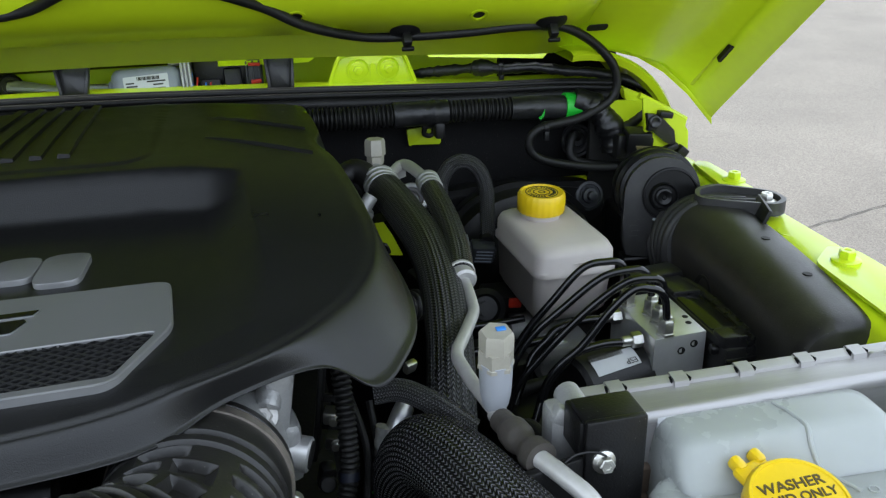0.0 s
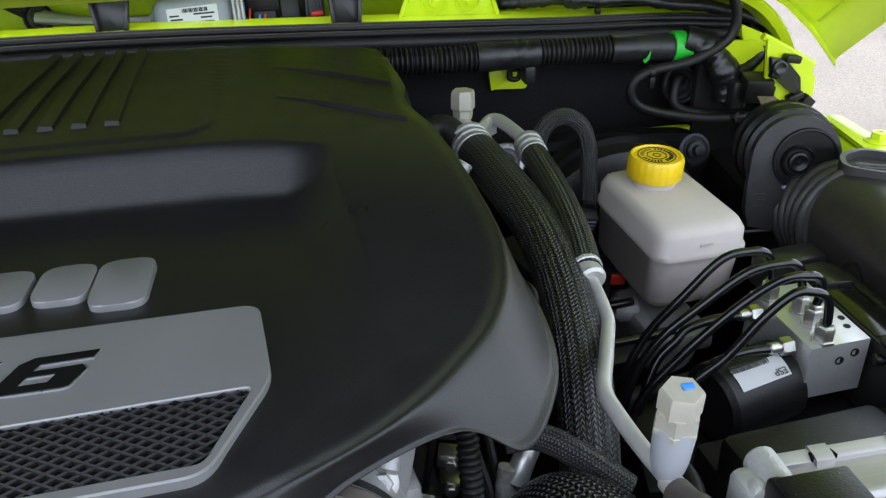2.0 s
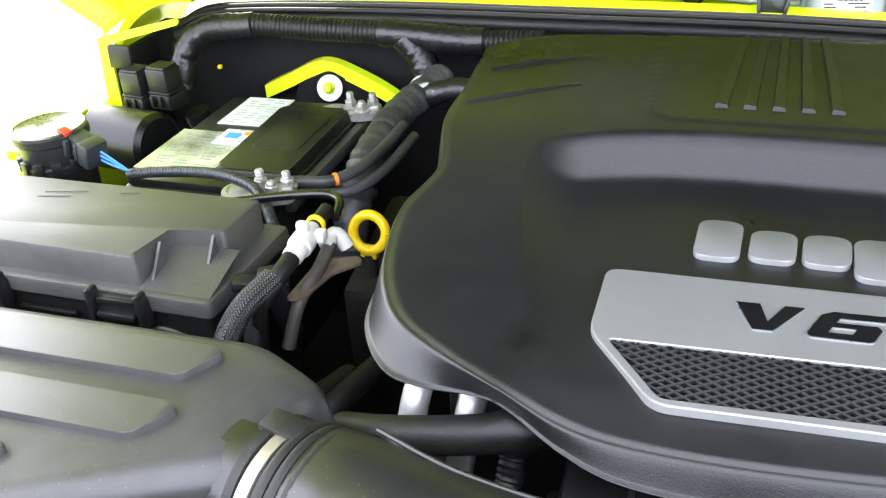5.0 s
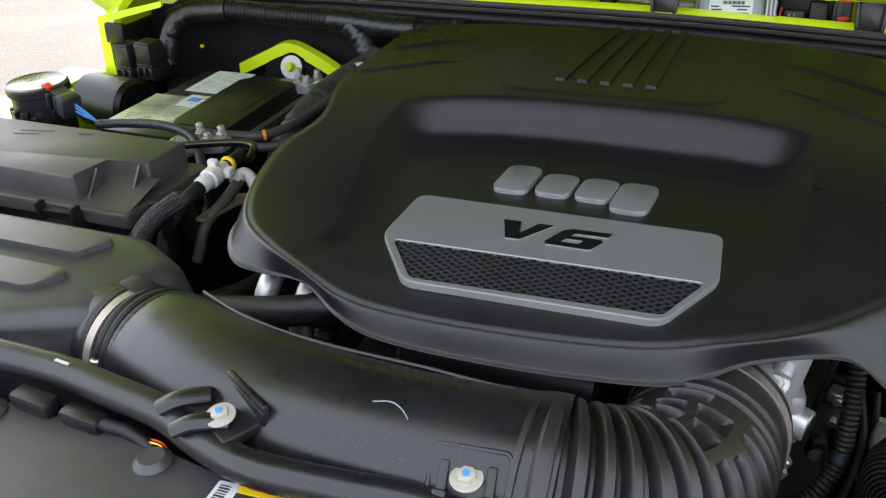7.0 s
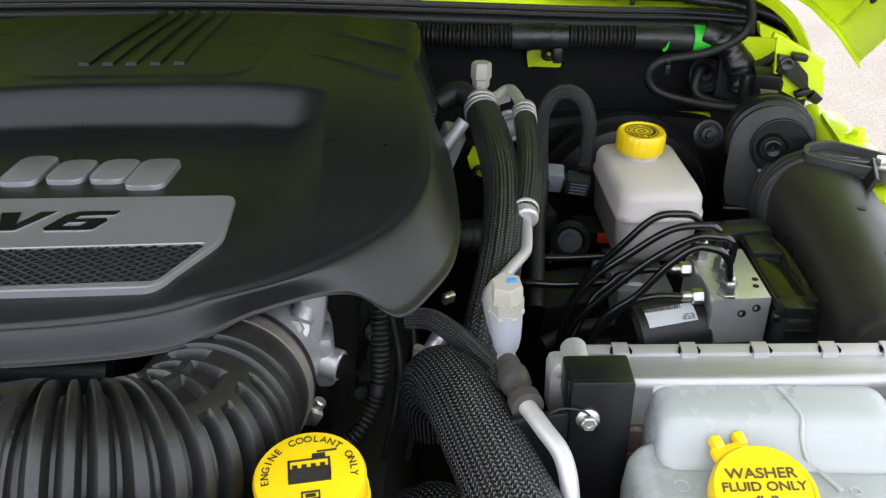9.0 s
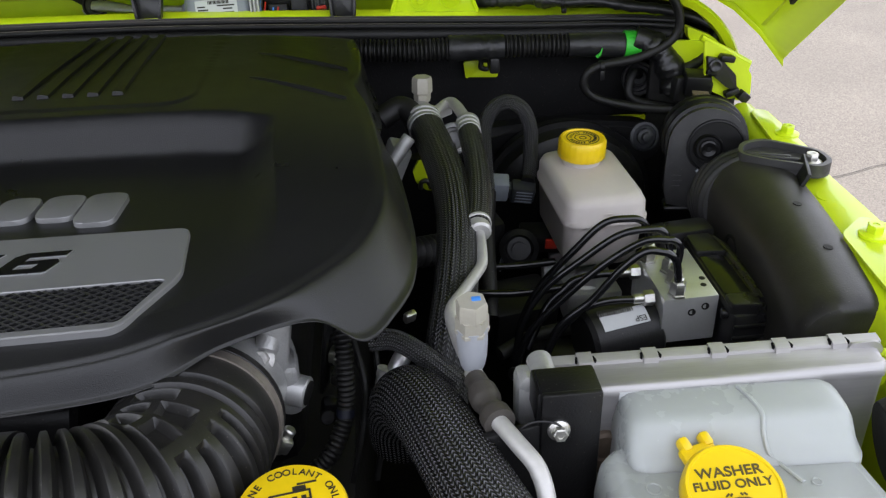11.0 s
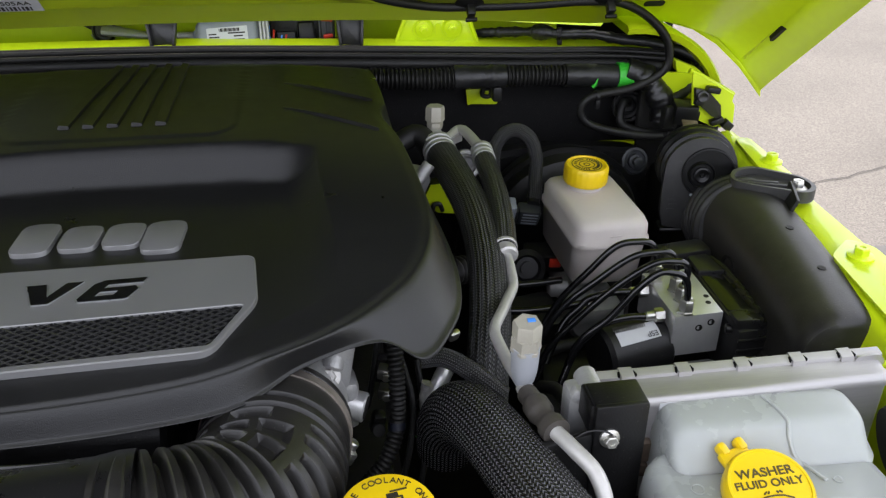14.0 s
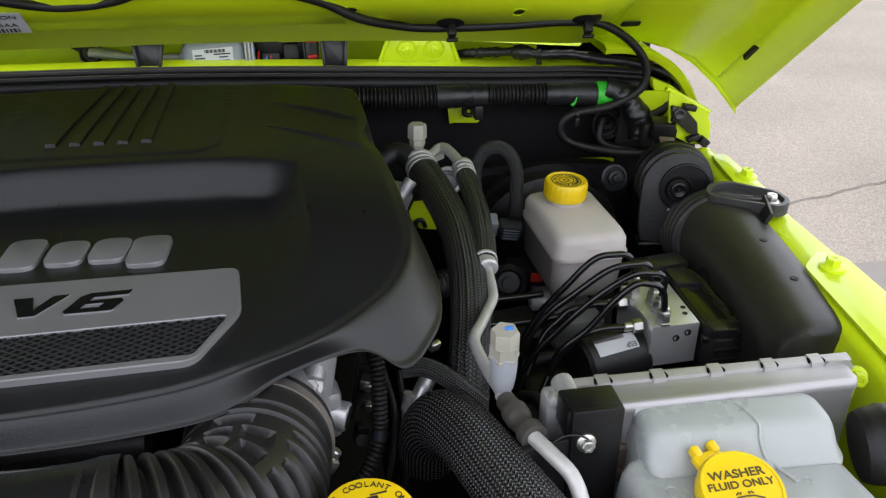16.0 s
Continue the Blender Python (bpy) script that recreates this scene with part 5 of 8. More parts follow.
tube(bm, [(0.3135, -0.100, -0.076), (0.3155, -0.112, -0.0745), (0.3185, -0.130, -0.0735), (0.3230, -0.148, -0.0725)], 0.0092, 20, 0.0025, lambda d, t: 0.85 + 0.25 * ease(0.010, 0.016, d) - 0.22 * ease(0.026, 0.030, d) + 0.25 * ease(0.036, 0.040, d))
part("coupling", bm, GRIMY, ac, "grimy rubber coupling sleeve")
bm = B()
lathe(bm, (0.3130, -0.089, -0.073), (-0.02, -0.10, 1), [(0.0070, 0), (0.0085, 0.004), (0.0098, 0.012), (0.0104, 0.024), (0.0104, 0.036)], 24)
part("service_port", bm, POLY, ac, "translucent white port sleeve")
PA = Vector((-0.02, -0.10, 1)).normalized()
P0 = Vector((0.3124, -0.092, -0.042))
bm = B()
lathe(bm, P0, PA, [(0.0100, 0), (0.0118, 0.001), (0.0118, 0.0035), (0.0113, 0.004), (0.0113, 0.014)], 6)
lathe(bm, P0 + PA * 0.013, PA, [(0.0108, 0), (0.0108, 0.0115), (0.0098, 0.0135), (0.0, 0.0135)], 6, hint=(0.4, 1, 0))
port_cap = part("port_cap", bm, WHITECAP, ac, "ivory plastic hexagon screw cap", sharp=25)
bm = B()
box(bm, P0 + PA * 0.0272 + Vector((0.003, 0.001, 0)), (0.006, 0.004, 0.0010), frame_of(PA), 0.0004)
part("paint_mark", bm, BLUE, port_cap)
bm = B()
C0 = Vector((0.3095, 0.357, -0.055))
cyl(bm, C0 - Vector((0, 0, 0.012)), C0 + Vector((0, 0.002, 0.010)), 0.0065, seg=18, edge=0.001)
part("service_port", bm, ALU, ac)
bm = B()
lathe(bm, C0 + Vector((0, 0.002, 0.006)), (0.02, 0.05, 1), [(0.0085, 0), (0.0095, 0.004), (0.0095, 0.009), (0.0115, 0.011), (0.0112, 0.025), (0.0100, 0.028), (0, 0.028)], 6)
part("port_cap", bm, WHITECAP, ac, "ivory plastic screw cap")

# bare brackets and green strut near the cover's corner
strut = thing("engine_bracket", (0.285, 0.27, -0.14), "cast bracket and green mount beside the cover", "bracket")
bm = B()
tube(bm, [(0.262, 0.34, -0.06), (0.285, 0.345, -0.05), (0.300, 0.33, -0.06), (0.303, 0.30, -0.09)], 0.013, 14, 0.004)
part("elbow", bm, RUBBER, strut)
bm = B()
box(bm, (0.272, 0.275, -0.085), (0.022, 0.03, 0.05), rot(10, 20, 15), 0.005)
part("casting", bm, ALU, strut)
bm = B()
cyl(bm, (0.262, 0.25, -0.085), (0.29, 0.262, -0.05), 0.007, seg=14, edge=0.001)
part("stud", bm, ALU, strut)
bm = B()
lathe(bm, (0.34, 0.315, -0.077), (-0.15, -0.9, 0.42), [(0.017, -0.012), (0.0175, 0.0), (0.0160, 0.003), (0.0125, 0.004), (0.0110, 0.001), (0.0085, 0.0), (0.0080, -0.010)], 28)
part("pipe_flange", bm, ALU, strut)
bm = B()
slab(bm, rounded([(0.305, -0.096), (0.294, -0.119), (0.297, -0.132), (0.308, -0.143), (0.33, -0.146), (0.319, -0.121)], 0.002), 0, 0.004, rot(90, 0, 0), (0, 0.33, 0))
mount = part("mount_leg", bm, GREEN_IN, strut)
bm = B()
tube(bm, [(0.302, 0.322, -0.139), (0.303, 0.322, -0.131), (0.31, 0.322, -0.13), (0.314, 0.322, -0.14)], 0.0028, 8, 0.002)
part("hook", bm, BLACK, mount)
bm = B()
tube(bm, [(0.262, 0.135, -0.105), (0.285, 0.135, -0.112), (0.310, 0.15, -0.118)], 0.015, 16, 0.0015, ribbed(0.007, 0.12))
part("hose_stub", bm, RUBBER, strut)

# looped conduit with connector
loop = thing("sensor_lead", (0.42, 0.33, -0.2), "looped wiring lead in braided conduit with plug", "wiring")
bm = B()
tube(bm, [(0.372, 0.275, -0.125), (0.374, 0.315, -0.10), (0.377, 0.338, -0.075), (0.388, 0.345, -0.056), (0.405, 0.345, -0.050), (0.421, 0.343, -0.060), (0.429, 0.340, -0.082), (0.428, 0.332, -0.105), (0.427, 0.325, -0.121), (0.425, 0.322, -0.131)], 0.0082, 20, 0.003)
part("conduit", bm, BRAID_FINE, loop)
bm = B()
PT = rot(20, 7, -4)
PC = Vector((0.417, 0.315, -0.147))
box(bm, PC, (0.0275, 0.018, 0.0235), PT, 0.003)
box(bm, PC + PT @ Vector((-0.016, 0, 0.001)), (0.007, 0.013, 0.016), PT, 0.002)
part("plug", bm, PLUGGREY, loop)
for k in range(4):
    bm = B()
    box(bm, PC + PT @ Vector((0.001, -0.0088, -0.0072 + 0.0048 * k)), (0.019, 0.0012, 0.0018), PT, 0.0004)
    part("plug_rib", bm, GREYCON, loop)
bm = B()
tube(bm, [(0.425, 0.322, -0.131), (0.423, 0.315, -0.135)], 0.0078, 12, 0.003)
part("neck", bm, RUBBER, loop)
bm = B()
box(bm, (0.391, 0.315, -0.14), (0.019, 0.020, 0.027), rot(20, 5, -4), 0.0025)
part("socket", bm, GREYCON, loop, "grey plastic socket")

# ---- brake fluid reservoir and booster ----
res = thing("brake_reservoir", (0.485, 0.285, -0.22), "cream translucent brake fluid reservoir with yellow cap", "reservoir")
RT = rot(0, 0, 3)


def shoulder(bm, rows, cx, cy, turn):
    """Stacked rounded rectangles (half x, half y, shift y, z, corner)."""
    loops = []
    for hx, hy, sy, z, r in rows:
        o = rounded([(-hx, -hy + sy), (hx, -hy + sy), (hx, hy + sy), (-hx, hy + sy)], r, 5)
        loops.append([bm.verts.new(Vector((cx, cy, 0)) + turn @ Vector((x, y, 0)) + Vector((0, 0, z))) for x, y in o])
    n = len(loops[0])
    for a, b in zip(loops, loops[1:]):
        for i in range(n):
            bm.faces.new((a[i], a[(i + 1) % n], b[(i + 1) % n], b[i]))
    bm.faces.new(loops[0][::-1])
    bm.faces.new(loops[-1])
    return bm


bm = B()
shoulder(bm, [(0.034, 0.056, 0.008, -0.200, 0.014), (0.040, 0.063, 0.004, -0.188, 0.016), (0.042, 0.067, 0.001, -0.144, 0.018), (0.0445, 0.070, 0.0, -0.142, 0.018), (0.0445, 0.070, 0.0, -0.137, 0.018),
              (0.043, 0.068, 0.0, -0.135, 0.018), (0.0425, 0.068, 0.0, -0.122, 0.018), (0.0395, 0.064, 0.001, -0.1155, 0.018), (0.034, 0.057, 0.003, -0.1125, 0.018)], 0.487, 0.278, RT)
bm2 = B()
part("tank", bm, RESERVOIR, res, sharp=50)
cyl(bm2, (0.483, 0.306, -0.118), (0.483, 0.306, -0.100), 0.021, seg=32)
part("neck", bm2, RESERVOIR, res)
bm = B()
lathe(bm, (0.483, 0.306, -0.106), (0.02, -0.02, 1), [(0.0245, 0), (0.0255, 0.002), (0.0255, 0.018), (0.0235, 0.0215), (0.0215, 0.0215), (0.021, 0.0205), (0.0, 0.0205)], 72, wave=lambda a, k: 1 + 0.016 * math.sin(24 * a) if k < 4 else 1)
bcap = part("cap", bm, YELLOW, res, "ribbed bright yellow screw cap")
bm = B()
for r in (0.0175, 0.0095):
    lathe(bm, (0.4834, 0.3056, -0.0855), (0.02, -0.02, 1), [(r - 0.0008, 0), (r - 0.0008, 0.0004), (r + 0.0002, 0.0004), (r + 0.0002, 0)], 32 if r > 0.01 else 8, caps=False)
for k in range(30):
    a = 2 * math.pi * k / 30
    if k % 8 == 7:
        continue
    box(bm, (0.4834 + 0.0135 * math.cos(a), 0.3056 + 0.0135 * math.sin(a), -0.0853), (0.0035, 0.0014, 0.0005), rot(0, 0, math.degrees(a)))
lathe(bm, (0.4834, 0.3056, -0.0855), (0.02, -0.02, 1), [(0.003, 0), (0.003, 0.0004), (0.004, 0.0004), (0.004, 0)], 16, caps=False)
part("cap_print", bm, PRINT, bcap)
bm = B()
box(bm, (0.491, 0.2087, -0.1285), (0.012, 0.0010, 0.0016), RT)
part("moulded_note", bm, RESERVOIR, res)

res.location += Vector((-0.006, -0.013, 0.010))

booster = thing("brake_booster", (0.50, 0.43, -0.35), "black brake booster drum behind the reservoir", "brake booster")
bm = B()
lathe(bm, (0.487, 0.375, -0.209), (0, 1, 0), [(0.03, -0.016), (0.050, -0.012), (0.058, -0.004), (0.085, 0.000), (0.098, 0.008), (0.1015, 0.020), (0.1015, 0.026), (0.1085, 0.0265), (0.1085, 0.031), (0.104, 0.034), (0.100, 0.06)], 64)
part("drum", bm, BLACK, booster)
bm = B()
slab(bm, rounded([(0.335, -0.150), (0.338, -0.124), (0.409, -0.119), (0.444, -0.116), (0.522, -0.117), (0.587, -0.123), (0.612, -0.134), (0.620, -0.160), (0.604, -0.178), (0.50, -0.185), (0.36, -0.185)], 0.010), 0, 0.020, rot(90, 0, 0), (0, 0.462, 0), 0.003)
slab(bm, rounded([(0.345, -0.146), (0.420, -0.127), (0.522, -0.123), (0.578, -0.129), (0.603, -0.143), (0.606, -0.160), (0.50, -0.170)], 0.010), 0.020, 0.0225, rot(90, 0, 0), (0, 0.462, 0), 0.001)
part("bulkhead_plate", bm, BLACK, booster)
for x, z in ((0.594, -0.142), (0.361, -0.131)):
    bm = B()
    lathe(bm, (x, 0.4395, z), (0, -0.96, 0.28), [(0.019, 0), (0.0185, 0.003), (0.0150, 0.004), (0.0145, 0.0025), (0.0105, 0.0025), (0.0098, 0.008), (0.0062, 0.009), (0.0060, 0.017), (0.0040, 0.018)], 24)
    part("mount_nut", bm, PLUGGREY, booster)
bm = B()
cyl(bm, (0.478, 0.33, -0.235), (0.468, 0.20, -0.235), 0.026, seg=24, edge=0.006)
cyl(bm, (0.430, 0.255, -0.215), (0.455, 0.252, -0.215), 0.012, seg=16, edge=0.002)
box(bm, (0.475, 0.24, -0.222), (0.06, 0.09, 0.02), RT, 0.005)
part("master_cylinder", bm, ALU, booster)
bm = B()
box(bm, (0.437, 0.30, -0.20), (0.05, 0.03, 0.024), rot(10, 0, -8), 0.003)
sens = part("pressure_switch", bm, BLACK, booster)
bm = B()
box(bm, (0.446, 0.2835, -0.199), (0.014, 0.006, 0.012), rot(10, 0, -8), 0.001)
part("lock_tab", bm, RED, sens, "red locking tab")
bm = B()
for k, (dx, dz) in enumerate(((0, 0), (0.002, 0.005), (0.0, 0.010))):
    tube(bm, [(0.415, 0.30, -0.205 + dz), (0.395, 0.285, -0.21 + dz), (0.385, 0.27, -0.225 + dz)], 0.0013, 6, 0.004)
part("switch_wires", bm, GREYCON, booster)

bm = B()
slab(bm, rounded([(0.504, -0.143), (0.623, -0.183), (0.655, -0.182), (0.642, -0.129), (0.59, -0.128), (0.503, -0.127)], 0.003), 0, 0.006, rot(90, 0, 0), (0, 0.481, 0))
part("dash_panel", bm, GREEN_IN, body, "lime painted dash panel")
lines = thing("bulkhead_lines", (0.42, 0.2, -0.3), "thin black lines and brackets deep beside the reservoir", "pipes")
for pts, r in (([(0.345, 0.17, -0.185), (0.39, 0.165, -0.185), (0.45, 0.168, -0.182)], 0.004), ([(0.35, 0.235, -0.195), (0.40, 0.23, -0.193), (0.44, 0.232, -0.192)], 0.004),
               ([(0.36, 0.10, -0.21), (0.40, 0.12, -0.205), (0.46, 0.125, -0.20)], 0.007), ([(0.372, 0.275, -0.125), (0.365, 0.23, -0.16), (0.36, 0.16, -0.21)], 0.009),
               ([(0.36, 0.02, -0.17), (0.37, 0.0, -0.16), (0.372, -0.03, -0.165), (0.36, -0.06, -0.20)], 0.006)):
    bm = B()
    tube(bm, pts, r, 10, 0.006)
    part("line", bm, GLOSS if r < 0.005 else RUBBER, lines)
bm = B()
lathe(bm, (0.405, 0.262, -0.19), (-0.1, -0.9, 0.4), [(0.022, 0), (0.022, 0.006), (0.016, 0.010), (0.013, 0.006), (0.008, 0.006), (0.008, 0.014)], 24)
part("boss", bm, BLACK, lines)
for c, sz, t in (((0.395, 0.20, -0.23), (0.07, 0.06, 0.05), 12), ((0.41, 0.08, -0.235), (0.06, 0.10, 0.04), -10), ((0.36, 0.30, -0.19), (0.05, 0.06, 0.06), 20)):
    bm = B()
    box(bm, c, sz, rot(8, 0, t), 0.008)
    part("bracket", bm, BLACK, lines)

# ---- brake control unit ----
esp = thing("brake_control_unit", (0.52, 0.10, -0.25), "aluminium brake hydraulic block with black module and motor", "brake unit")
T = rot(0, 0, 2)
bm = B()
slab(bm, [(0.499, 0.0575), (0.549, 0.0605), (0.548, 0.143), (0.496, 0.140)], -0.178, -0.132, bevel=0.0010)
block = part("valve_block", bm, MILLED, esp)
for x, z in ((0.5255, -0.1475), (0.5375, -0.1425)):
    bm = B()
    lathe(bm, (x, 0.0592 + (x - 0.525) * 0.06, z), (0, -1, 0), [(0.0036, 0), (0.0036, 0.0008), (0.0024, 0.0008), (0.0022, 0.0001)], 14)
    part("port_plug", bm, DARK, block)
for x, y in ((0.541, 0.078), (0.5435, 0.089), (0.531, 0.118)):
    bm = B()
    lathe(bm, (x, y, -0.1322), (0, 0, 1), [(0.0028, 0), (0.0028, 0.0006)], 12)
    part("port_plug", bm, DARK, block)
bm = B()
box(bm, (0.572, 0.106, -0.170), (0.040, 0.140, 0.062), T, 0.005)
module = part("control_module", bm, DUCT, esp)
bm = B()
slab(bm, rounded([(0.552, 0.040), (0.586, 0.038), (0.592, 0.060), (0.590, 0.150), (0.578, 0.170), (0.552, 0.168)], 0.007, 4), -0.140, -0.133, bevel=0.002)
slab(bm, rounded([(0.553, 0.040), (0.580, 0.038), (0.582, 0.056), (0.553, 0.058)], 0.003, 3), -0.134, -0.1290, bevel=0.0012)
slab(bm, rounded([(0.553, 0.130), (0.581, 0.128), (0.576, 0.164), (0.553, 0.162)], 0.003, 3), -0.134, -0.1280, bevel=0.0012)
part("module_lid", bm, DUCT, module)
bm = B()
slab(bm, rounded([(0.554, 0.061), (0.578, 0.059), (0.577, 0.126), (0.554, 0.127)], 0.003, 3), -0.1335, -0.1312, bevel=0.0008)
part("cover_plate", bm, GLOSS, module)
for k in range(2):
    bm = B()
    tube(bm, [(0.5835 + 0.0055 * k, 0.050, -0.1335 - 0.004 * k), (0.5845 + 0.0055 * k, 0.10, -0.1325 - 0.004 * k), (0.5815 + 0.0055 * k, 0.152, -0.1325 - 0.004 * k), (0.574 + 0.0055 * k, 0.166, -0.134 - 0.004 * k)], 0.0034, 8, 0.006)
    part("lid_bead", bm, DUCT, module)
bm = B()
box(bm, (0.556, 0.182, -0.143), (0.060, 0.028, 0.030), rot(0, 0, 8), 0.005)
part("connector", bm, DUCT, module)
for k in range(3):
    bm = B()
    box(bm, (0.592, 0.055 + 0.035 * k, -0.160), (0.005, 0.016, 0.05), T, 0.002)
    part("side_clip", bm, BLACK, module)
    bm = B()
    box(bm, (0.572, 0.0355, -0.150 - 0.012 * k), (0.034, 0.003, 0.004), T, 0.001)
    part("end_rib", bm, BLACK, module)
bm = B()
cyl(bm, (0.549, 0.052, -0.146), (0.568, 0.048, -0.145), 0.005, seg=12, edge=0.001)
part("spigot", bm, BLACK, module)
bm = B()
cyl(bm, (0.568, 0.048, -0.145), (0.573, 0.047, -0.1448), 0.0036, seg=10, edge=0.001)
part("module_screw", bm, STEEL, esp)
bm = B()
box(bm, (0.566, 0.0345, -0.170), (0.026, 0.0012, 0.0012), T)
part("wire_clip", bm, STEEL, esp)
bm = B()
cyl(bm, (0.500, 0.085, -0.178), (0.432, 0.070, -0.181), 0.031, seg=36, edge=0.004)
part("pump_motor", bm, BLACK, esp)
# printed label wrapped on the motor
bm = B()
a0, axv = Vector((0.500, 0.085, -0.178)), Vector((-0.068, -0.015, -0.003))
# keep the strip on the upper front of the drum
rows = []
for i in range(9):
    a = radians(47 + 34 * i / 8)
    d = Vector((0, -math.cos(a), math.sin(a)))
    d = (d - axv.normalized() * d.dot(axv.normalized())).normalized()
    rows.append([bm.verts.new(a0 + axv * s + d * 0.0316) for s in (0.20, 0.84)])
for a, b in zip(rows, rows[1:]):
    bm.faces.new((a[0], a[1], b[1], b[0]))
lab = part("motor_label", bm, PAPER, esp, "white printed motor label")
LM = Matrix.Translation(Vector((0.466, 0.0775, -0.1795)) + Vector((-0.003, -0.44, 0.90)).normalized() * 0.0321)
face = Matrix((Vector((-0.97, -0.2, 0)).normalized(), Vector((-0.97, -0.2, 0)).normalized().cross(Vector((0, 0.44, -0.90))).normalized(), Vector((0, -0.44, 0.90)).normalized())).transposed().to_4x4()
lettering("mark", "ESP", 0.008, LM @ face @ Matrix.Translation((-0.015, 0.004, 0.0003)), PRINT, lab, 0.0001)
bm = B()
for k in range(16):
    box(bm, (LM @ face @ Matrix.Translation((0.022 - 0.0022 * k, -0.008, 0.0000))).translation + Vector((0, 0.0, -0.0008)), (0.0009 + 0.0006 * (k * 5 % 3) / 2, 0.006, 0.0006), face.to_3x3())
part("barcode", bm, PRINT, lab)
# fittings and hard lines
NUTS = [(0.505, 0.127, -0.132), (0.518, 0.105, -0.132), (0.517, 0.087, -0.132), (0.5125, 0.0655, -0.132)]
for p in NUTS:
    bm = B()
    lathe(bm, p, (0, 0, 1), [(0.0088, 0), (0.0088, 0.0022), (0.0074, 0.0024), (0.0074, 0.0125), (0.0064, 0.0140), (0.0052, 0.0140), (0.0050, 0.017), (0.0036, 0.018)], 6)
    part("tube_nut", bm, STEEL, esp, "zinc hexagon tube nut")
ENDS = [[(0.5035, 0.127, -0.108), (0.500, 0.127, -0.096), (0.494, 0.127, -0.089), (0.483, 0.127, -0.0865), (0.459, 0.127, -0.090), (0.432, 0.127, -0.118), (0.404, 0.127, -0.1515), (0.385, 0.12, -0.185), (0.375, 0.11, -0.23)],
        [(0.5165, 0.105, -0.112), (0.5125, 0.105, -0.096), (0.507, 0.105, -0.089), (0.497, 0.105, -0.0865), (0.468, 0.105, -0.0905), (0.434, 0.105, -0.115), (0.402, 0.105, -0.143), (0.382, 0.10, -0.175), (0.372, 0.09, -0.22)],
        [(0.5185, 0.087, -0.110), (0.5185, 0.087, -0.097), (0.514, 0.087, -0.0905), (0.506, 0.087, -0.088), (0.484, 0.087, -0.0885), (0.450, 0.087, -0.110), (0.410, 0.087, -0.1485), (0.384, 0.084, -0.178), (0.370, 0.08, -0.22)],
        [(0.5105, 0.0625, -0.1125), (0.5070, 0.061, -0.0965), (0.5010, 0.060, -0.0875), (0.4920, 0.060, -0.0835), (0.477, 0.060, -0.0825), (0.4575, 0.060, -0.099), (0.434, 0.060, -0.129), (0.405, 0.060, -0.157), (0.388, 0.055, -0.21)]]
for p, pts in zip(NUTS, ENDS):
    bm = B()
    tube(bm, [(p[0], p[1], p[2] + 0.014)] + pts, 0.0034, 12, 0.002)
    part("brake_line", bm, GLOSS, esp, "glossy black coated brake line")
for y in (0.076, 0.121):
    bm = B()
    hexbolt(bm, (0.4985, y, -0.1405), (-1, -0.05, 0.02), 0.0072, 0.013, 0)
    cyl(bm, (0.489, y, -0.1405), (0.476, y - 0.001, -0.1402), 0.0046, seg=12, edge=0.001)
    part("side_fitting", bm, STEEL, esp)
for y, z in ((0.076, -0.1405), (0.121, -0.1405)):
    bm = B()
    tube(bm, [(0.478, y - 0.001, z), (0.455, y - 0.002, z + 0.001), (0.432, y - 0.004, z - 0.003), (0.422, y - 0.008, z - 0.010), (0.405, y - 0.012, z - 0.026), (0.385, y - 0.03, z - 0.06)], 0.0036, 12, 0.003)
    part("brake_line", bm, GLOSS, esp)
for c, sz, t in (((0.52, 0.075, -0.215), (0.16, 0.10, 0.02), 2), ((0.50, 0.02, -0.196), (0.20, 0.03, 0.04), 2), ((0.46, -0.02, -0.16), (0.12, 0.05, 0.035), 4)):
    bm = B()
    box(bm, c, sz, rot(0, 0, t), 0.007)
    part("bracket", bm, BLACK, esp)

# ---- horn ----
horn = thing("horn", (0.605, 0.30, -0.16), "black disc horn with spiral trumpet mouth", "horn")
HA_ = Vector((-0.22, -0.95, 0.13)).normalized()
HC = Vector((0.613, 0.285, -0.088))
bm = B()
lathe(bm, HC, HA_, [(0.026, -0.055), (0.039, -0.050), (0.045, -0.044), (0.0465, -0.036), (0.0425, -0.032), (0.0425, -0.028), (0.0465, -0.026), (0.0465, -0.018), (0.0415, -0.014), (0.0415, -0.011), (0.0445, -0.009), (0.0445, -0.003), (0.039, 0.0), (0.032, 0.001)], 52)
part("shell", bm, HORN, horn)
HM = frame_of(HA_, (0, 0, 1))
bm = B()
# snail-shaped front trumpet: a full disc above, the horn mouth sweeping down and across
outline = []
for i in range(30):
    a = radians(-12 + 192 * i / 29)
    outline.append((0.0415 * math.cos(a), 0.0415 * math.sin(a)))
outline += [(-0.0425, -0.026), (-0.043, -0.050), (-0.038, -0.068), (-0.016, -0.071), (0.012, -0.060), (0.028, -0.046), (0.034, -0.034), (0.039, -0.020)]
slab(bm, outline, 0.001, 0.010, HM, HC, 0.003)
trumpet = part("trumpet", bm, HORNFACE, horn, "dusty satin trumpet plate")
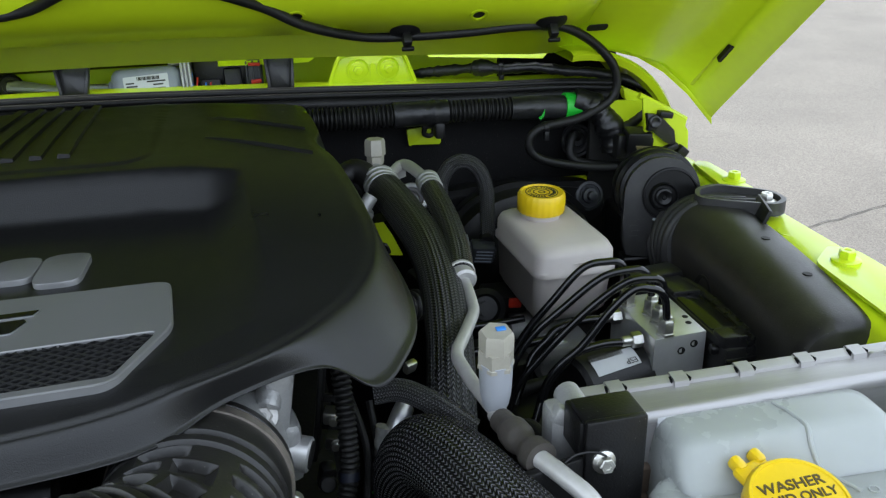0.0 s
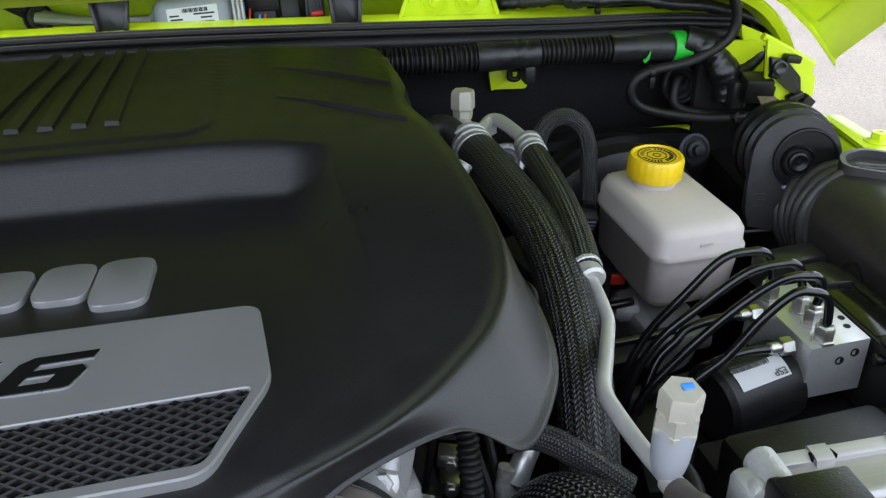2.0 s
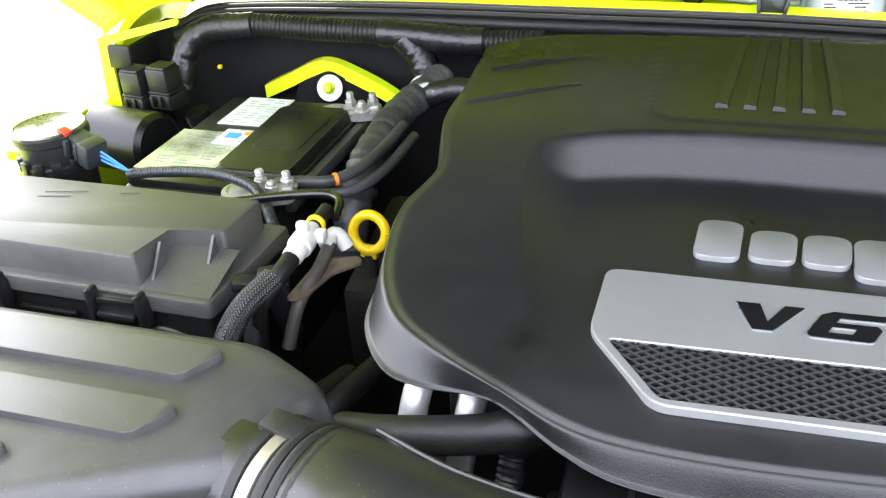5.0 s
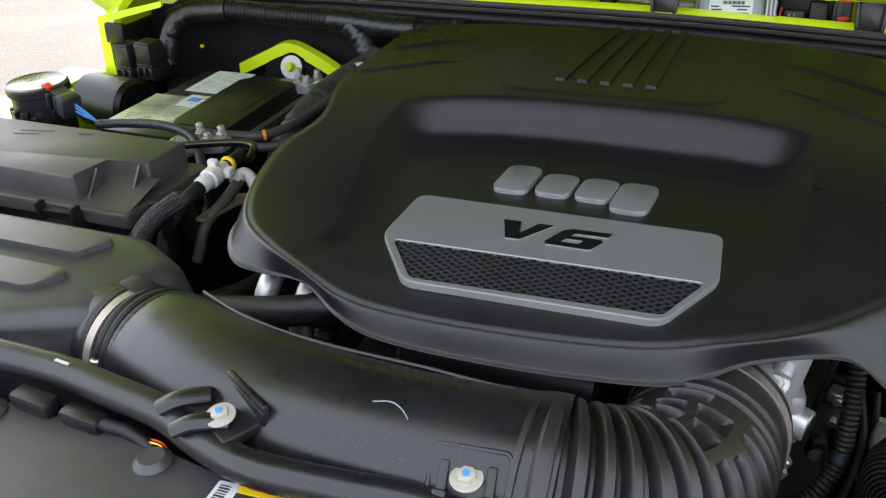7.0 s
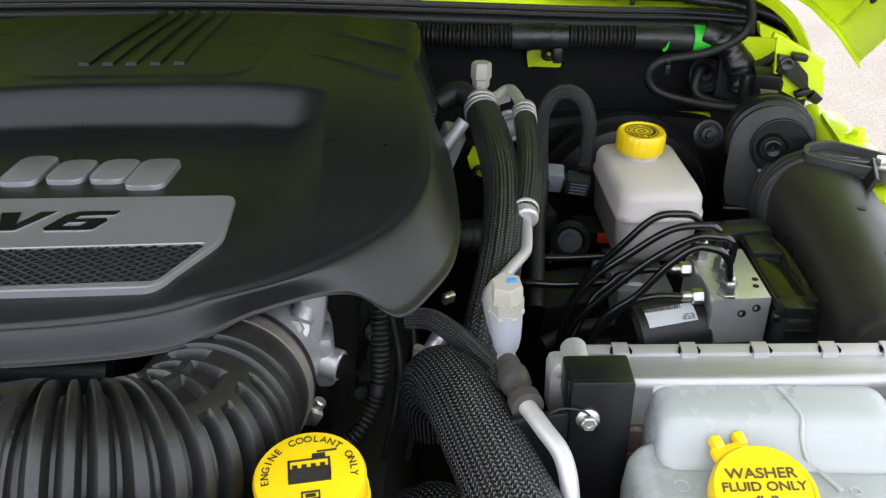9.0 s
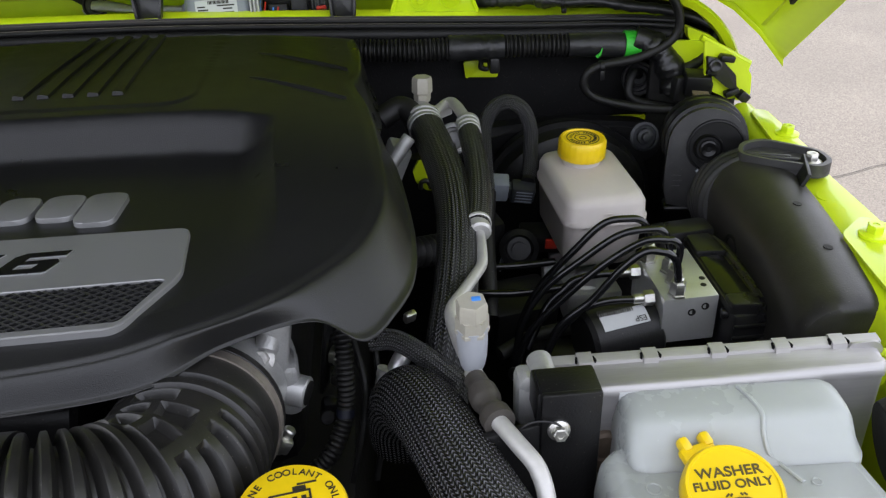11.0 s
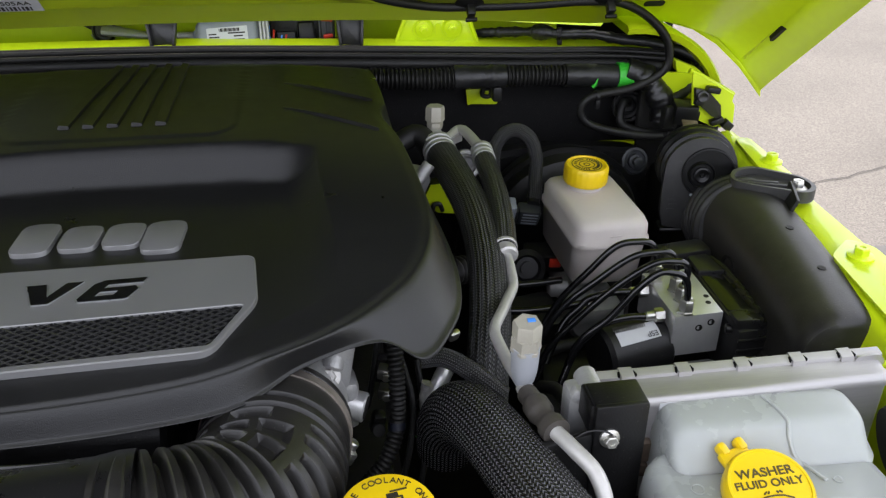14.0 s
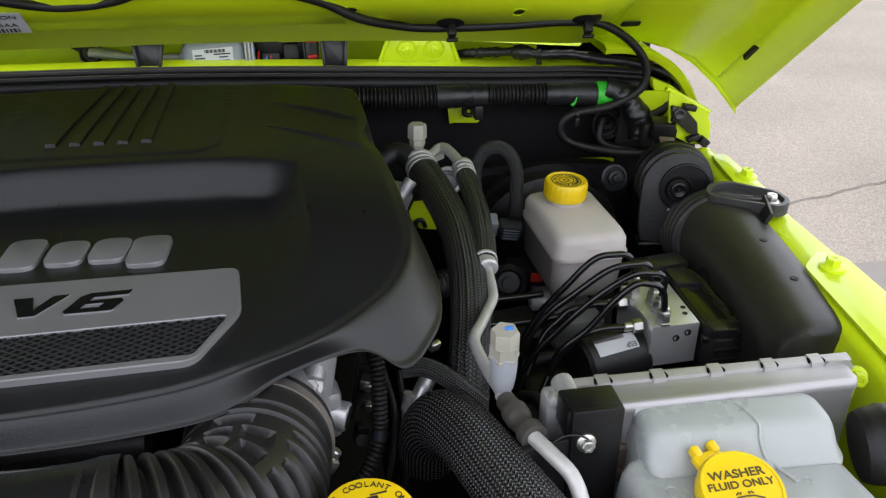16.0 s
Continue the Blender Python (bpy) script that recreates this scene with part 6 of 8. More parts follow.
# sunken dark disc with its bright crescent edge and hub
bm = B()
DO = HM @ Vector((0.008, 0.000, 0))
lathe(bm, HC + HA_ * 0.0112 + DO, HA_, [(0.0305, 0), (0.0300, 0.0022), (0.0285, 0.0024), (0.0275, 0.0010), (0.0, 0.0010)], 44)
disc = part("disc", bm, HORN, trumpet)
bm = B()
lathe(bm, HC + HA_ * 0.0112 + HM @ Vector((0.000, -0.001, 0)), HA_, [(0.0160, 0), (0.0155, 0.004), (0.0145, 0.0055), (0.0125, 0.0035), (0.010, 0.0035), (0.0095, 0.007), (0.0075, 0.0078), (0.003, 0.0060), (0.002, 0.0075), (0.0, 0.0075)], 36)
part("hub", bm, HORN, trumpet)
bm = B()
for a0 in (-70, -48, -95, -25):
    p = HC + HA_ * 0.0120 + DO + HM @ Vector((0.0225 * math.cos(radians(a0)), 0.0225 * math.sin(radians(a0)), 0))
    lathe(bm, p, HA_, [(0.0030, 0), (0.0030, 0.0010), (0.0020, 0.0012), (0.0018, 0.0002), (0.0, 0.0002)], 12)
part("rivet", bm, HORN, trumpet)
bm = B()
arc = [HC + HA_ * 0.0115 + DO + HM @ Vector((0.0310 * math.cos(radians(a)), 0.0310 * math.sin(radians(a)), 0)) for a in range(-125, -19, 8)]
tube(bm, arc, 0.0026, 8, 0.003)
part("mouth_lip", bm, GREYCON, trumpet, "scuffed grey mouth lip")
bm = B()
for k in range(3):
    box(bm, HC + HA_ * 0.0102 + HM @ Vector((-0.030 + 0.002 * (k % 2), -0.034 - 0.006 * k, 0)), (0.009, 0.0018, 0.0006), HM)
part("moulded_marks", bm, HORNFACE, trumpet)
bm = B()
box(bm, HC + HM @ Vector((-0.010, -0.073, -0.010)), (0.060, 0.006, 0.03), HM @ rot(0, 0, 4), 0.003)
box(bm, HC + Vector((0.03, 0.06, -0.02)), (0.02, 0.08, 0.03), rot(0, 0, 20), 0.004)
part("bracket", bm, HORN, horn)

# ---- air duct along the fender ----
snork = thing("fender_duct", (0.63, 0.1, -0.3), "black plastic air duct with ribbed collar along the fender", "air duct")
bm = B()
rows = []
for y, k in ((0.225, 1.0), (0.19, 1.0), (0.15, 1.0), (0.11, 1.0), (0.07, 1.0), (0.03, 1.0), (-0.002, 1.0), (-0.016, 0.985), (-0.024, 0.95), (-0.029, 0.88), (-0.031, 0.76)):
    s = (0.212 - y) / 0.24
    cx, hw, zc, ht = 0.639 - 0.004 * s - 0.022 * s * s, 0.0445 - 0.0055 * s, -0.124 - 0.002 * s, 0.046 - 0.006 * s
    row = [(cx - hw * k, -0.230)]
    for i in range(25):
        a = math.pi - math.pi * i / 24
        e = 0.95 if math.cos(a) < 0 else 0.66
        c, w = math.cos(a), math.sin(a)
        row.append((cx + hw * k * math.copysign(abs(c) ** e, c), zc + ht * k * abs(w) ** e))
    row.append((cx + hw * k, -0.230))
    rows.append([bm.verts.new((x, y, z)) for x, z in row])
for a, b in zip(rows, rows[1:]):
    for k in range(len(a) - 1):
        bm.faces.new((a[k], a[k + 1], b[k + 1], b[k]))
bm.faces.new(rows[-1])
part("duct_body", bm, DUCTDUST, snork)
bm = B()
tube(bm, [(0.648, 0.272, -0.146), (0.644, 0.240, -0.133), (0.638, 0.208, -0.126)], 0.0515, 44, 0.0013, lambda d, t: 1.05 - 0.10 * (0.5 + 0.5 * math.cos(2 * math.pi * d / 0.0135)) ** 2)
part("ribbed_collar", bm, HORNFACE, snork)
bm = B()
TABO = rounded([(0.620, 0.222), (0.632, 0.248), (0.660, 0.256), (0.706, 0.218), (0.706, 0.190), (0.688, 0.178), (0.664, 0.192), (0.640, 0.205)], 0.012)
slab(bm, TABO, -0.085, -0.0785, bevel=0.001)
rim_in = [(0.664 + (x - 0.664) * 0.90, 0.216 + (y - 0.216) * 0.86) for x, y in TABO]
lo = [bm.verts.new((x, y, -0.080)) for x, y in TABO]
hi = [bm.verts.new((x, y, -0.0712)) for x, y in TABO]
hj = [bm.verts.new((x, y, -0.0712)) for x, y in rim_in]
lj = [bm.verts.new((x, y, -0.080)) for x, y in rim_in]
for i in range(len(TABO)):
    j = (i + 1) % len(TABO)
    for p, q in ((lo, hi), (hi, hj), (hj, lj)):
        bm.faces.new((p[i], p[j], q[j], q[i]))
tab = part("mounting_tab", bm, AIRBOX, snork)
bm = B()
for k in range(2):
    box(bm, (0.652 + 0.008 * k, 0.222 - 0.010 * k, -0.0765), (0.044, 0.003, 0.006), rot(0, 0, -20), 0.001)
part("tab_rib", bm, AIRBOX, tab)
bm = B()
box(bm, (0.668, 0.185, -0.088), (0.004, 0.05, 0.04), rot(0, 20, -20), 0.001)
part("gusset", bm, BLACK, snork)
bm = B()
hexbolt(bm, (0.689, 0.203, -0.0785), (0, 0, 1), 0.0066, 0.011, 1.65)
part("bolt", bm, STEEL, tab)
for x, y, z in ((0.640, 0.125, -0.0820), (0.633, 0.050, -0.0846)):
    bm = B()
    lathe(bm, (x, y, z), (0.1, 0, 1), [(0.0042, 0), (0.0042, 0.0015)], 14)
    part("drain_hole", bm, DARK, snork)
bm = B()
lathe(bm, (0.5945, 0.145, -0.138), (-1, 0, 0.05), [(0.015, 0), (0.015, 0.003), (0.012, 0.003), (0.011, 0.001)], 22)
part("side_hole", bm, DARK, snork)

# ---- engine computer, its bracket, washer tank ----
ecu = thing("engine_computer", (0.47, -0.12, -0.2), "ribbed aluminium engine computer in black bracket", "computer module")
ET = rot(0, 0, 0.5)
EX0, EX1 = 0.352, 0.5835


def run_profile(bm, prof, x0, x1, ends=0.0):
    """A section in (y, z) drawn out along x; ends: how far its front corners are drawn in."""
    rows = []
    e = min(0.0065, (x1 - x0) * 0.3)
    for x, k in ((x0, 1.0), (x0 + e * 0.46, 0.35), (x0 + e, 0.0), (x1 - e, 0.0), (x1 - e * 0.46, 0.35), (x1, 1.0)):
        rows.append([bm.verts.new((x, y + ends * k * (1 if y < -0.118 else 0), z - ends * 0.3 * k)) for y, z in prof])
    for a, b in zip(rows, rows[1:]):
        for i in range(len(prof)):
            j = (i + 1) % len(prof)
            bm.faces.new((a[i], a[j], b[j], b[i]))
    bm.faces.new(rows[0][::-1])
    bm.faces.new(rows[-1])


bm = B()
prof = [(-0.104, -0.160), (-0.104, -0.0630), (-0.1105, -0.0630), (-0.1130, -0.0636), (-0.1250, -0.0650), (-0.1262, -0.0646), (-0.1285, -0.0643), (-0.1308, -0.0650), (-0.1325, -0.0668), (-0.1332, -0.0700), (-0.1328, -0.0725), (-0.1310, -0.0740), (-0.1310, -0.160)]
run_profile(bm, prof, EX0, EX1, 0.006)
case = part("case", bm, SHEET, ecu, sharp=35)
bm = B()
run_profile(bm, [(-0.1015, -0.0655), (-0.1015, -0.0602), (-0.1022, -0.0594), (-0.1082, -0.0600), (-0.1098, -0.0608), (-0.1104, -0.0634)], EX0 - 0.001, EX1 + 0.003)
part("edge_flange", bm, SHEET, case)
for x in (0.3853, 0.429, 0.4747, 0.5185, 0.5575):
    w = 0.0100
    for s in (-1, 1):
        bm = B()
        box(bm, (x + s * (w / 2 + 0.0010), -0.1075, -0.0603), (0.0016, 0.0050, 0.0030), rot(0, 0, 12 * s), 0.0005)
        part("tab_slot", bm, PITCH, case)
    bm = B()
    run_profile(bm, [(-0.1008, -0.0640), (-0.1006, -0.0592), (-0.1015, -0.0582), (-0.1082, -0.0586), (-0.1112, -0.0598), (-0.1120, -0.0636), (-0.1112, -0.0638), (-0.1096, -0.0604), (-0.1012, -0.0600)], x - w / 2, x + w / 2)
    part("fold_tab", bm, SHEET, case)
bm = B()
slab(bm, rounded([(-0.018, -0.040), (0.006, -0.040), (0.006, 0.004), (0.000, 0.009), (-0.018, 0.008)], 0.003), -0.0012, 0.0012, rot(90, 0, 0), (0.582, -0.1110, -0.068))
part("end_flange", bm, SHEET, case)
bm = B()
cyl(bm, (0.356, -0.098, -0.0635), (0.356, -0.124, -0.0635), 0.0085, seg=20, edge=0.002)
box(bm, (0.349, -0.112, -0.082), (0.022, 0.02, 0.04), ET, 0.005)
box(bm, (0.346, -0.118, -0.066), (0.012, 0.010, 0.012), rot(0, 30, 0), 0.003)
part("end_lug", bm, ALU, ecu)
bm = B()
box(bm, (0.3670, -0.1500, -0.115), (0.038, 0.005, 0.130), ET, 0.002)
box(bm, (0.3670, -0.138, -0.0525), (0.038, 0.028, 0.004), ET, 0.0018)
box(bm, (0.3842, -0.139, -0.110), (0.004, 0.026, 0.118), ET, 0.0015)
box(bm, (0.350, -0.134, -0.066), (0.008, 0.026, 0.026), ET, 0.002)
brk = part("bracket", bm, BLACK, ecu, "black folded steel bracket")
bm = B()
box(bm, (0.335, -0.150, -0.120), (0.055, 0.006, 0.09), rot(0, 0, 12), 0.002)
part("bracket_leg", bm, BLACK, brk)
bm = B()
tube(bm, [(0.330, -0.1545, -0.077), (0.342, -0.155, -0.068), (0.357, -0.1555, -0.070), (0.366, -0.156, -0.082)], 0.0008, 6, 0.003)
part("stamped_edge", bm, BLACK, brk)
bm = B()
hexbolt(bm, (0.3590, -0.1530, -0.0770), (0, -1, 0.12), 0.0050, 0.0075, 1.45)
part("bolt", bm, STEEL, brk)
bm = B()
box(bm, (0.4085, -0.1328, -0.0790), (0.0125, 0.0012, 0.021), ET)
lab = part("label", bm, PAPER, ecu, "small white paper tag")
bm = B()
box(bm, (0.4065, -0.1338, -0.0745), (0.003, 0.001, 0.007))
part("print", bm, PRINT, lab)
bm = B()
cyl(bm, (0.395, -0.128, -0.112), (0.395, -0.136, -0.112), 0.011, seg=20, edge=0.002)
box(bm, (0.393, -0.132, -0.128), (0.036, 0.012, 0.012), rot(0, 12, 0), 0.003)
part("lower_clamp", bm, RUST, ecu)
bm = B()
hexbolt(bm, (0.5925, -0.112, -0.0760), (-0.3, -1, 0.3), 0.0062, 0.012, 1.4)
box(bm, (0.598, -0.100, -0.092), (0.012, 0.008, 0.030), ET, 0.003)
part("green_bolt_mount", bm, GREEN_IN, ecu)
bm = B()
tube(bm, [(0.566, -0.166, -0.098), (0.600, -0.174, -0.092), (0.66, -0.184, -0.088)], 0.030, 24, 0.003, lambda d, t: 0.86 + 0.14 * ease(0.0, 0.012, d) + 0.03 * math.sin(d * 420))
tagged(part("rubber_boot", bm, RUBBER), "black rubber boot beside the washer tank", "rubber boot")

wash = thing("washer_tank", (0.46, -0.2, -0.25), "milky white washer fluid tank with yellow cap", "washer tank")
bm = B()


def tank_loop(z, grow, front):
    pts = [(0.408 - grow, -0.128), (0.475, -0.128 - grow * 0.2), (0.542 + grow, -0.128), (0.546 + grow, -0.19), (0.562 + grow, front), (0.47, front - grow), (0.380 - grow, front), (0.380 - grow, -0.160), (0.406 - grow, -0.155)]
    return [Vector((x, y, z)) for x, y in rounded(pts, 0.012, 4)]


loops = [[bm.verts.new(v) for v in tank_loop(z, g, f)] for z, g, f in ((-0.26, -0.004, -0.33), (-0.118, 0, -0.335), (-0.100, -0.002, -0.332), (-0.0935, -0.006, -0.328), (-0.0905, -0.013, -0.322))]
n = len(loops[0])
for a, b in zip(loops, loops[1:]):
    for i in range(n):
        bm.faces.new((a[i], a[(i + 1) % n], b[(i + 1) % n], b[i]))
bm.faces.new(loops[0][::-1])
bm.faces.new(loops[-1])
# the raised rear shoulder and its step
shoulder(bm, [(0.074, 0.034, -0.004, -0.13, 0.012), (0.073, 0.031, -0.003, -0.0905, 0.013), (0.072, 0.026, 0, -0.086, 0.013), (0.071, 0.0215, 0.003, -0.076, 0.013), (0.069, 0.0185, 0.004, -0.0715, 0.012), (0.066, 0.0155, 0.0045, -0.0690, 0.011), (0.060, 0.010, 0.005, -0.0682, 0.009)], 0.472, -0.151, rot(0, 0, -2))
part("tank", bm, TANK, wash, sharp=70)
bm = B()
tube(bm, [(0.478, -0.136, -0.0682), (0.4815, -0.1465, -0.0682), (0.484, -0.160, -0.0688), (0.4835, -0.1660, -0.0715), (0.4825, -0.1700, -0.076), (0.4840, -0.1775, -0.086), (0.489, -0.183, -0.0905), (0.497, -0.20, -0.0905)], 0.0017, 8, 0.003)
part("mould_ridge", bm, TANK, wash)
for x, y, r in ((0.408, -0.195, 0.005), (0.505, -0.200, 0.0032)):
    bm = B()
    lathe(bm, (x, y, -0.0905), (0, 0, 1), [(r, 0), (r, 0.0006), (r * 0.8, 0.0006), (r * 0.7, 0)], 20, caps=False)
    part("mould_ring", bm, TANK, wash)
bm = B()
WA = Vector((-0.05, -0.30, 1)).normalized()
WC = Vector((0.449, -0.208, -0.090))
cyl(bm, WC - WA * 0.04, WC, 0.024, seg=28)
part("neck", bm, TANK, wash)
bm = B()
lathe(bm, WC, WA, [(0.0285, 0), (0.0295, 0.002), (0.0295, 0.010), (0.0275, 0.0135), (0.026, 0.0135), (0.0255, 0.0125), (0.0, 0.0125)], 56)
wcap = part("cap", bm, YELLOW, wash, "yellow flip cap")
bm = B()
box(bm, WC + WA * 0.007 + Vector((-0.010, 0.0275, 0.004)), (0.024, 0.014, 0.006), rot(17, 0, 18), 0.0025)
part("hinge_strap", bm, YELLOW, wcap)
for dx in (-0.007, 0.007):
    bm = B()
    box(bm, WC + WA * 0.007 + Vector((-0.011 + dx, 0.0350 + dx * 0.25, 0.007)), (0.007, 0.010, 0.008), rot(17, 0, 18), 0.0025)
    part("hinge_lug", bm, YELLOW, wcap)
up = Vector((-0.05, 1, 0.30)).normalized()
rt = up.cross(WA).normalized()
WF = Matrix((rt, WA.cross(rt), WA)).transposed()
WPL = at_turn(WC + WA * 0.0128, WF @ rot(0, 0, -3))
lettering("warning", "WASHER", 0.0088, WPL @ Matrix.Translation((0, 0.0105, 0)), CAPPRINT, wcap, 0.0003, 1.1, bold=0.0001)
lettering("warning", "FLUID ONLY", 0.0076, WPL @ Matrix.Translation((0, 0.0025, 0)), CAPPRINT, wcap, 0.0003, 1.08, bold=0.0001)
bm = B()
fan = [(-0.012, -0.009), (-0.006, -0.0065), (0, -0.006), (0.006, -0.0065), (0.012, -0.009), (0.006, -0.020), (-0.006, -0.020), (-0.012, -0.009)]
for (a, b), (c, d) in zip(fan, fan[1:]):
    p, q = WPL @ Vector((a, b, 0)), WPL @ Vector((c, d, 0))
    cyl(bm, p, q, 0.0006, seg=6)
cyl(bm, WPL @ Vector((0, -0.018, 0)), WPL @ Vector((0, -0.010, 0)), 0.0006, seg=6)
for dx in (-0.006, -0.0035, 0.0035, 0.006):
    cyl(bm, WPL @ Vector((dx, -0.0045, 0)), WPL @ Vector((dx * 0.7, -0.003, 0)), 0.0006, seg=6)
part("wiper_symbol", bm, CAPPRINT, wcap)

# ---- coolant bottle ----
cool = thing("coolant_bottle", (0.2, -0.213, -0.25), "coolant bottle neck with bright yellow cap", "coolant bottle")
CC = Vector((0.2005, -0.2165, -0.0745))
CA = Vector((0.02, -0.10, 1)).normalized()
bm = B()
cyl(bm, CC - CA * 0.14, CC - CA * 0.01, 0.045, 0.030, seg=32)
cyl(bm, CC - CA * 0.012, CC, 0.026, seg=32)
part("bottle", bm, RESERVOIR, cool)
bm = B()
lathe(bm, CC - CA * 0.012, CA, [(0.0305, 0), (0.0315, 0.002), (0.0315, 0.012), (0.0285, 0.013), (0.0303, 0.015), (0.0303, 0.0275), (0.0292, 0.0295), (0.0280, 0.030), (0.0, 0.030)], 64, wave=lambda a, k: 1 + 0.008 * math.sin(20 * a) if k < 3 else 1)
ccap = part("cap", bm, YELLOW, cool, "bright yellow coolant cap")
cu_ = Vector((0.0, 1, 0.10)).normalized()
cr_ = cu_.cross(CA).normalized()
CF = Matrix((cr_, CA.cross(cr_), CA)).transposed()
CPL = at_turn(CC + CA * 0.0182, CF @ rot(0, 0, 10))
words = "ENGINE COOLANT ONLY"
for i, ch in enumerate(words):
    if ch == " ":
        continue
    a = 188 - (196 * i / (len(words) - 1))
    lettering("letter", ch, 0.0060, CPL @ Matrix.Translation((0.0236 * math.cos(radians(a)), 0.0236 * math.sin(radians(a)), 0)) @ rot(0, 0, a - 90).to_4x4(), PRINT, ccap, 0.0003)
bm = B()
def mark(x, y, w, h):
    box(bm, CPL @ Vector((x * 0.9, y * 0.9, 0)), (w * 0.9, h * 0.9, 0.0006), (CPL.to_3x3()))
mark(0, -0.001, 0.025, 0.011)
mark(0, 0.0105, 0.025, 0.0012)
mark(-0.012, 0.004, 0.0014, 0.014)
mark(0.012, 0.004, 0.0014, 0.014)
mark(0.006, 0.013, 0.008, 0.003)
mark(0.011, 0.016, 0.012, 0.0012)
for k in range(4):
    mark(-0.0085 + 0.0055 * k, 0.0055, 0.003, 0.003)
mark(0, -0.0135, 0.010, 0.0010)
mark(0, -0.0185, 0.010, 0.0010)
mark(-0.005, -0.016, 0.0010, 0.006)
mark(0.005, -0.016, 0.0010, 0.006)
mark(0, -0.016, 0.006, 0.0022)
part("level_symbol", bm, PRINT, ccap)
bm = B()
for k in range(9):
    a = radians(250 + 5.5 * k)
    c = CC - CA * 0.005 + CF @ Vector((0.0314 * math.cos(a), 0.0314 * math.sin(a), 0))
    box(bm, c, (0.0014, 0.0016, 0.010), CF @ rot(0, 0, math.degrees(a)) @ rot(25, 0, 0))
part("rim_hatching", bm, PRINT, ccap)


# ---- seal, wiper gear and looms at the cowl ----
seal = thing("cowl_seal", (0, 0.505, -0.01), "black rubber weather seal along the cowl edge", "weather seal")
bm = B()
SEAL = [(-0.77, 0.505, -0.030), (-0.70, 0.505, -0.006), (-0.50, 0.505, 0.002), (-0.25, 0.505, 0.002), (0.0, 0.505, 0.000), (0.25, 0.505, -0.009), (0.45, 0.502, -0.017), (0.57, 0.492, -0.018), (0.645, 0.474, -0.020)]
tube(bm, [(x, y, z - 0.004) for x, y, z in SEAL], 0.0088, 14, 0.01)
part("bulb", bm, RUBBER, seal)
for dy, dz, r in ((-0.010, -0.014, 0.0050), (-0.0035, 0.0075, 0.0036), (0.006, 0.0115, 0.0034), (0.014, 0.0125, 0.0028)):
    bm = B()
    tube(bm, [(x, y + dy, z + dz) for x, y, z in SEAL], r, 10, 0.01)
    part("ridge", bm, RUBBER, seal)

bm = B()
rows = [[bm.verts.new((x, y + dy, z + dz)) for dy, dz in ((0.013, -0.012), (0.013, 0.004), (0.020, 0.008), (0.066, 0.010), (0.070, -0.020))] for x, y, z in SEAL]
for a, b in zip(rows, rows[1:]):
    for k in range(4):
        bm.faces.new((a[k], a[k + 1], b[k + 1], b[k]))
part("cowl_ledge", bm, GREEN, body)

wiper = thing("wiper_motor", (0.08, 0.61, -0.035), "grey wiper motor with printed label and linkage", "wiper motor")
MT = rot(-14, -1.5, 0)
MC = Vector((0.063, 0.592, 0.006))
bm = B()
box(bm, MC, (0.084, 0.044, 0.043), MT, 0.012, 4)
box(bm, (0.016, 0.590, -0.006), (0.016, 0.020, 0.016), MT, 0.004)
box(bm, (0.022, 0.598, -0.002), (0.012, 0.030, 0.030), MT, 0.005)
part("motor_body", bm, GREYCON, wiper)
bm = B()
for k in range(3):
    box(bm, MC + Vector((0.0435 + 0.0045 * k, 0.0, 0.0025 + 0.001 * k)), (0.0032, 0.050 - 0.002 * k, 0.051 - 0.003 * k), MT, 0.0014)
box(bm, MC + Vector((0.047, 0.002, 0.002)), (0.012, 0.044, 0.045), MT, 0.004)
box(bm, MC + Vector((0.036, 0.010, 0.026)), (0.020, 0.022, 0.012), MT, 0.004)
part("end_cap", bm, ALU, wiper)
ML = MT @ rot(90, 0, 0)
LP = MC + MT @ Vector((0.000, -0.0222, 0.001))
bm = B()
slab(bm, rounded([(-0.0265, -0.0100), (0.0265, -0.0090), (0.0265, 0.0110), (-0.0265, 0.0095)], 0.0012), 0, 0.0004, ML, LP)
lab = part("label", bm, PAPER, wiper)
bm = B()
for k in range(15):
    box(bm, LP + ML @ Vector((-0.010 + 0.0018 * k, 0.0066, 0.0006)), (0.0008 + 0.0005 * (k % 3), 0.0042, 0.0003), ML)
for u, v, w in ((-0.019, 0.0016, 0.010), (0.012, 0.0024, 0.022), (-0.017, -0.0022, 0.013), (0.014, -0.0016, 0.012), (0.0, -0.0062, 0.044)):
    box(bm, LP + ML @ Vector((u, v, 0.0006)), (w, 0.0018, 0.0003), ML)
part("print", bm, PRINT, lab)
bm = B()
box(bm, (0.158, 0.620, 0.006), (0.078, 0.046, 0.052), rot(0, 0, -4), 0.006)
box(bm, (0.138, 0.594, -0.004), (0.026, 0.014, 0.024), rot(-10, 0, 0), 0.003)
box(bm, (0.166, 0.592, 0.004), (0.022, 0.016, 0.034), rot(-10, 0, 6), 0.003)
lathe(bm, (0.150, 0.596, -0.016), (0, -1, 0.3), [(0.0065, 0), (0.0065, 0.006), (0.004, 0.008), (0, 0.008)], 14)
part("gear_housing", bm, BLACK, wiper)
bm = B()
box(bm, (0.194, 0.594, 0.014), (0.020, 0.024, 0.040), rot(-8, 0, 0), 0.003)
for k in range(3):
    box(bm, (0.184 + 0.008 * k, 0.581, 0.014), (0.0025, 0.004, 0.032), rot(-8, 0, 0), 0.0008)
plug = part("plug", bm, PLUGGREY, wiper)
bm = B()
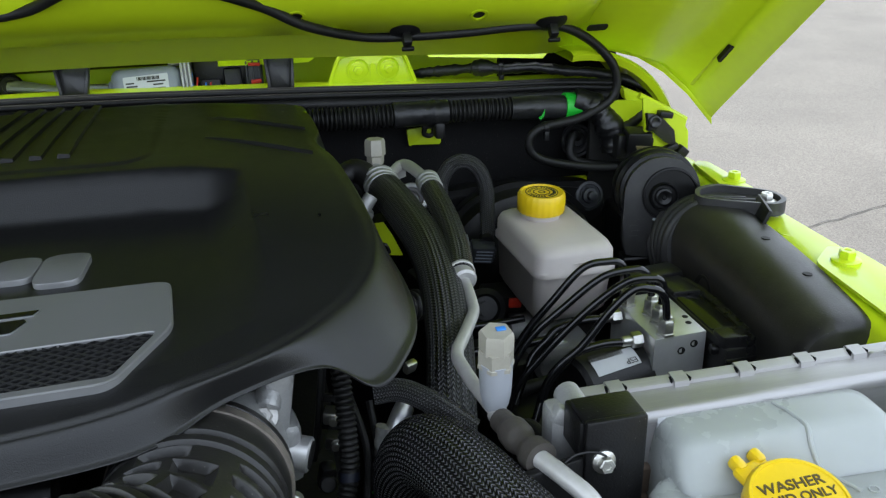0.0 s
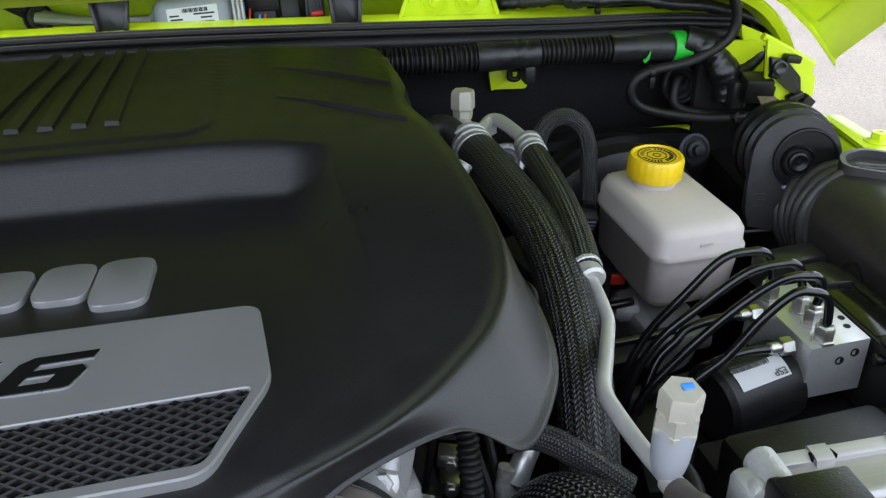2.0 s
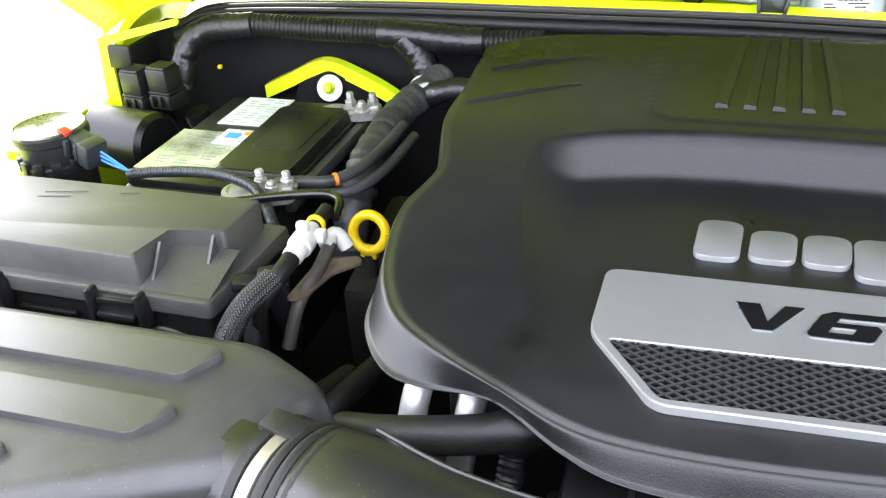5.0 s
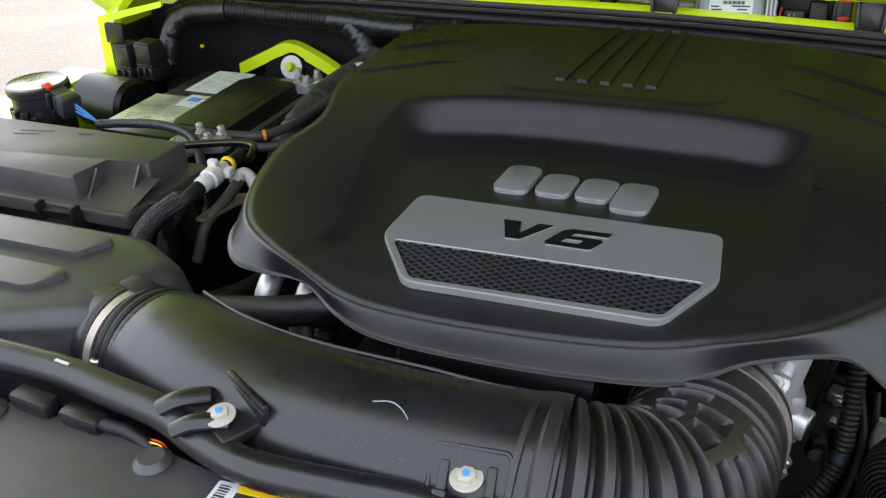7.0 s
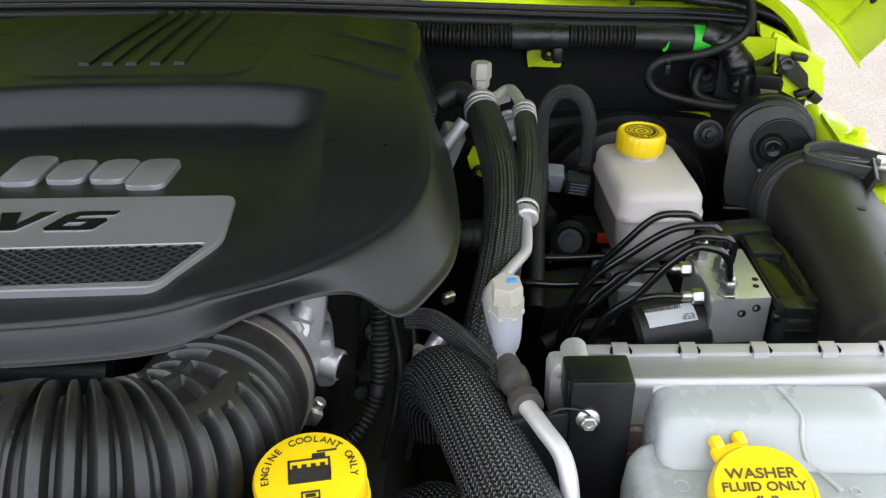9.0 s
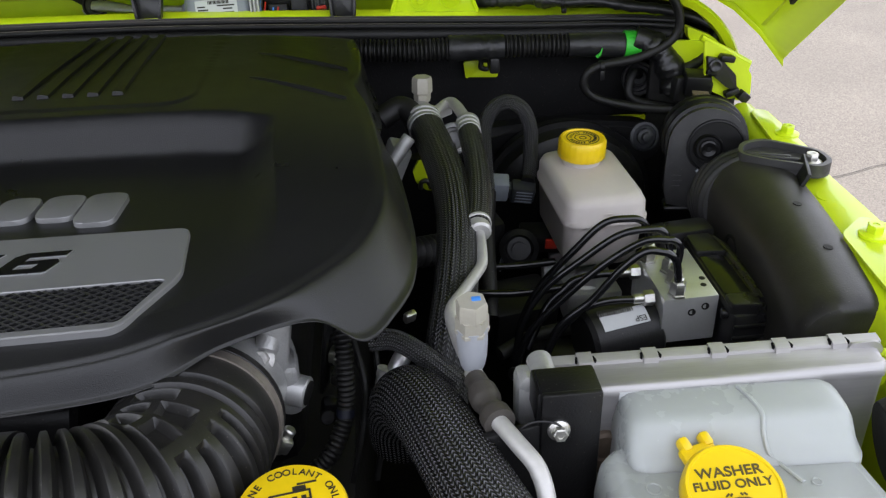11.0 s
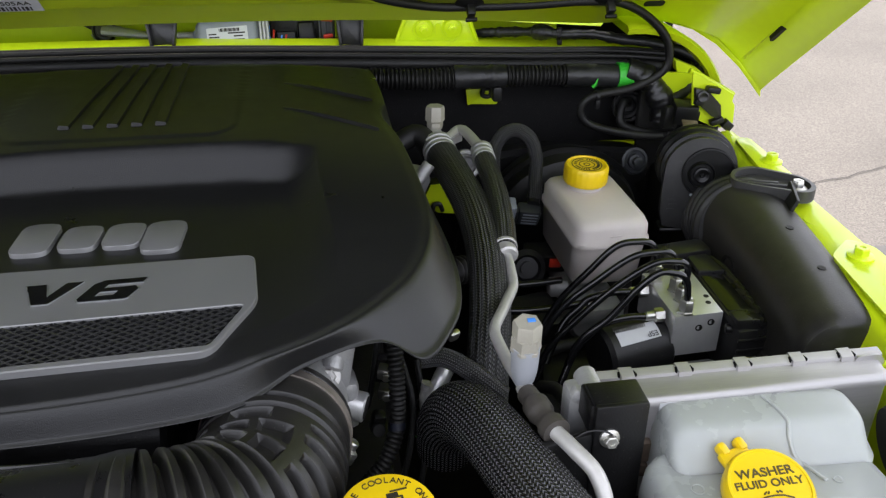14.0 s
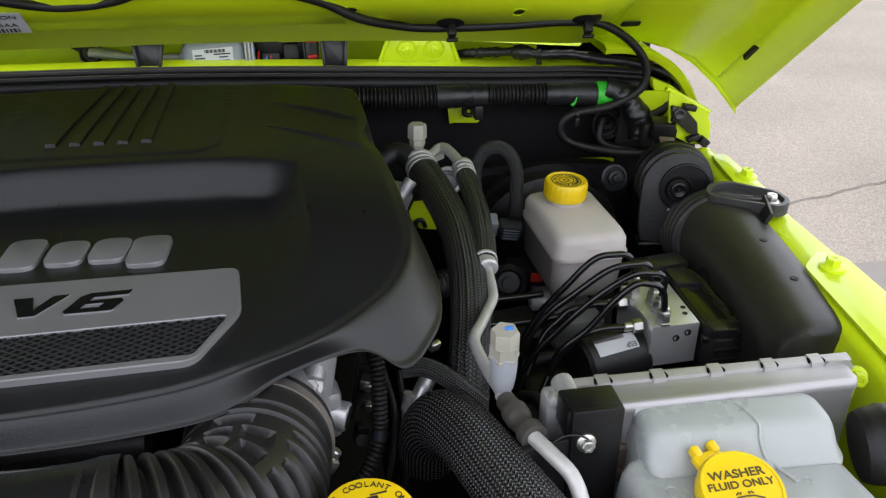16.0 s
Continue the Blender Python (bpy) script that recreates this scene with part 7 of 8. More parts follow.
box(bm, (0.194, 0.580, 0.026), (0.015, 0.005, 0.004), rot(0, 4, 0), 0.001)
box(bm, (0.195, 0.578, 0.005), (0.013, 0.006, 0.0045), rot(0, -6, 0), 0.001)
part("plug_lock", bm, RED, plug)
for nm, mat, dx in (("red_wire", RED, 0.006), ("blue_wire", BLUE, 0.0)):
    bm = B()
    tube(bm, [(0.117 + dx, 0.588, 0.018 - dx), (0.116 + dx, 0.580, 0.009 - dx), (0.120 + dx, 0.577, -0.001 - dx), (0.130 + dx, 0.580, -0.005), (0.133 + dx, 0.586, 0.006)], 0.0013, 8, 0.003)
    part(nm, bm, mat, wiper)
bm = B()
tube(bm, [(0.028, 0.600, 0.004), (-0.010, 0.606, 0.004), (-0.040, 0.612, 0.003)], 0.0052, 12, 0.006)
tube(bm, [(-0.034, 0.611, 0.003), (-0.055, 0.617, 0.004), (-0.080, 0.625, 0.006), (-0.105, 0.632, 0.008)], 0.0085, 12, 0.004, lambda d, t: 0.62 + 0.75 * (d / t), 0.7)
part("link_rod", bm, ALU, wiper)
bm = B()
lathe(bm, (-0.105, 0.630, 0.008), (0.05, -0.92, 0.35), [(0.016, -0.006), (0.016, 0.002), (0.0135, 0.004), (0.0120, 0.001), (0.0095, 0.001), (0.0085, 0.005), (0.0050, 0.006), (0, 0.006)], 26)
box(bm, (-0.132, 0.640, 0.022), (0.050, 0.014, 0.016), rot(0, 32, 0), 0.004)
part("pivot_arm", bm, RUBBER, wiper)
bm = B()
tube(bm, [(-0.105 + 0.0168 * math.cos(a), 0.628, 0.008 + 0.0160 * math.sin(a)) for a in (radians(195 + 15 * k) for k in range(9))], 0.0016, 8, 0.002)
part("pivot_washer", bm, ZINC, wiper)
for x0, x1, w0, w1, zt, zb in ((-0.036, 0.005, -0.031, -0.002, 0.046, 0.000), (0.205, 0.242, 0.208, 0.239, 0.044, -0.005)):
    bm = B()
    CT = rot(90 - 12, 0, 0)
    cx = (x0 + x1) / 2
    o = Vector((cx, 0.549, (zt + zb) / 2))
    h = (zt - zb) / 2
    slab(bm, rounded([(w0 - cx, -h), (w1 - cx, -h), (x1 - cx, h), (x0 - cx, h)], 0.003), -0.004, 0.0, CT, o, 0.0008)
    for top, low in ((x0, w0), (x1, w1)):
        s_ = 1 if top > cx else -1
        slab(bm, [(low - cx - 0.0042 * max(s_, 0), -h), (low - cx - 0.0042 * min(s_, 0), -h), (top - cx - 0.0030 * min(s_, 0), h), (top - cx - 0.0030 * max(s_, 0), h)], -0.001, 0.0085, CT, o, 0.001)
    box(bm, o + CT @ Vector(((w0 + w1) / 2 - cx, -h + 0.003, 0.004)), (w1 - w0 - 0.003, 0.005, 0.008), CT, 0.0015)
    box(bm, o + Vector((0, 0.012, h + 0.002)), (x1 - x0, 0.03, 0.006), None, 0.002)
    tagged(part("cowl_clip", bm, DUCT), "black cupped plastic cowl screen clip", "clip", "cowl clips")
cowl_loom = thing("cowl_loom", (0.585, 0.51, 0.005), "dusty taped black wiring loom along the cowl", "wiring loom")
CL = [(0.382, 0.6, -0.007), (0.406, 0.585, -0.001), (0.454, 0.56, 0.006), (0.485, 0.54, 0.01), (0.503, 0.53, 0.009), (0.523, 0.525, 0.01), (0.548, 0.52, 0.01), (0.585, 0.51, 0.005), (0.622, 0.5, 0.002), (0.658, 0.495, -0.007), (0.678, 0.485, -0.015), (0.686, 0.475, -0.022), (0.678, 0.465, -0.032), (0.664, 0.455, -0.047), (0.649, 0.45, -0.056), (0.629, 0.45, -0.06)]
bm = B()
tube(bm, CL, 0.0066, 12, 0.003, wrapped(3, 0.34))
part("loom_run", bm, DULLTAPE, cowl_loom)
bm = B()
tube(bm, [Vector(CL[2]).lerp(Vector(CL[3]), 0.5), CL[3], Vector(CL[3]).lerp(Vector(CL[4]), 0.6)], 0.0105, 14, 0.002, lambda d, t: (0.55 + 0.45 * math.sin(math.pi * d / t) ** 0.5) * wrapped(12, 0.30)(d, t))
part("tape_bulge", bm, DULLTAPE, cowl_loom)
for k in (4, 11):
    bm = B()
    ax = Vector(CL[k + 1]) - Vector(CL[k - 1])
    lathe(bm, CL[k], ax, [(0.0080, -0.003), (0.0092, -0.0025), (0.0092, 0.0025), (0.0080, 0.003)], 16)
    box(bm, Vector(CL[k]) + Vector((0, -0.002, -0.010)), (0.006, 0.006, 0.007), None, 0.001)
    part("cable_tie", bm, BLACK, cowl_loom)

loomR = thing("firewall_loom", (0.42, 0.48, -0.1), "thick black ribbed wiring conduit along the firewall", "wiring loom")
RL = [(0.20, 0.475, -0.020), (0.30, 0.474, -0.026), (0.40, 0.472, -0.026), (0.50, 0.470, -0.028), (0.575, 0.466, -0.030), (0.615, 0.458, -0.042), (0.640, 0.440, -0.066), (0.650, 0.42, -0.10)]
bm = B()
tube(bm, RL[:5], 0.0137, 20, 0.0009, ribbed(0.0052, 0.22))
part("conduit", bm, RUBBER, loomR)
bm = B()
tube(bm, [(0.350, 0.473, -0.026), (0.39, 0.4725, -0.026), (0.418, 0.4718, -0.0263)], 0.0152, 22, 0.0025, wrapped(7, 0.16))
part("tape_wrap", bm, DULLTAPE, loomR)
bm = B()
tube(bm, [(0.497, 0.470, -0.0280), (0.54, 0.468, -0.029), (0.585, 0.465, -0.032)], 0.0150, 22, 0.003, wrapped(9, 0.05))
part("tape_wrap", bm, DULLTAPE, loomR)
bm = B()
tube(bm, [(0.578, 0.464, -0.022), (0.593, 0.46, -0.027), (0.609, 0.452, -0.038), (0.62, 0.445, -0.056), (0.626, 0.44, -0.083)], 0.0165, 22, 0.0022, wrapped(14, 0.30))
part("taped_end", bm, TAPE, loomR, "crumpled black tape bundle")
bm = B()
tube(bm, [(0.53, 0.452, -0.039), (0.533, 0.45, -0.035), (0.535, 0.449, -0.027)], 0.0022, 6, 0.002, lambda d, t: 1.2 - d / t)
part("tape_tail", bm, TAPEGREEN, loomR)
bm = B()
tube(bm, [(0.566, 0.4662, -0.0298), (0.576, 0.4655, -0.0302), (0.5875, 0.4645, -0.0318)], 0.0172, 22, 0.003)
part("tape_band", bm, TAPEGREEN, loomR, "bright green tape band")
bm = B()
box(bm, (0.405, 0.466, -0.046), (0.012, 0.02, 0.02), bevel=0.003)
part("clip", bm, BLACK, loomR)
bm = B()
lathe(bm, (0.599, 0.5, -0.086), (0.05, -1, 0.25), [(0.0225, -0.002), (0.0225, 0.004), (0.0205, 0.0065), (0.0175, 0.005), (0.0165, 0.000), (0.013, -0.001), (0.0115, 0.004), (0.0085, 0.006), (0.007, 0.003)], 32)
tagged(part("firewall_grommet", bm, HORNFACE), "round black rubber grommet in the firewall", "grommet")
bm = B()
tube(bm, [(0.598, 0.495, -0.08), (0.587, 0.482, -0.072), (0.581, 0.476, -0.081), (0.579, 0.47, -0.095), (0.588, 0.465, -0.103), (0.61, 0.45, -0.105), (0.632, 0.42, -0.1)], 0.0058, 10, 0.004)
tagged(part("thin_cable", bm, RUBBER), "thin black cable from the grommet", "cable")
relayR = thing("relay_block", (0.645, 0.42, -0.12), "small black relay plugs by the fender end", "relay")
bm = B()
box(bm, (0.646, 0.42, -0.067), (0.030, 0.026, 0.026), rot(8, 2, -8), 0.002)
box(bm, (0.657, 0.415, -0.071), (0.012, 0.018, 0.018), rot(8, 2, -8), 0.002)
box(bm, (0.628, 0.43, -0.075), (0.022, 0.022, 0.030), rot(0, 6, 14), 0.003)
tube(bm, [(0.622, 0.44, -0.073), (0.629, 0.43, -0.085), (0.637, 0.42, -0.086)], 0.004, 8, 0.003)
part("plug", bm, BLACK, relayR)
bm = B()
box(bm, (0.636, 0.375, -0.067), (0.020, 0.018, 0.0025), rot(14, 4, -10), 0.001)
part("metal_tab", bm, RUST, relayR)

hook = thing("white_hook", (-0.404, 0.435, -0.053), "white plastic hook clip on the taped cable", "clip")
bm = B()
tube(bm, [(-0.379, 0.44, -0.048), (-0.39, 0.437, -0.048), (-0.401, 0.434, -0.051), (-0.407, 0.432, -0.057), (-0.402, 0.43, -0.062), (-0.393, 0.43, -0.062)], 0.0058, 12, 0.002, lambda d, t: 1.0 - 0.35 * ease(0.7, 1.0, d / t))
part("hook", bm, WHITE, hook)

loomL = thing("firewall_loom", (-0.5, 0.48, -0.1), "thick black taped wiring loom above the battery", "wiring loom")
LL = [(-0.735, 0.44, -0.085), (-0.728, 0.455, -0.040), (-0.700, 0.468, -0.012), (-0.64, 0.472, -0.004), (-0.54, 0.472, -0.006), (-0.44, 0.472, -0.008), (-0.36, 0.473, -0.014), (-0.26, 0.475, -0.012)]
bm = B()
tube(bm, LL, 0.0145, 20, 0.0012, ribbed(0.0058, 0.12))
part("conduit", bm, RUBBER, loomL)
for pts, sd in (([(-0.735, 0.44, -0.085), (-0.728, 0.455, -0.040), (-0.700, 0.468, -0.012), (-0.63, 0.472, -0.004)], 2), ([(-0.46, 0.472, -0.0075), (-0.42, 0.472, -0.009), (-0.37, 0.473, -0.013), (-0.33, 0.473, -0.013)], 5),
                ([(-0.43, 0.470, -0.012), (-0.405, 0.466, -0.040), (-0.398, 0.455, -0.065), (-0.390, 0.44, -0.075)], 8)):
    bm = B()
    tube(bm, pts, 0.0165, 18, 0.003, wrapped(sd, 0.14))
    part("tape_wrap", bm, TAPE, loomL)

# ---- battery ----
bat = thing("battery", (-0.585, 0.33, -0.28), "black car battery with white labels and clamps", "battery")
BT = rot(0, 0, 0)
bm = B()
box(bm, (-0.585, 0.335, -0.20), (0.178, 0.235, 0.19), BT, 0.006)
box(bm, (-0.585, 0.335, -0.104), (0.170, 0.225, 0.014), BT, 0.004)
case = part("case", bm, BLACK, bat)
bm = B()
slab(bm, rounded([(-0.581, 0.250), (-0.500, 0.250), (-0.500, 0.418), (-0.585, 0.418)], 0.010), -0.099, -0.0905, bevel=0.003)
raised = part("raised_lid", bm, BLACK, bat)
bm = B()
slab(bm, rounded([(-0.566, 0.300), (-0.512, 0.300), (-0.512, 0.392), (-0.568, 0.392)], 0.008), -0.0908, -0.0893, bevel=0.0010)
part("vent_panel", bm, BLACK, raised)
bm = B()
box(bm, (-0.541, 0.2365, -0.1010), (0.084, 0.022, 0.0050), BT, 0.002)
part("handle_recess", bm, DUSTY, bat)
bm = B()
box(bm, (-0.541, 0.2480, -0.0968), (0.084, 0.0030, 0.010), BT, 0.001)
part("handle", bm, GRIMY, bat, "dusty grey carrying handle")
bm = B()
box(bm, (-0.490, 0.335, -0.115), (0.012, 0.215, 0.016), BT, 0.004)
part("hold_down_rim", bm, DUSTY, bat)
for c, s, mat, kind in (((-0.6150, 0.4050, -0.0963), (0.060, 0.080, 0.0010), PAPER, "white printed battery label"),
                        ((-0.6300, 0.2930, -0.0963), (0.090, 0.100, 0.0008), FOIL, "scratched silver foil battery label"),
                        ((-0.6010, 0.3310, -0.0953), (0.042, 0.038, 0.0008), PAPER, "small warning label with blue symbol")):
    bm = B()
    box(bm, c, s, BT)
    lb = part("label", bm, mat, bat, kind)
    bm = B()
    for k in range(int(s[1] / 0.0068)):
        for q in range(3):
            if (k * 7 + q * 5) % 4 == 0:
                continue
            box(bm, (c[0] + s[0] * (-0.27 + 0.27 * q), c[1] + s[1] * 0.42 - 0.0068 * k, c[2] + s[2] / 2 + 0.0003), (s[0] * (0.22 - 0.05 * ((k + q) % 3)), 0.0011, 0.0004), BT)
    part("print", bm, GREYCON, lb)
bm = B()
box(bm, (-0.6060, 0.3330, -0.0943), (0.016, 0.012, 0.0006), BT)
part("warning_mark", bm, BLUE, bat)
bm = B()
box(bm, (-0.5900, 0.3400, -0.0943), (0.010, 0.007, 0.0006), BT)
part("warning_mark", bm, ORANGE, bat)
bat.location += Vector((0.035, -0.046, 0.025))


def terminal(c, turn):
    t = thing("battery_terminal", c, "zinc battery clamp with bolts", "battery clamp", "battery clamps")
    T = rot(0, 0, turn)

    def at(x, y, z):
        return Vector(c) + T @ Vector((x, y, z))
    bm = B()
    lathe(bm, at(0, 0, 0), (0, 0, 1), [(0.019, -0.012), (0.0205, -0.002), (0.0195, 0.002), (0.0150, 0.003), (0.0135, 0.0015), (0.0105, 0.002), (0.0100, 0.006), (0.0, 0.007)], 28)
    slab(bm, rounded([(0.006, -0.016), (0.034, -0.015), (0.054, -0.008), (0.054, 0.012), (0.030, 0.018), (0.006, 0.016)], 0.005), -0.006, 0.003, T, c, 0.002)
    box(bm, at(0.044, 0.004, 0.004), (0.020, 0.016, 0.008), T @ rot(0, -8, 12), 0.003)
    part("clamp", bm, ZINC, t)
    for dx, dy, h in ((0.020, 0.004, 0.020), (0.036, -0.007, 0.014), (0.046, 0.007, 0.018)):
        bm = B()
        p = at(dx, dy, 0.003)
        hexbolt(bm, p, (0, 0, 1), 0.0070, 0.010, 1.35)
        cyl(bm, p, p + Vector((0, 0, h)), 0.0040, seg=12, edge=0.001)
        for k in range(3):
            lathe(bm, p + Vector((0, 0, h - 0.003 - 0.003 * k)), (0, 0, 1), [(0.0041, 0), (0.0045, 0.0007), (0.0041, 0.0014)], 12)
        part("stud", bm, ZINC, t)
    return t


terminal((-0.490, 0.380, -0.074), 8)
terminal((-0.494, 0.166, -0.069), 4)
brace = thing("fender_brace", (-0.53, 0.47, -0.2), "lime green bent brace above the battery", "brace")
bm = B()
pts = [(-0.640, 0.492, -0.100), (-0.600, 0.496, -0.082), (-0.566, 0.498, -0.066), (-0.540, 0.496, -0.064), (-0.50, 0.480, -0.070), (-0.45, 0.455, -0.080), (-0.41, 0.43, -0.092)]
rows = []
for p in smooth_path(pts, 0.008):
    rows.append([bm.verts.new(p + Vector(o)) for o in ((0, -0.004, 0.009), (0, 0.010, 0.010), (0, 0.012, -0.008), (0, -0.005, -0.009))])
for a, b in zip(rows, rows[1:]):
    for k in range(4):
        bm.faces.new((a[k], a[(k + 1) % 4], b[(k + 1) % 4], b[k]))
part("strap", bm, GREEN, brace)
bm = B()
lathe(bm, (-0.540, 0.478, -0.085), (0.1, -0.9, 0.35), [(0.017, 0), (0.017, 0.002), (0.007, 0.003)], 28)
part("washer", bm, WHITE, brace, "large white plastic washer")
bm = B()
hexbolt(bm, (-0.540, 0.4755, -0.084), (0.1, -0.9, 0.35), 0.006, 0.009, 1.3)
part("bolt", bm, GREEN_IN, brace)
bm = B()
slab(bm, rounded([(-0.60, -0.16), (-0.47, -0.16), (-0.48, -0.085), (-0.545, -0.066), (-0.59, -0.085)], 0.01), 0, 0.01, rot(90, 0, 0), (0, 0.494, 0))
part("felt_panel", bm, FELT, brace)

# battery cables
bm = B()
tube(bm, [(-0.372, 0.440, -0.048), (-0.388, 0.405, -0.056), (-0.402, 0.360, -0.064), (-0.406, 0.310, -0.072), (-0.408, 0.265, -0.086), (-0.408, 0.225, -0.115), (-0.405, 0.200, -0.16)], 0.0185, 18, 0.003, wrapped(12, 0.20))
tagged(part("taped_cable", bm, DUSTTAPE), "thick taped battery cable bundle", "cable")
for dx, dz in ((0.0, 0.0), (0.012, -0.012)):
    bm = B()
    tube(bm, [(-0.385 + dx, 0.33, -0.062 + dz), (-0.392 + dx, 0.25, -0.066 + dz), (-0.412 + dx, 0.205, -0.068 + dz), (-0.440, 0.192, -0.066 + dz), (-0.468, 0.186, -0.066 + dz)], 0.0058, 12, 0.005)
    tagged(part("battery_cable", bm, DUSTTAPE), "black battery cable beside the engine cover", "cable", "battery cables")
bm = B()
tube(bm, [(-0.4105, 0.2070, -0.0680), (-0.4135, 0.2045, -0.0680)], 0.0066, 12, 0.002)
tagged(part("cable_band", bm, ORANGE), "orange band round a battery cable", "cable band")
bm = B()
tube(bm, [(-0.365, 0.385, -0.045), (-0.376, 0.396, -0.042), (-0.388, 0.394, -0.045), (-0.392, 0.385, -0.054)], 0.0042, 12, 0.003)
tagged(part("pale_hose", bm, POLY), "short pale grey hose loop by the cover", "hose")
bm = B()
tube(bm, [(-0.30, 0.40, -0.05), (-0.34, 0.40, -0.045), (-0.37, 0.395, -0.05), (-0.395, 0.42, -0.065)], 0.013, 14, 0.004, wrapped(15, 0.1))
tagged(part("taped_hose", bm, TAPE), "short taped black hose behind the cover", "hose")
bm = B()
box(bm, (-0.375, 0.24, -0.20), (0.05, 0.20, 0.10), rot(0, 0, 6), 0.01)
tagged(part("side_casting", bm, DARK), "dark casting between battery and engine", "casting")

bm = B()
tube(bm, [(-0.366, 0.105, -0.050), (-0.370, 0.124, -0.047), (-0.380, 0.136, -0.047), (-0.400, 0.137, -0.047), (-0.440, 0.128, -0.050), (-0.478, 0.118, -0.054)], 0.0042, 10, 0.003)
tagged(part("vapour_line", bm, GLOSS), "thin glossy black line bent round the connector", "hose")

# ---- fuse box ----
fuse = thing("fuse_box", (-0.58, 0.05, -0.25), "dusty black fuse box with stepped clip-on lid", "fuse box")
bm = B()
lid = [(-0.80, 0.082), (-0.80, -0.021), (-0.475, -0.024), (-0.473, 0.022), (-0.424, 0.024), (-0.421, 0.081)]
slab(bm, rounded(lid, 0.004, 3), -0.060, -0.025, bevel=0.003)
lidp = part("lid", bm, DUSTY, fuse)
bm = B()
slab(bm, rounded([(-0.81, -0.033), (-0.409, -0.034), (-0.402, 0.088), (-0.81, 0.092)], 0.006, 3), -0.066, -0.052, bevel=0.003)
part("lid_rim", bm, DUSTY, fuse)
# sloping ledge in the notch
bm = B()
rows = [[bm.verts.new((x, y, z)) for x in (-0.474, -0.450, -0.424, -0.412)] for y, z in ((0.024, -0.040), (0.006, -0.044), (-0.018, -0.050), (-0.030, -0.0525))]
for p, q in zip(rows, rows[1:]):
    for k in range(3):
        bm.faces.new((p[k], p[k + 1], q[k + 1], q[k]))
part("lid_ledge", bm, DUSTY, fuse)
bm = B()
slab(bm, rounded([(-0.81, -0.028), (-0.415, -0.028), (-0.408, 0.08), (-0.81, 0.086)], 0.006, 3), -0.26, -0.064)
part("base", bm, BLACK, fuse)
for x, y in ((-0.468, -0.010), (-0.431, 0.008)):
    bm = B()
    slab(bm, [(-0.012, -0.016), (0.014, -0.004), (0.012, 0.014)], -0.0012, 0.0012, rot(0, 0, 90) @ rot(90, 0, 0), (x, y, -0.040))
    part("lid_rib", bm, DUSTY, lidp)
for c, sz in (((-0.600, 0.060, -0.0248), (0.040, 0.0012, 0.0006)), ((-0.606, 0.050, -0.0248), (0.030, 0.0012, 0.0006)), ((-0.540, 0.068, -0.0248), (0.018, 0.0012, 0.0006))):
    bm = B()
    box(bm, c, sz, rot(0, 0, 12))
    part("moulded_mark", bm, DUSTY, lidp)
for x in (-0.487, -0.620):
    bm = B()
    box(bm, (x, -0.036, -0.066), (0.050, 0.008, 0.024), None, 0.002)
    for dx in (-0.022, 0.022):
        box(bm, (x + dx, -0.040, -0.064), (0.005, 0.012, 0.034), None, 0.002)
    box(bm, (x, -0.043, -0.068), (0.034, 0.008, 0.006), None, 0.002)
    box(bm, (x, -0.041, -0.056), (0.034, 0.004, 0.004), None, 0.001)
    part("latch", bm, BLACK, fuse)
bm = B()
box(bm, (-0.565, -0.032, -0.082), (0.055, 0.004, 0.003), None, 0.001)
part("rim_bar", bm, BLACK, fuse)
bm = B()
tube(bm, [(-0.470, -0.036, -0.092), (-0.455, -0.040, -0.078), (-0.435, -0.040, -0.080), (-0.425, -0.038, -0.094)], 0.003, 8, 0.004)
part("rim_loop", bm, BLACK, fuse)

# canister with silver top, and black cylinder behind
can = thing("siren_canister", (-0.70, 0.165, -0.1), "round black canister with silver lid and plug", "canister")
bm = B()
lathe(bm, (-0.700, 0.164, -0.085), (0, 0, 1), [(0.033, 0), (0.034, 0.028), (0.0365, 0.030), (0.0365, 0.036), (0.034, 0.038), (0.034, 0.058), (0.0370, 0.060), (0.0370, 0.067), (0.035, 0.068)], 48)
for k in range(7):
    a = radians(195 + 28 * k)
    box(bm, (-0.700 + 0.0355 * math.cos(a), 0.164 + 0.0355 * math.sin(a), -0.048), (0.006, 0.010, 0.014), rot(0, 0, math.degrees(a)), 0.001)
part("drum", bm, BLACK, can)
bm = B()
lathe(bm, (-0.700, 0.164, -0.018), (0, 0, 1), [(0.0360, 0), (0.0362, 0.0030), (0.0345, 0.0048), (0.0325, 0.0034), (0.014, 0.0040), (0.012, 0.0032), (0, 0.0034)], 48)
part("lid", bm, LIDMETAL, can)
bm = B()
box(bm, (-0.656, 0.157, -0.031), (0.040, 0.022, 0.022), rot(0, 15, -15), 0.003)
box(bm, (-0.645, 0.152, -0.034), (0.016, 0.026, 0.026), rot(0, 15, -15), 0.003)
for k in range(3):
    box(bm, (-0.668 + 0.011 * k, 0.1445, -0.028 - 0.003 * k), (0.005, 0.005, 0.018), rot(0, 15, -15), 0.001)
plug = part("plug", bm, PLUGGREY, can)
bm = B()
box(bm, (-0.672, 0.153, -0.0150), (0.012, 0.010, 0.006), rot(0, 15, -15), 0.001)
part("plug_lock", bm, RED, plug)
bm = B()
for k in range(3):
    tube(bm, [(-0.638, 0.153, -0.042 + 0.005 * k), (-0.628, 0.154, -0.047 + 0.004 * k), (-0.612, 0.157, -0.054)], 0.0012, 6, 0.004)
part("blue_wire", bm, BLUE, plug)
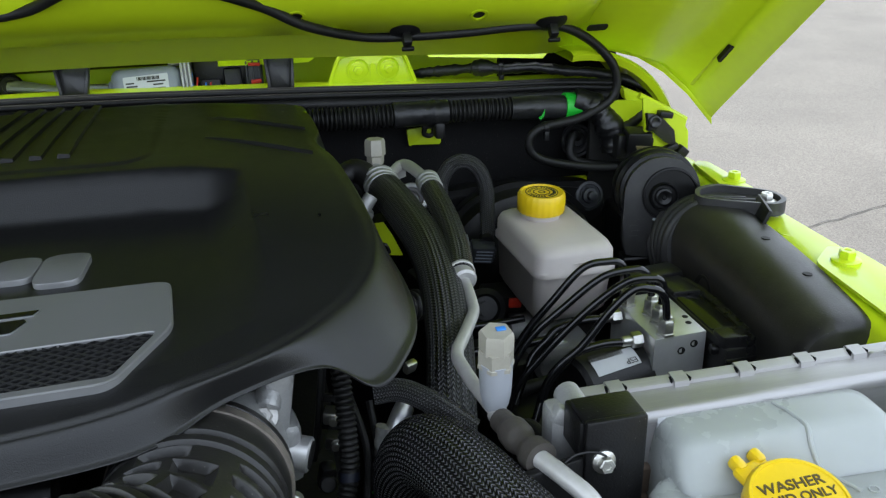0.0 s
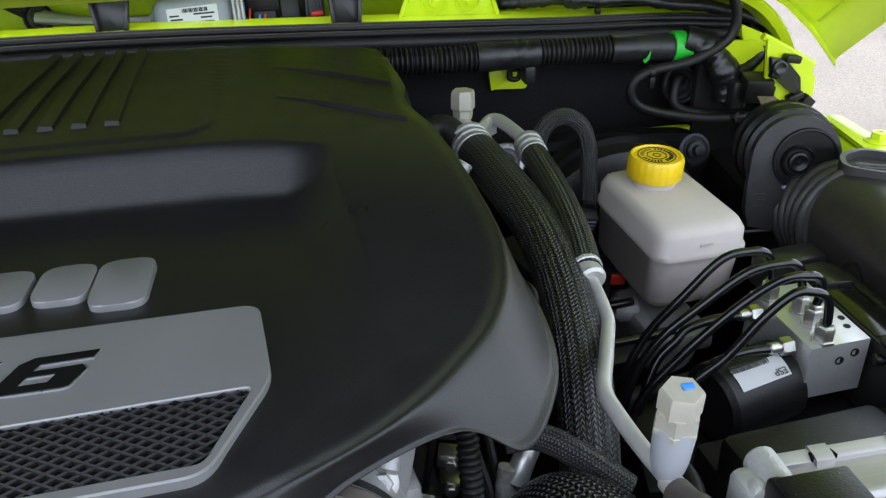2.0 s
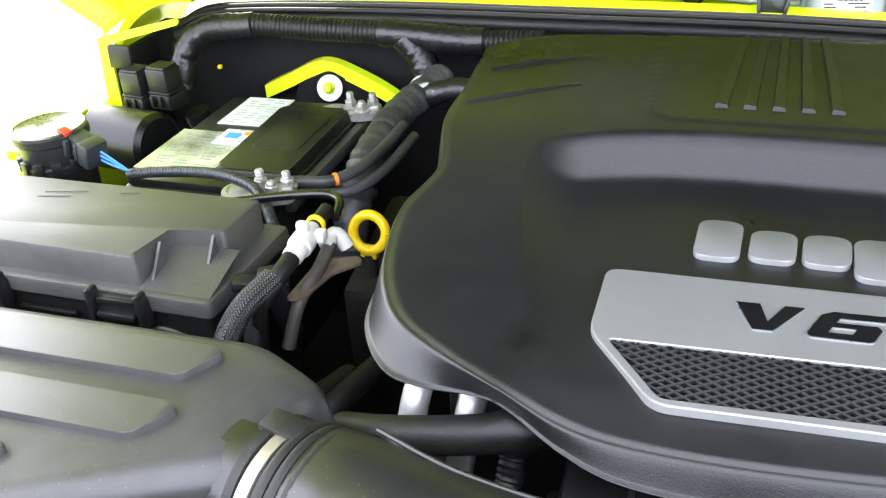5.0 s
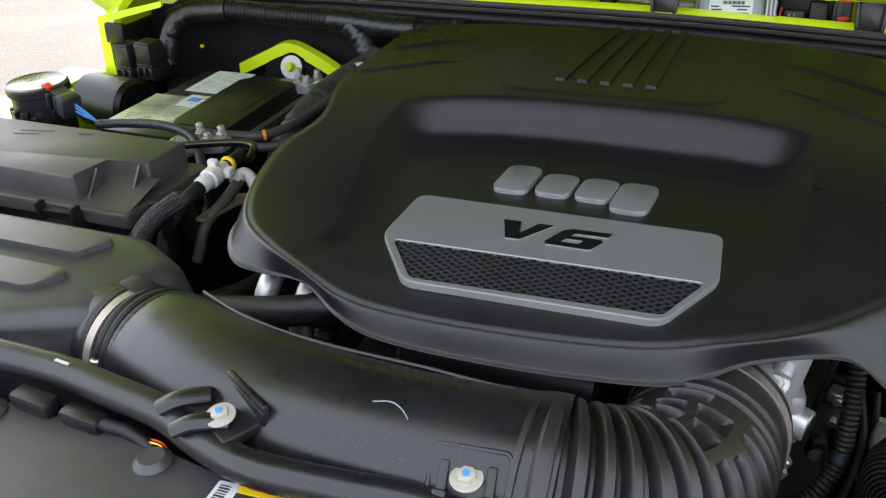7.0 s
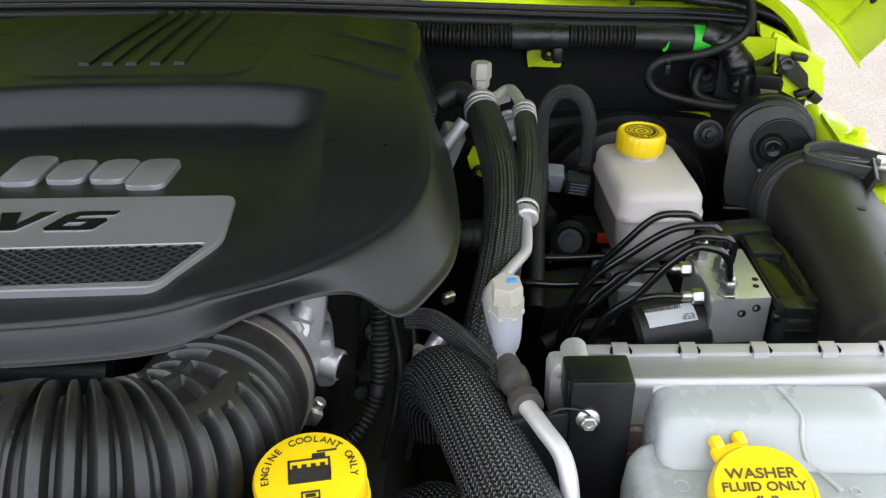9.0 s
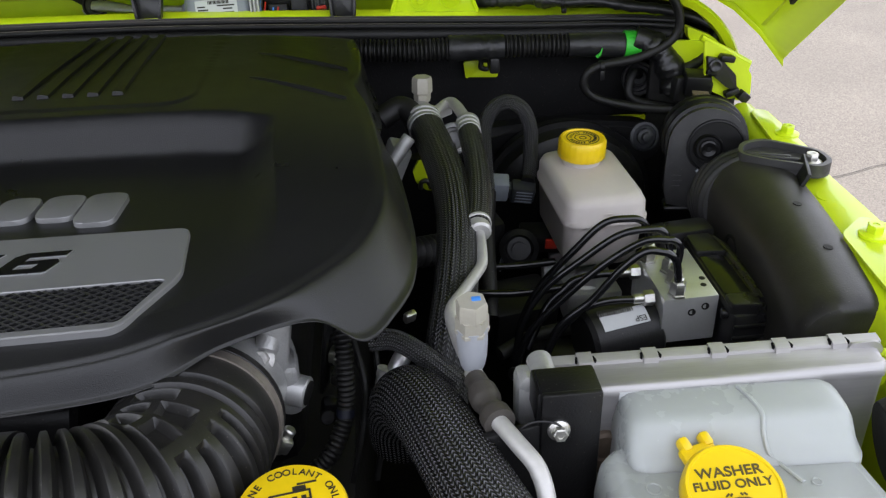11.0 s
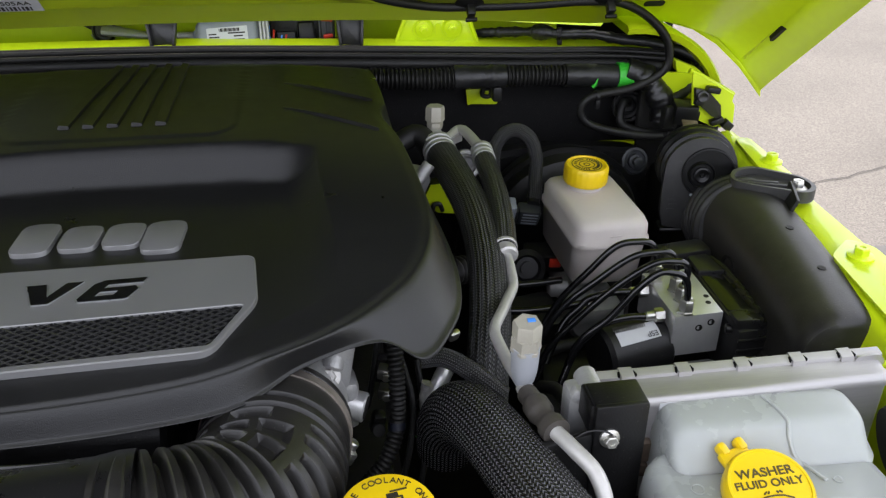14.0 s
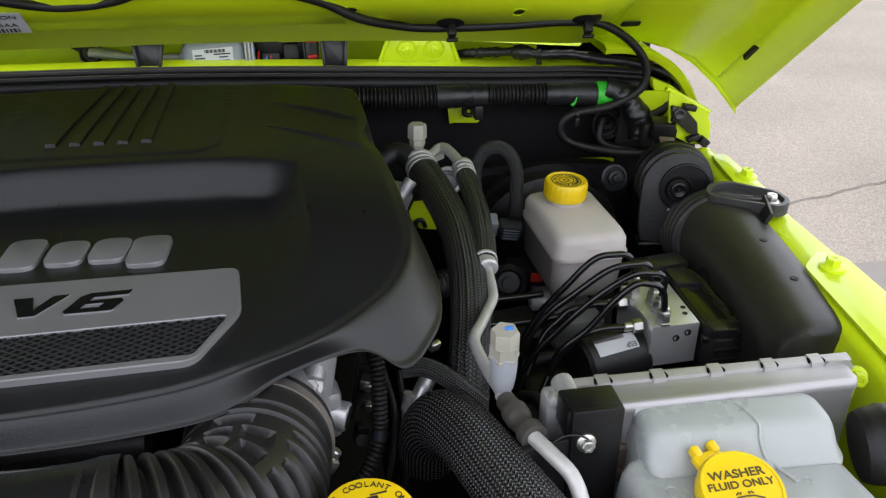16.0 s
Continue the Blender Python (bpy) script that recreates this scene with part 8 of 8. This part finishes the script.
bm = B()
tube(bm, [(-0.615, 0.158, -0.058), (-0.575, 0.165, -0.055), (-0.52, 0.165, -0.052), (-0.470, 0.150, -0.055), (-0.435, 0.115, -0.068), (-0.415, 0.085, -0.09), (-0.405, 0.06, -0.12)], 0.0056, 14, 0.0010, ribbed(0.0034, 0.12))
tagged(part("canister_lead", bm, PLUGGREY), "thin black ribbed lead to the canister", "cable")
bm = B()
cyl(bm, (-0.772, 0.312, -0.096), (-0.676, 0.296, -0.094), 0.038, seg=48, edge=0.006)
tagged(part("black_cylinder", bm, HORN), "horizontal black cylinder beside the fender", "cylinder")
rel = thing("relay_block", (-0.74, 0.41, -0.108), "black relays clipped to the fender end", "relay")
for dx, dz in ((0, 0), (0.040, 0.006)):
    bm = B()
    box(bm, (-0.768 + dx, 0.398, -0.060 + dz), (0.032, 0.030, 0.034), rot(0, 0, -8), 0.003)
    box(bm, (-0.768 + dx, 0.400, -0.086 + dz), (0.036, 0.034, 0.02), rot(0, 0, -8), 0.003)
    box(bm, (-0.768 + dx, 0.398, -0.0425 + dz), (0.028, 0.026, 0.004), rot(0, 0, -8), 0.0015)
    box(bm, (-0.768 + dx, 0.3985, -0.074 + dz), (0.0345, 0.0325, 0.003), rot(0, 0, -8), 0.001)
    for k in range(3):
        box(bm, (-0.780 + dx + 0.012 * k, 0.381, -0.084 + dz), (0.005, 0.004, 0.014), rot(0, 0, -8), 0.001)
    part("relay", bm, BLACK, rel)
bm = B()
tube(bm, [(-0.70, 0.41, -0.10), (-0.695, 0.42, -0.14), (-0.70, 0.43, -0.20)], 0.016, 12, 0.004, wrapped(21, 0.15))
part("lead", bm, TAPE, rel)
bm = B()
lathe(bm, (-0.702, 0.488, -0.068), (0.1, -1, 0.2), [(0.0030, 0), (0.0030, 0.004), (0.002, 0.005)], 12)
tagged(part("yellow_plug", bm, YELLOW), "tiny yellow plug on the firewall", "plug")

# ---- connectors between fuse box and cover ----
vac = thing("vapour_connector", (-0.375, 0.07, -0.12), "white quick connector on fuel vapour hoses", "connector")
bm = B()
d = Vector((-0.05, 0.99, 0.02)).normalized()
o = Vector((-0.372, 0.030, -0.047))
lathe(bm, o, d, [(0.006, 0), (0.0085, 0.004), (0.0085, 0.016), (0.0105, 0.018), (0.0105, 0.030), (0.0080, 0.032), (0.0080, 0.044), (0.0065, 0.048)], 20)
box(bm, o + d * 0.03 + Vector((0, 0, 0.010)), (0.011, 0.014, 0.008), frame_of(d, (0, 0, 1)), 0.003)
box(bm, o + d * 0.042 + Vector((0.011, -0.004, 0.0)), (0.010, 0.010, 0.013), frame_of(d, (0, 0, 1)), 0.003)
part("body", bm, WHITE, vac)
bm = B()
cyl(bm, o + d * 0.052, o + d * 0.057, 0.0085, seg=18, edge=0.001)
part("ring", bm, YELLOW, vac)
bm = B()
tube(bm, [o + d * 0.05, o + d * 0.068, o + d * 0.080], 0.0062, 12, 0.003)
tube(bm, [o + d * 0.002, o - d * 0.022 + Vector((-0.004, 0, -0.006)), (-0.388, -0.012, -0.08), (-0.385, -0.03, -0.13)], 0.0075, 12, 0.004)
part("hose", bm, RUBBER, vac)
bm = B()
tube(bm, [(-0.362, 0.080, -0.062), (-0.362, 0.055, -0.070), (-0.368, 0.025, -0.085), (-0.376, 0.010, -0.12)], 0.0058, 12, 0.004)
part("brown_hose", bm, GRIMY, vac, "dusty brown rubber hose")
bm = B()
tube(bm, [(-0.364, 0.076, -0.062), (-0.363, 0.088, -0.057), (-0.358, 0.092, -0.060), (-0.352, 0.092, -0.070)], 0.0066, 12, 0.003)
part("elbow", bm, WHITE, vac)
bm = B()
box(bm, (-0.388, -0.006, -0.095), (0.010, 0.022, 0.090), rot(10, 8, 20), 0.003)
box(bm, (-0.383, 0.022, -0.085), (0.017, 0.012, 0.080), rot(14, -6, 20), 0.003)
box(bm, (-0.3790, 0.0150, -0.060), (0.006, 0.004, 0.010), rot(10, 8, 20), 0.001)
box(bm, (-0.396, 0.004, -0.056), (0.026, 0.014, 0.010), rot(10, 8, 20), 0.003)
box(bm, (-0.390, -0.014, -0.070), (0.018, 0.006, 0.016), rot(10, 8, 20), 0.002)
part("bracket", bm, BLACK, vac)
bm = B()
tube(bm, [(-0.372, 0.000, -0.045), (-0.384, -0.030, -0.055), (-0.391, -0.052, -0.078), (-0.392, -0.062, -0.12), (-0.39, -0.065, -0.18)], 0.0095, 16, 0.004)
tagged(part("braided_lead", bm, BRAID_FINE), "black braided lead beside the fuse box", "wiring")
dip = thing("dipstick", (-0.33, 0.055, -0.2), "yellow ring handle of the oil dipstick", "dipstick")
bm = B()
ring = [(-0.368 + 0.0168 * math.cos(radians(a)), 0.174 + 0.0050 * math.sin(radians(a)), -0.105 + 0.0168 * math.sin(radians(a))) for a in range(0, 361, 20)]
tube(bm, ring, 0.0050, 10, 0.003)
box(bm, (-0.3690, 0.172, -0.125), (0.018, 0.010, 0.013), rot(0, 6, 0), 0.003)
part("handle", bm, YELLOW, dip)
bm = B()
tube(bm, [(-0.369, 0.172, -0.128), (-0.365, 0.165, -0.17), (-0.350, 0.15, -0.24)], 0.0065, 10, 0.005)
part("tube", bm, DARK, dip)
bm = B()
slab(bm, rounded([(-0.372, 0.075), (-0.340, 0.088), (-0.334, 0.080), (-0.352, 0.060), (-0.362, 0.020), (-0.374, 0.016)], 0.004), -0.078, -0.075, rot(0, 0, 0))
lathe(bm, (-0.358, 0.070, -0.0752), (0, 0, 1), [(0.0042, 0), (0.0042, 0.0006), (0.0026, 0.0008), (0.0024, 0)], 14, caps=False)
tagged(part("steel_tab", bm, RUST), "dull flat steel tab near the dipstick", "bracket")
for pts, r in (([(-0.335, 0.03, -0.16), (-0.34, -0.03, -0.14), (-0.33, -0.06, -0.13), (-0.29, -0.075, -0.14)], 0.012), ([(-0.30, 0.02, -0.13), (-0.318, -0.04, -0.13), (-0.34, -0.075, -0.15)], 0.010)):
    bm = B()
    tube(bm, pts, r, 14, 0.005)
    tagged(part("vapour_hose", bm, RUBBER), "black rubber hose beside the engine cover", "hose")
# bright pipes and hose under the cover's corner
for x in (-0.238, -0.200):
    bm = B()
    tube(bm, [(x - 0.006, -0.085, -0.135), (x, -0.080, -0.098), (x + 0.003, -0.070, -0.075), (x + 0.004, -0.05, -0.062)], 0.0098, 18, 0.004)
    tagged(part("heater_pipe", bm, MILLED), "bright bare metal coolant pipe", "pipe", "coolant pipes")
bm = B()
box(bm, (-0.257, -0.088, -0.098), (0.008, 0.010, 0.024), rot(0, 10, 0), 0.002)
tagged(part("wire_clip", bm, TAPEGREEN), "small bright green plastic wire clip", "clip")
bm = B()
tube(bm, [(-0.275, -0.105, -0.082), (-0.245, -0.112, -0.072), (-0.205, -0.112, -0.064), (-0.165, -0.108, -0.056), (-0.14, -0.095, -0.054)], 0.0125, 18, 0.004, lambda d, t: 1 + 0.2 * ease(0.75, 0.85, d / t))
tagged(part("bypass_hose", bm, RUBBER), "short black rubber hose under the cover", "hose")
bm = B()
tube(bm, [(-0.160, -0.095, -0.070), (-0.163, -0.118, -0.10), (-0.172, -0.13, -0.14)], 0.009, 14, 0.0012, ribbed(0.004, 0.14))
tagged(part("loom_conduit", bm, RUBBER), "black ribbed wiring conduit under the cover", "conduit")

# ---- air cleaner box ----
box_t = thing("air_cleaner", (-0.45, -0.18, -0.22), "satin black air cleaner box with ribbed lid", "air filter box")
TOPF = [(-0.78, -0.100), (-0.322, -0.094), (-0.268, -0.122), (-0.287, -0.202), (-0.40, -0.260), (-0.78, -0.310)]


def grow(pts, d):
    cx, cy = -0.50, -0.16
    return [(x + d * (1 if x > cx else -1), y + d * (1 if y > -0.16 else -1)) for x, y in pts]


bm = B()
loops = []
for z, k in ((-0.24, 0.012), (-0.125, 0.010), (-0.058, 0.003), (-0.036, 0.000), (-0.027, -0.004), (-0.0225, -0.013)):
    loops.append([bm.verts.new((x, y, z)) for x, y in rounded(grow(TOPF, k), 0.016, 4)])
n = len(loops[0])
for a, b in zip(loops, loops[1:]):
    for i in range(n):
        bm.faces.new((a[i], a[(i + 1) % n], b[(i + 1) % n], b[i]))
bm.faces.new(loops[-1])
lid = part("housing", bm, AIRBOX, box_t, sharp=60)
for x1, y0, y1 in ((-0.343, -0.147, -0.116), (-0.343, -0.198, -0.168), (-0.420, -0.247, -0.218)):
    bm = B()
    slab(bm, rounded([(-0.76, y0 - 0.006), (x1 - 0.012, y0), (x1 + 0.004, y1 - 0.004), (x1 - 0.006, y1), (-0.76, y1 - 0.004)], 0.007, 4), -0.025, -0.0172, bevel=0.0007)
    part("lid_rib", bm, AIRBOX, lid)
bm = B()
cyl(bm, (-0.305, -0.175, -0.063), (-0.276, -0.183, -0.062), 0.0415, 0.0415, seg=40, edge=0.002)
part("outlet", bm, DUCT, box_t)
bm = B()
box(bm, (-0.272, -0.172, -0.0165), (0.026, 0.016, 0.006), rot(0, 0, -14), 0.002)
part("cuff_tab", bm, RUBBER, box_t)

# ---- radiator shroud, its hose and label ----
shroud = thing("radiator_shroud", (-0.1, -0.38, -0.3), "black plastic radiator shroud across the front", "radiator shroud")
bm = B()
rows = []
for i in range(25):
    x = -0.52 + 0.78 * i / 24
    e = ease(-0.20, -0.12, x)
    y1 = -0.273 - 0.007 * e
    t = -0.046 - 0.002 * e
    prof = [(y1, -0.16), (y1, t - 0.012), (y1 - 0.006, t - 0.002), (y1 - 0.03, t), (-0.40, t), (-0.46, t - 0.012), (-0.50, -0.12), (-0.50, -0.4)]
    rows.append([bm.verts.new((x, y, z)) for y, z in prof])
for a, b in zip(rows, rows[1:]):
    for k in range(len(a) - 1):
        bm.faces.new((a[k], a[k + 1], b[k + 1], b[k]))
part("top_panel", bm, AIRBOX, shroud)
bm = B()
cyl(bm, (-0.170, -0.293, -0.070), (-0.170, -0.293, -0.042), 0.012, seg=20, edge=0.004)
part("boss", bm, AIRBOX, shroud)
bm = B()
cyl(bm, (-0.304, -0.293, -0.060), (-0.304, -0.293, -0.0405), 0.013, seg=24, edge=0.0045)
part("boss", bm, AIRBOX, shroud)
bm = B()
tube(bm, [(-0.46, -0.275, -0.045), (-0.373, -0.262, -0.030), (-0.282, -0.257, -0.030), (-0.222, -0.263, -0.030), (-0.173, -0.270, -0.030), (-0.139, -0.282, -0.030), (-0.098, -0.291, -0.030), (-0.045, -0.288, -0.030), (0.0, -0.282, -0.032),
          (0.040, -0.283, -0.036), (0.080, -0.280, -0.035), (0.113, -0.283, -0.033), (0.140, -0.293, -0.034), (0.165, -0.315, -0.050), (0.175, -0.345, -0.09)], 0.0108, 20, 0.006)
bleed = thing("bleed_hose", (0.0, -0.282, -0.043), "black rubber hose lying along the radiator shroud", "hose")
part("hose", bm, DUCT, bleed)
bm = B()
box(bm, (-0.262, -0.2600, -0.0190), (0.012, 0.002, 0.0008), rot(0, 0, -6))
part("paint_mark", bm, WHITE, bleed)
plug2 = thing("fan_plug", (-0.25, -0.29, -0.07), "black fan wiring plug on the shroud", "plug")
bm = B()
box(bm, (-0.275, -0.278, -0.041), (0.034, 0.014, 0.012), rot(0, 0, -4), 0.003)
part("plug", bm, BLACK, plug2)
bm = B()
box(bm, (-0.234, -0.279, -0.043), (0.034, 0.014, 0.012), rot(0, 0, -4), 0.004)
part("socket", bm, BLACK, plug2)
bm = B()
tube(bm, [(-0.218, -0.280, -0.042), (-0.199, -0.279, -0.044), (-0.180, -0.281, -0.050)], 0.0042, 10, 0.003)
lead = part("lead", bm, RUBBER, plug2)
bm = B()
tube(bm, [(-0.186, -0.2785, -0.046), (-0.174, -0.2785, -0.046), (-0.164, -0.281, -0.058)], 0.0007, 6, 0.003)
part("red_wire", bm, RED, lead)
bm = B()
tube(bm, [(-0.186, -0.2810, -0.046), (-0.173, -0.2810, -0.046), (-0.163, -0.284, -0.058)], 0.0007, 6, 0.003)
part("yellow_wire", bm, YELLOW, lead)
# label
decal = thing("refrigerant_label", (-0.05, -0.30, -0.048), "white and yellow refrigerant charge label on the shroud", "label")
DT = rot(0, 0, 3)
LP = Vector((-0.123, -0.2915, -0.0474))


def dlab(name, x, y, w, h, mat, parent, up=0.0):
    bm = B()
    p = LP + DT @ Vector((x + w / 2, -y - h / 2, 0)) + Vector((0, 0, up))
    slab(bm, rounded([(-w / 2, -h / 2), (w / 2, -h / 2), (w / 2, h / 2), (-w / 2, h / 2)], min(w, h) * 0.06, 3), 0, 0.0006, DT, p)
    return part(name, bm, mat, parent)


paper = dlab("paper", 0, 0, 0.154, 0.031, PAPER, decal)
dlab("black_field", 0.015, 0.0, 0.045, 0.0308, PRINT, paper, 0.0007)
dlab("yellow_band", 0.015, 0.0, 0.045, 0.0065, YELLOW, paper, 0.0014)
dlab("yellow_sign", 0.0445, 0.0145, 0.0130, 0.0075, YELLOW, paper, 0.0014)
dlab("yellow_sign", 0.0445, 0.0228, 0.0130, 0.0075, YELLOW, paper, 0.0014)
dlab("divider", 0.0405, 0.0075, 0.0010, 0.024, PAPER, paper, 0.0014)
dlab("rule", 0.060, 0.0190, 0.090, 0.0004, PRINT, paper, 0.0007)
for k in range(6):
    dlab("heading_bar", 0.068 + 0.0068 * k, 0.0030, 0.0040, 0.0022, PRINT, paper, 0.0007)
for k in range(4):
    dlab("sign_text_bar", 0.0440 + 0.0034 * k, 0.0100, 0.0026, 0.0022, PAPER, paper, 0.0014)
for k in range(2):
    dlab("sign_mark", 0.0488, 0.0165 + 0.0083 * k, 0.0040, 0.0030, PRINT, paper, 0.0021)
bm = B()
p = LP + DT @ Vector((0.0275, -0.0185, 0)) + Vector((0, 0, 0.0016))
slab(bm, rounded([(-0.007, -0.005), (0.004, -0.005), (0.009, 0.000), (0.004, 0.005), (-0.007, 0.004)], 0.002), 0, 0.0004, DT, p)
part("palm_mark", bm, PAPER, paper)
bm = B()
p = p + Vector((0, 0, 0.0006))
lathe(bm, p, (0, 0, 1), [(0.0085, 0), (0.0085, 0.0004), (0.0072, 0.0004), (0.0072, 0)], 28)
box(bm, p, (0.0012, 0.015, 0.0005), rot(0, 0, 45))
part("no_touch_ring", bm, RED, paper)
bm = B()
for k in range(13):
    box(bm, LP + DT @ Vector((0.0062, -0.0035 - 0.0020 * k, 0)) + Vector((0, 0, 0.0009)), (0.0070, 0.0006 + 0.0006 * (k * 5 % 3) / 2, 0.0004), DT)
part("barcode", bm, PRINT, paper)
bm = B()
lathe(bm, LP + DT @ Vector((0.148, -0.005, 0.0007)), (0, 0, 1), [(0.0022, 0), (0.0022, 0.0003), (0.0014, 0.0003), (0.0014, 0)], 12)
part("print_ring", bm, PRINT, paper)
lettering("charge", "567g (1.25 lbs)", 0.0058, at_turn(LP + DT @ Vector((0.107, -0.0125, 0.0008)), DT @ rot(0, 0, -3)), PRINT, paper, 0.0002)
lettering("oil", "PAG", 0.0062, at_turn(LP + DT @ Vector((0.078, -0.0255, 0.0008)), DT), PRINT, paper, 0.0002)
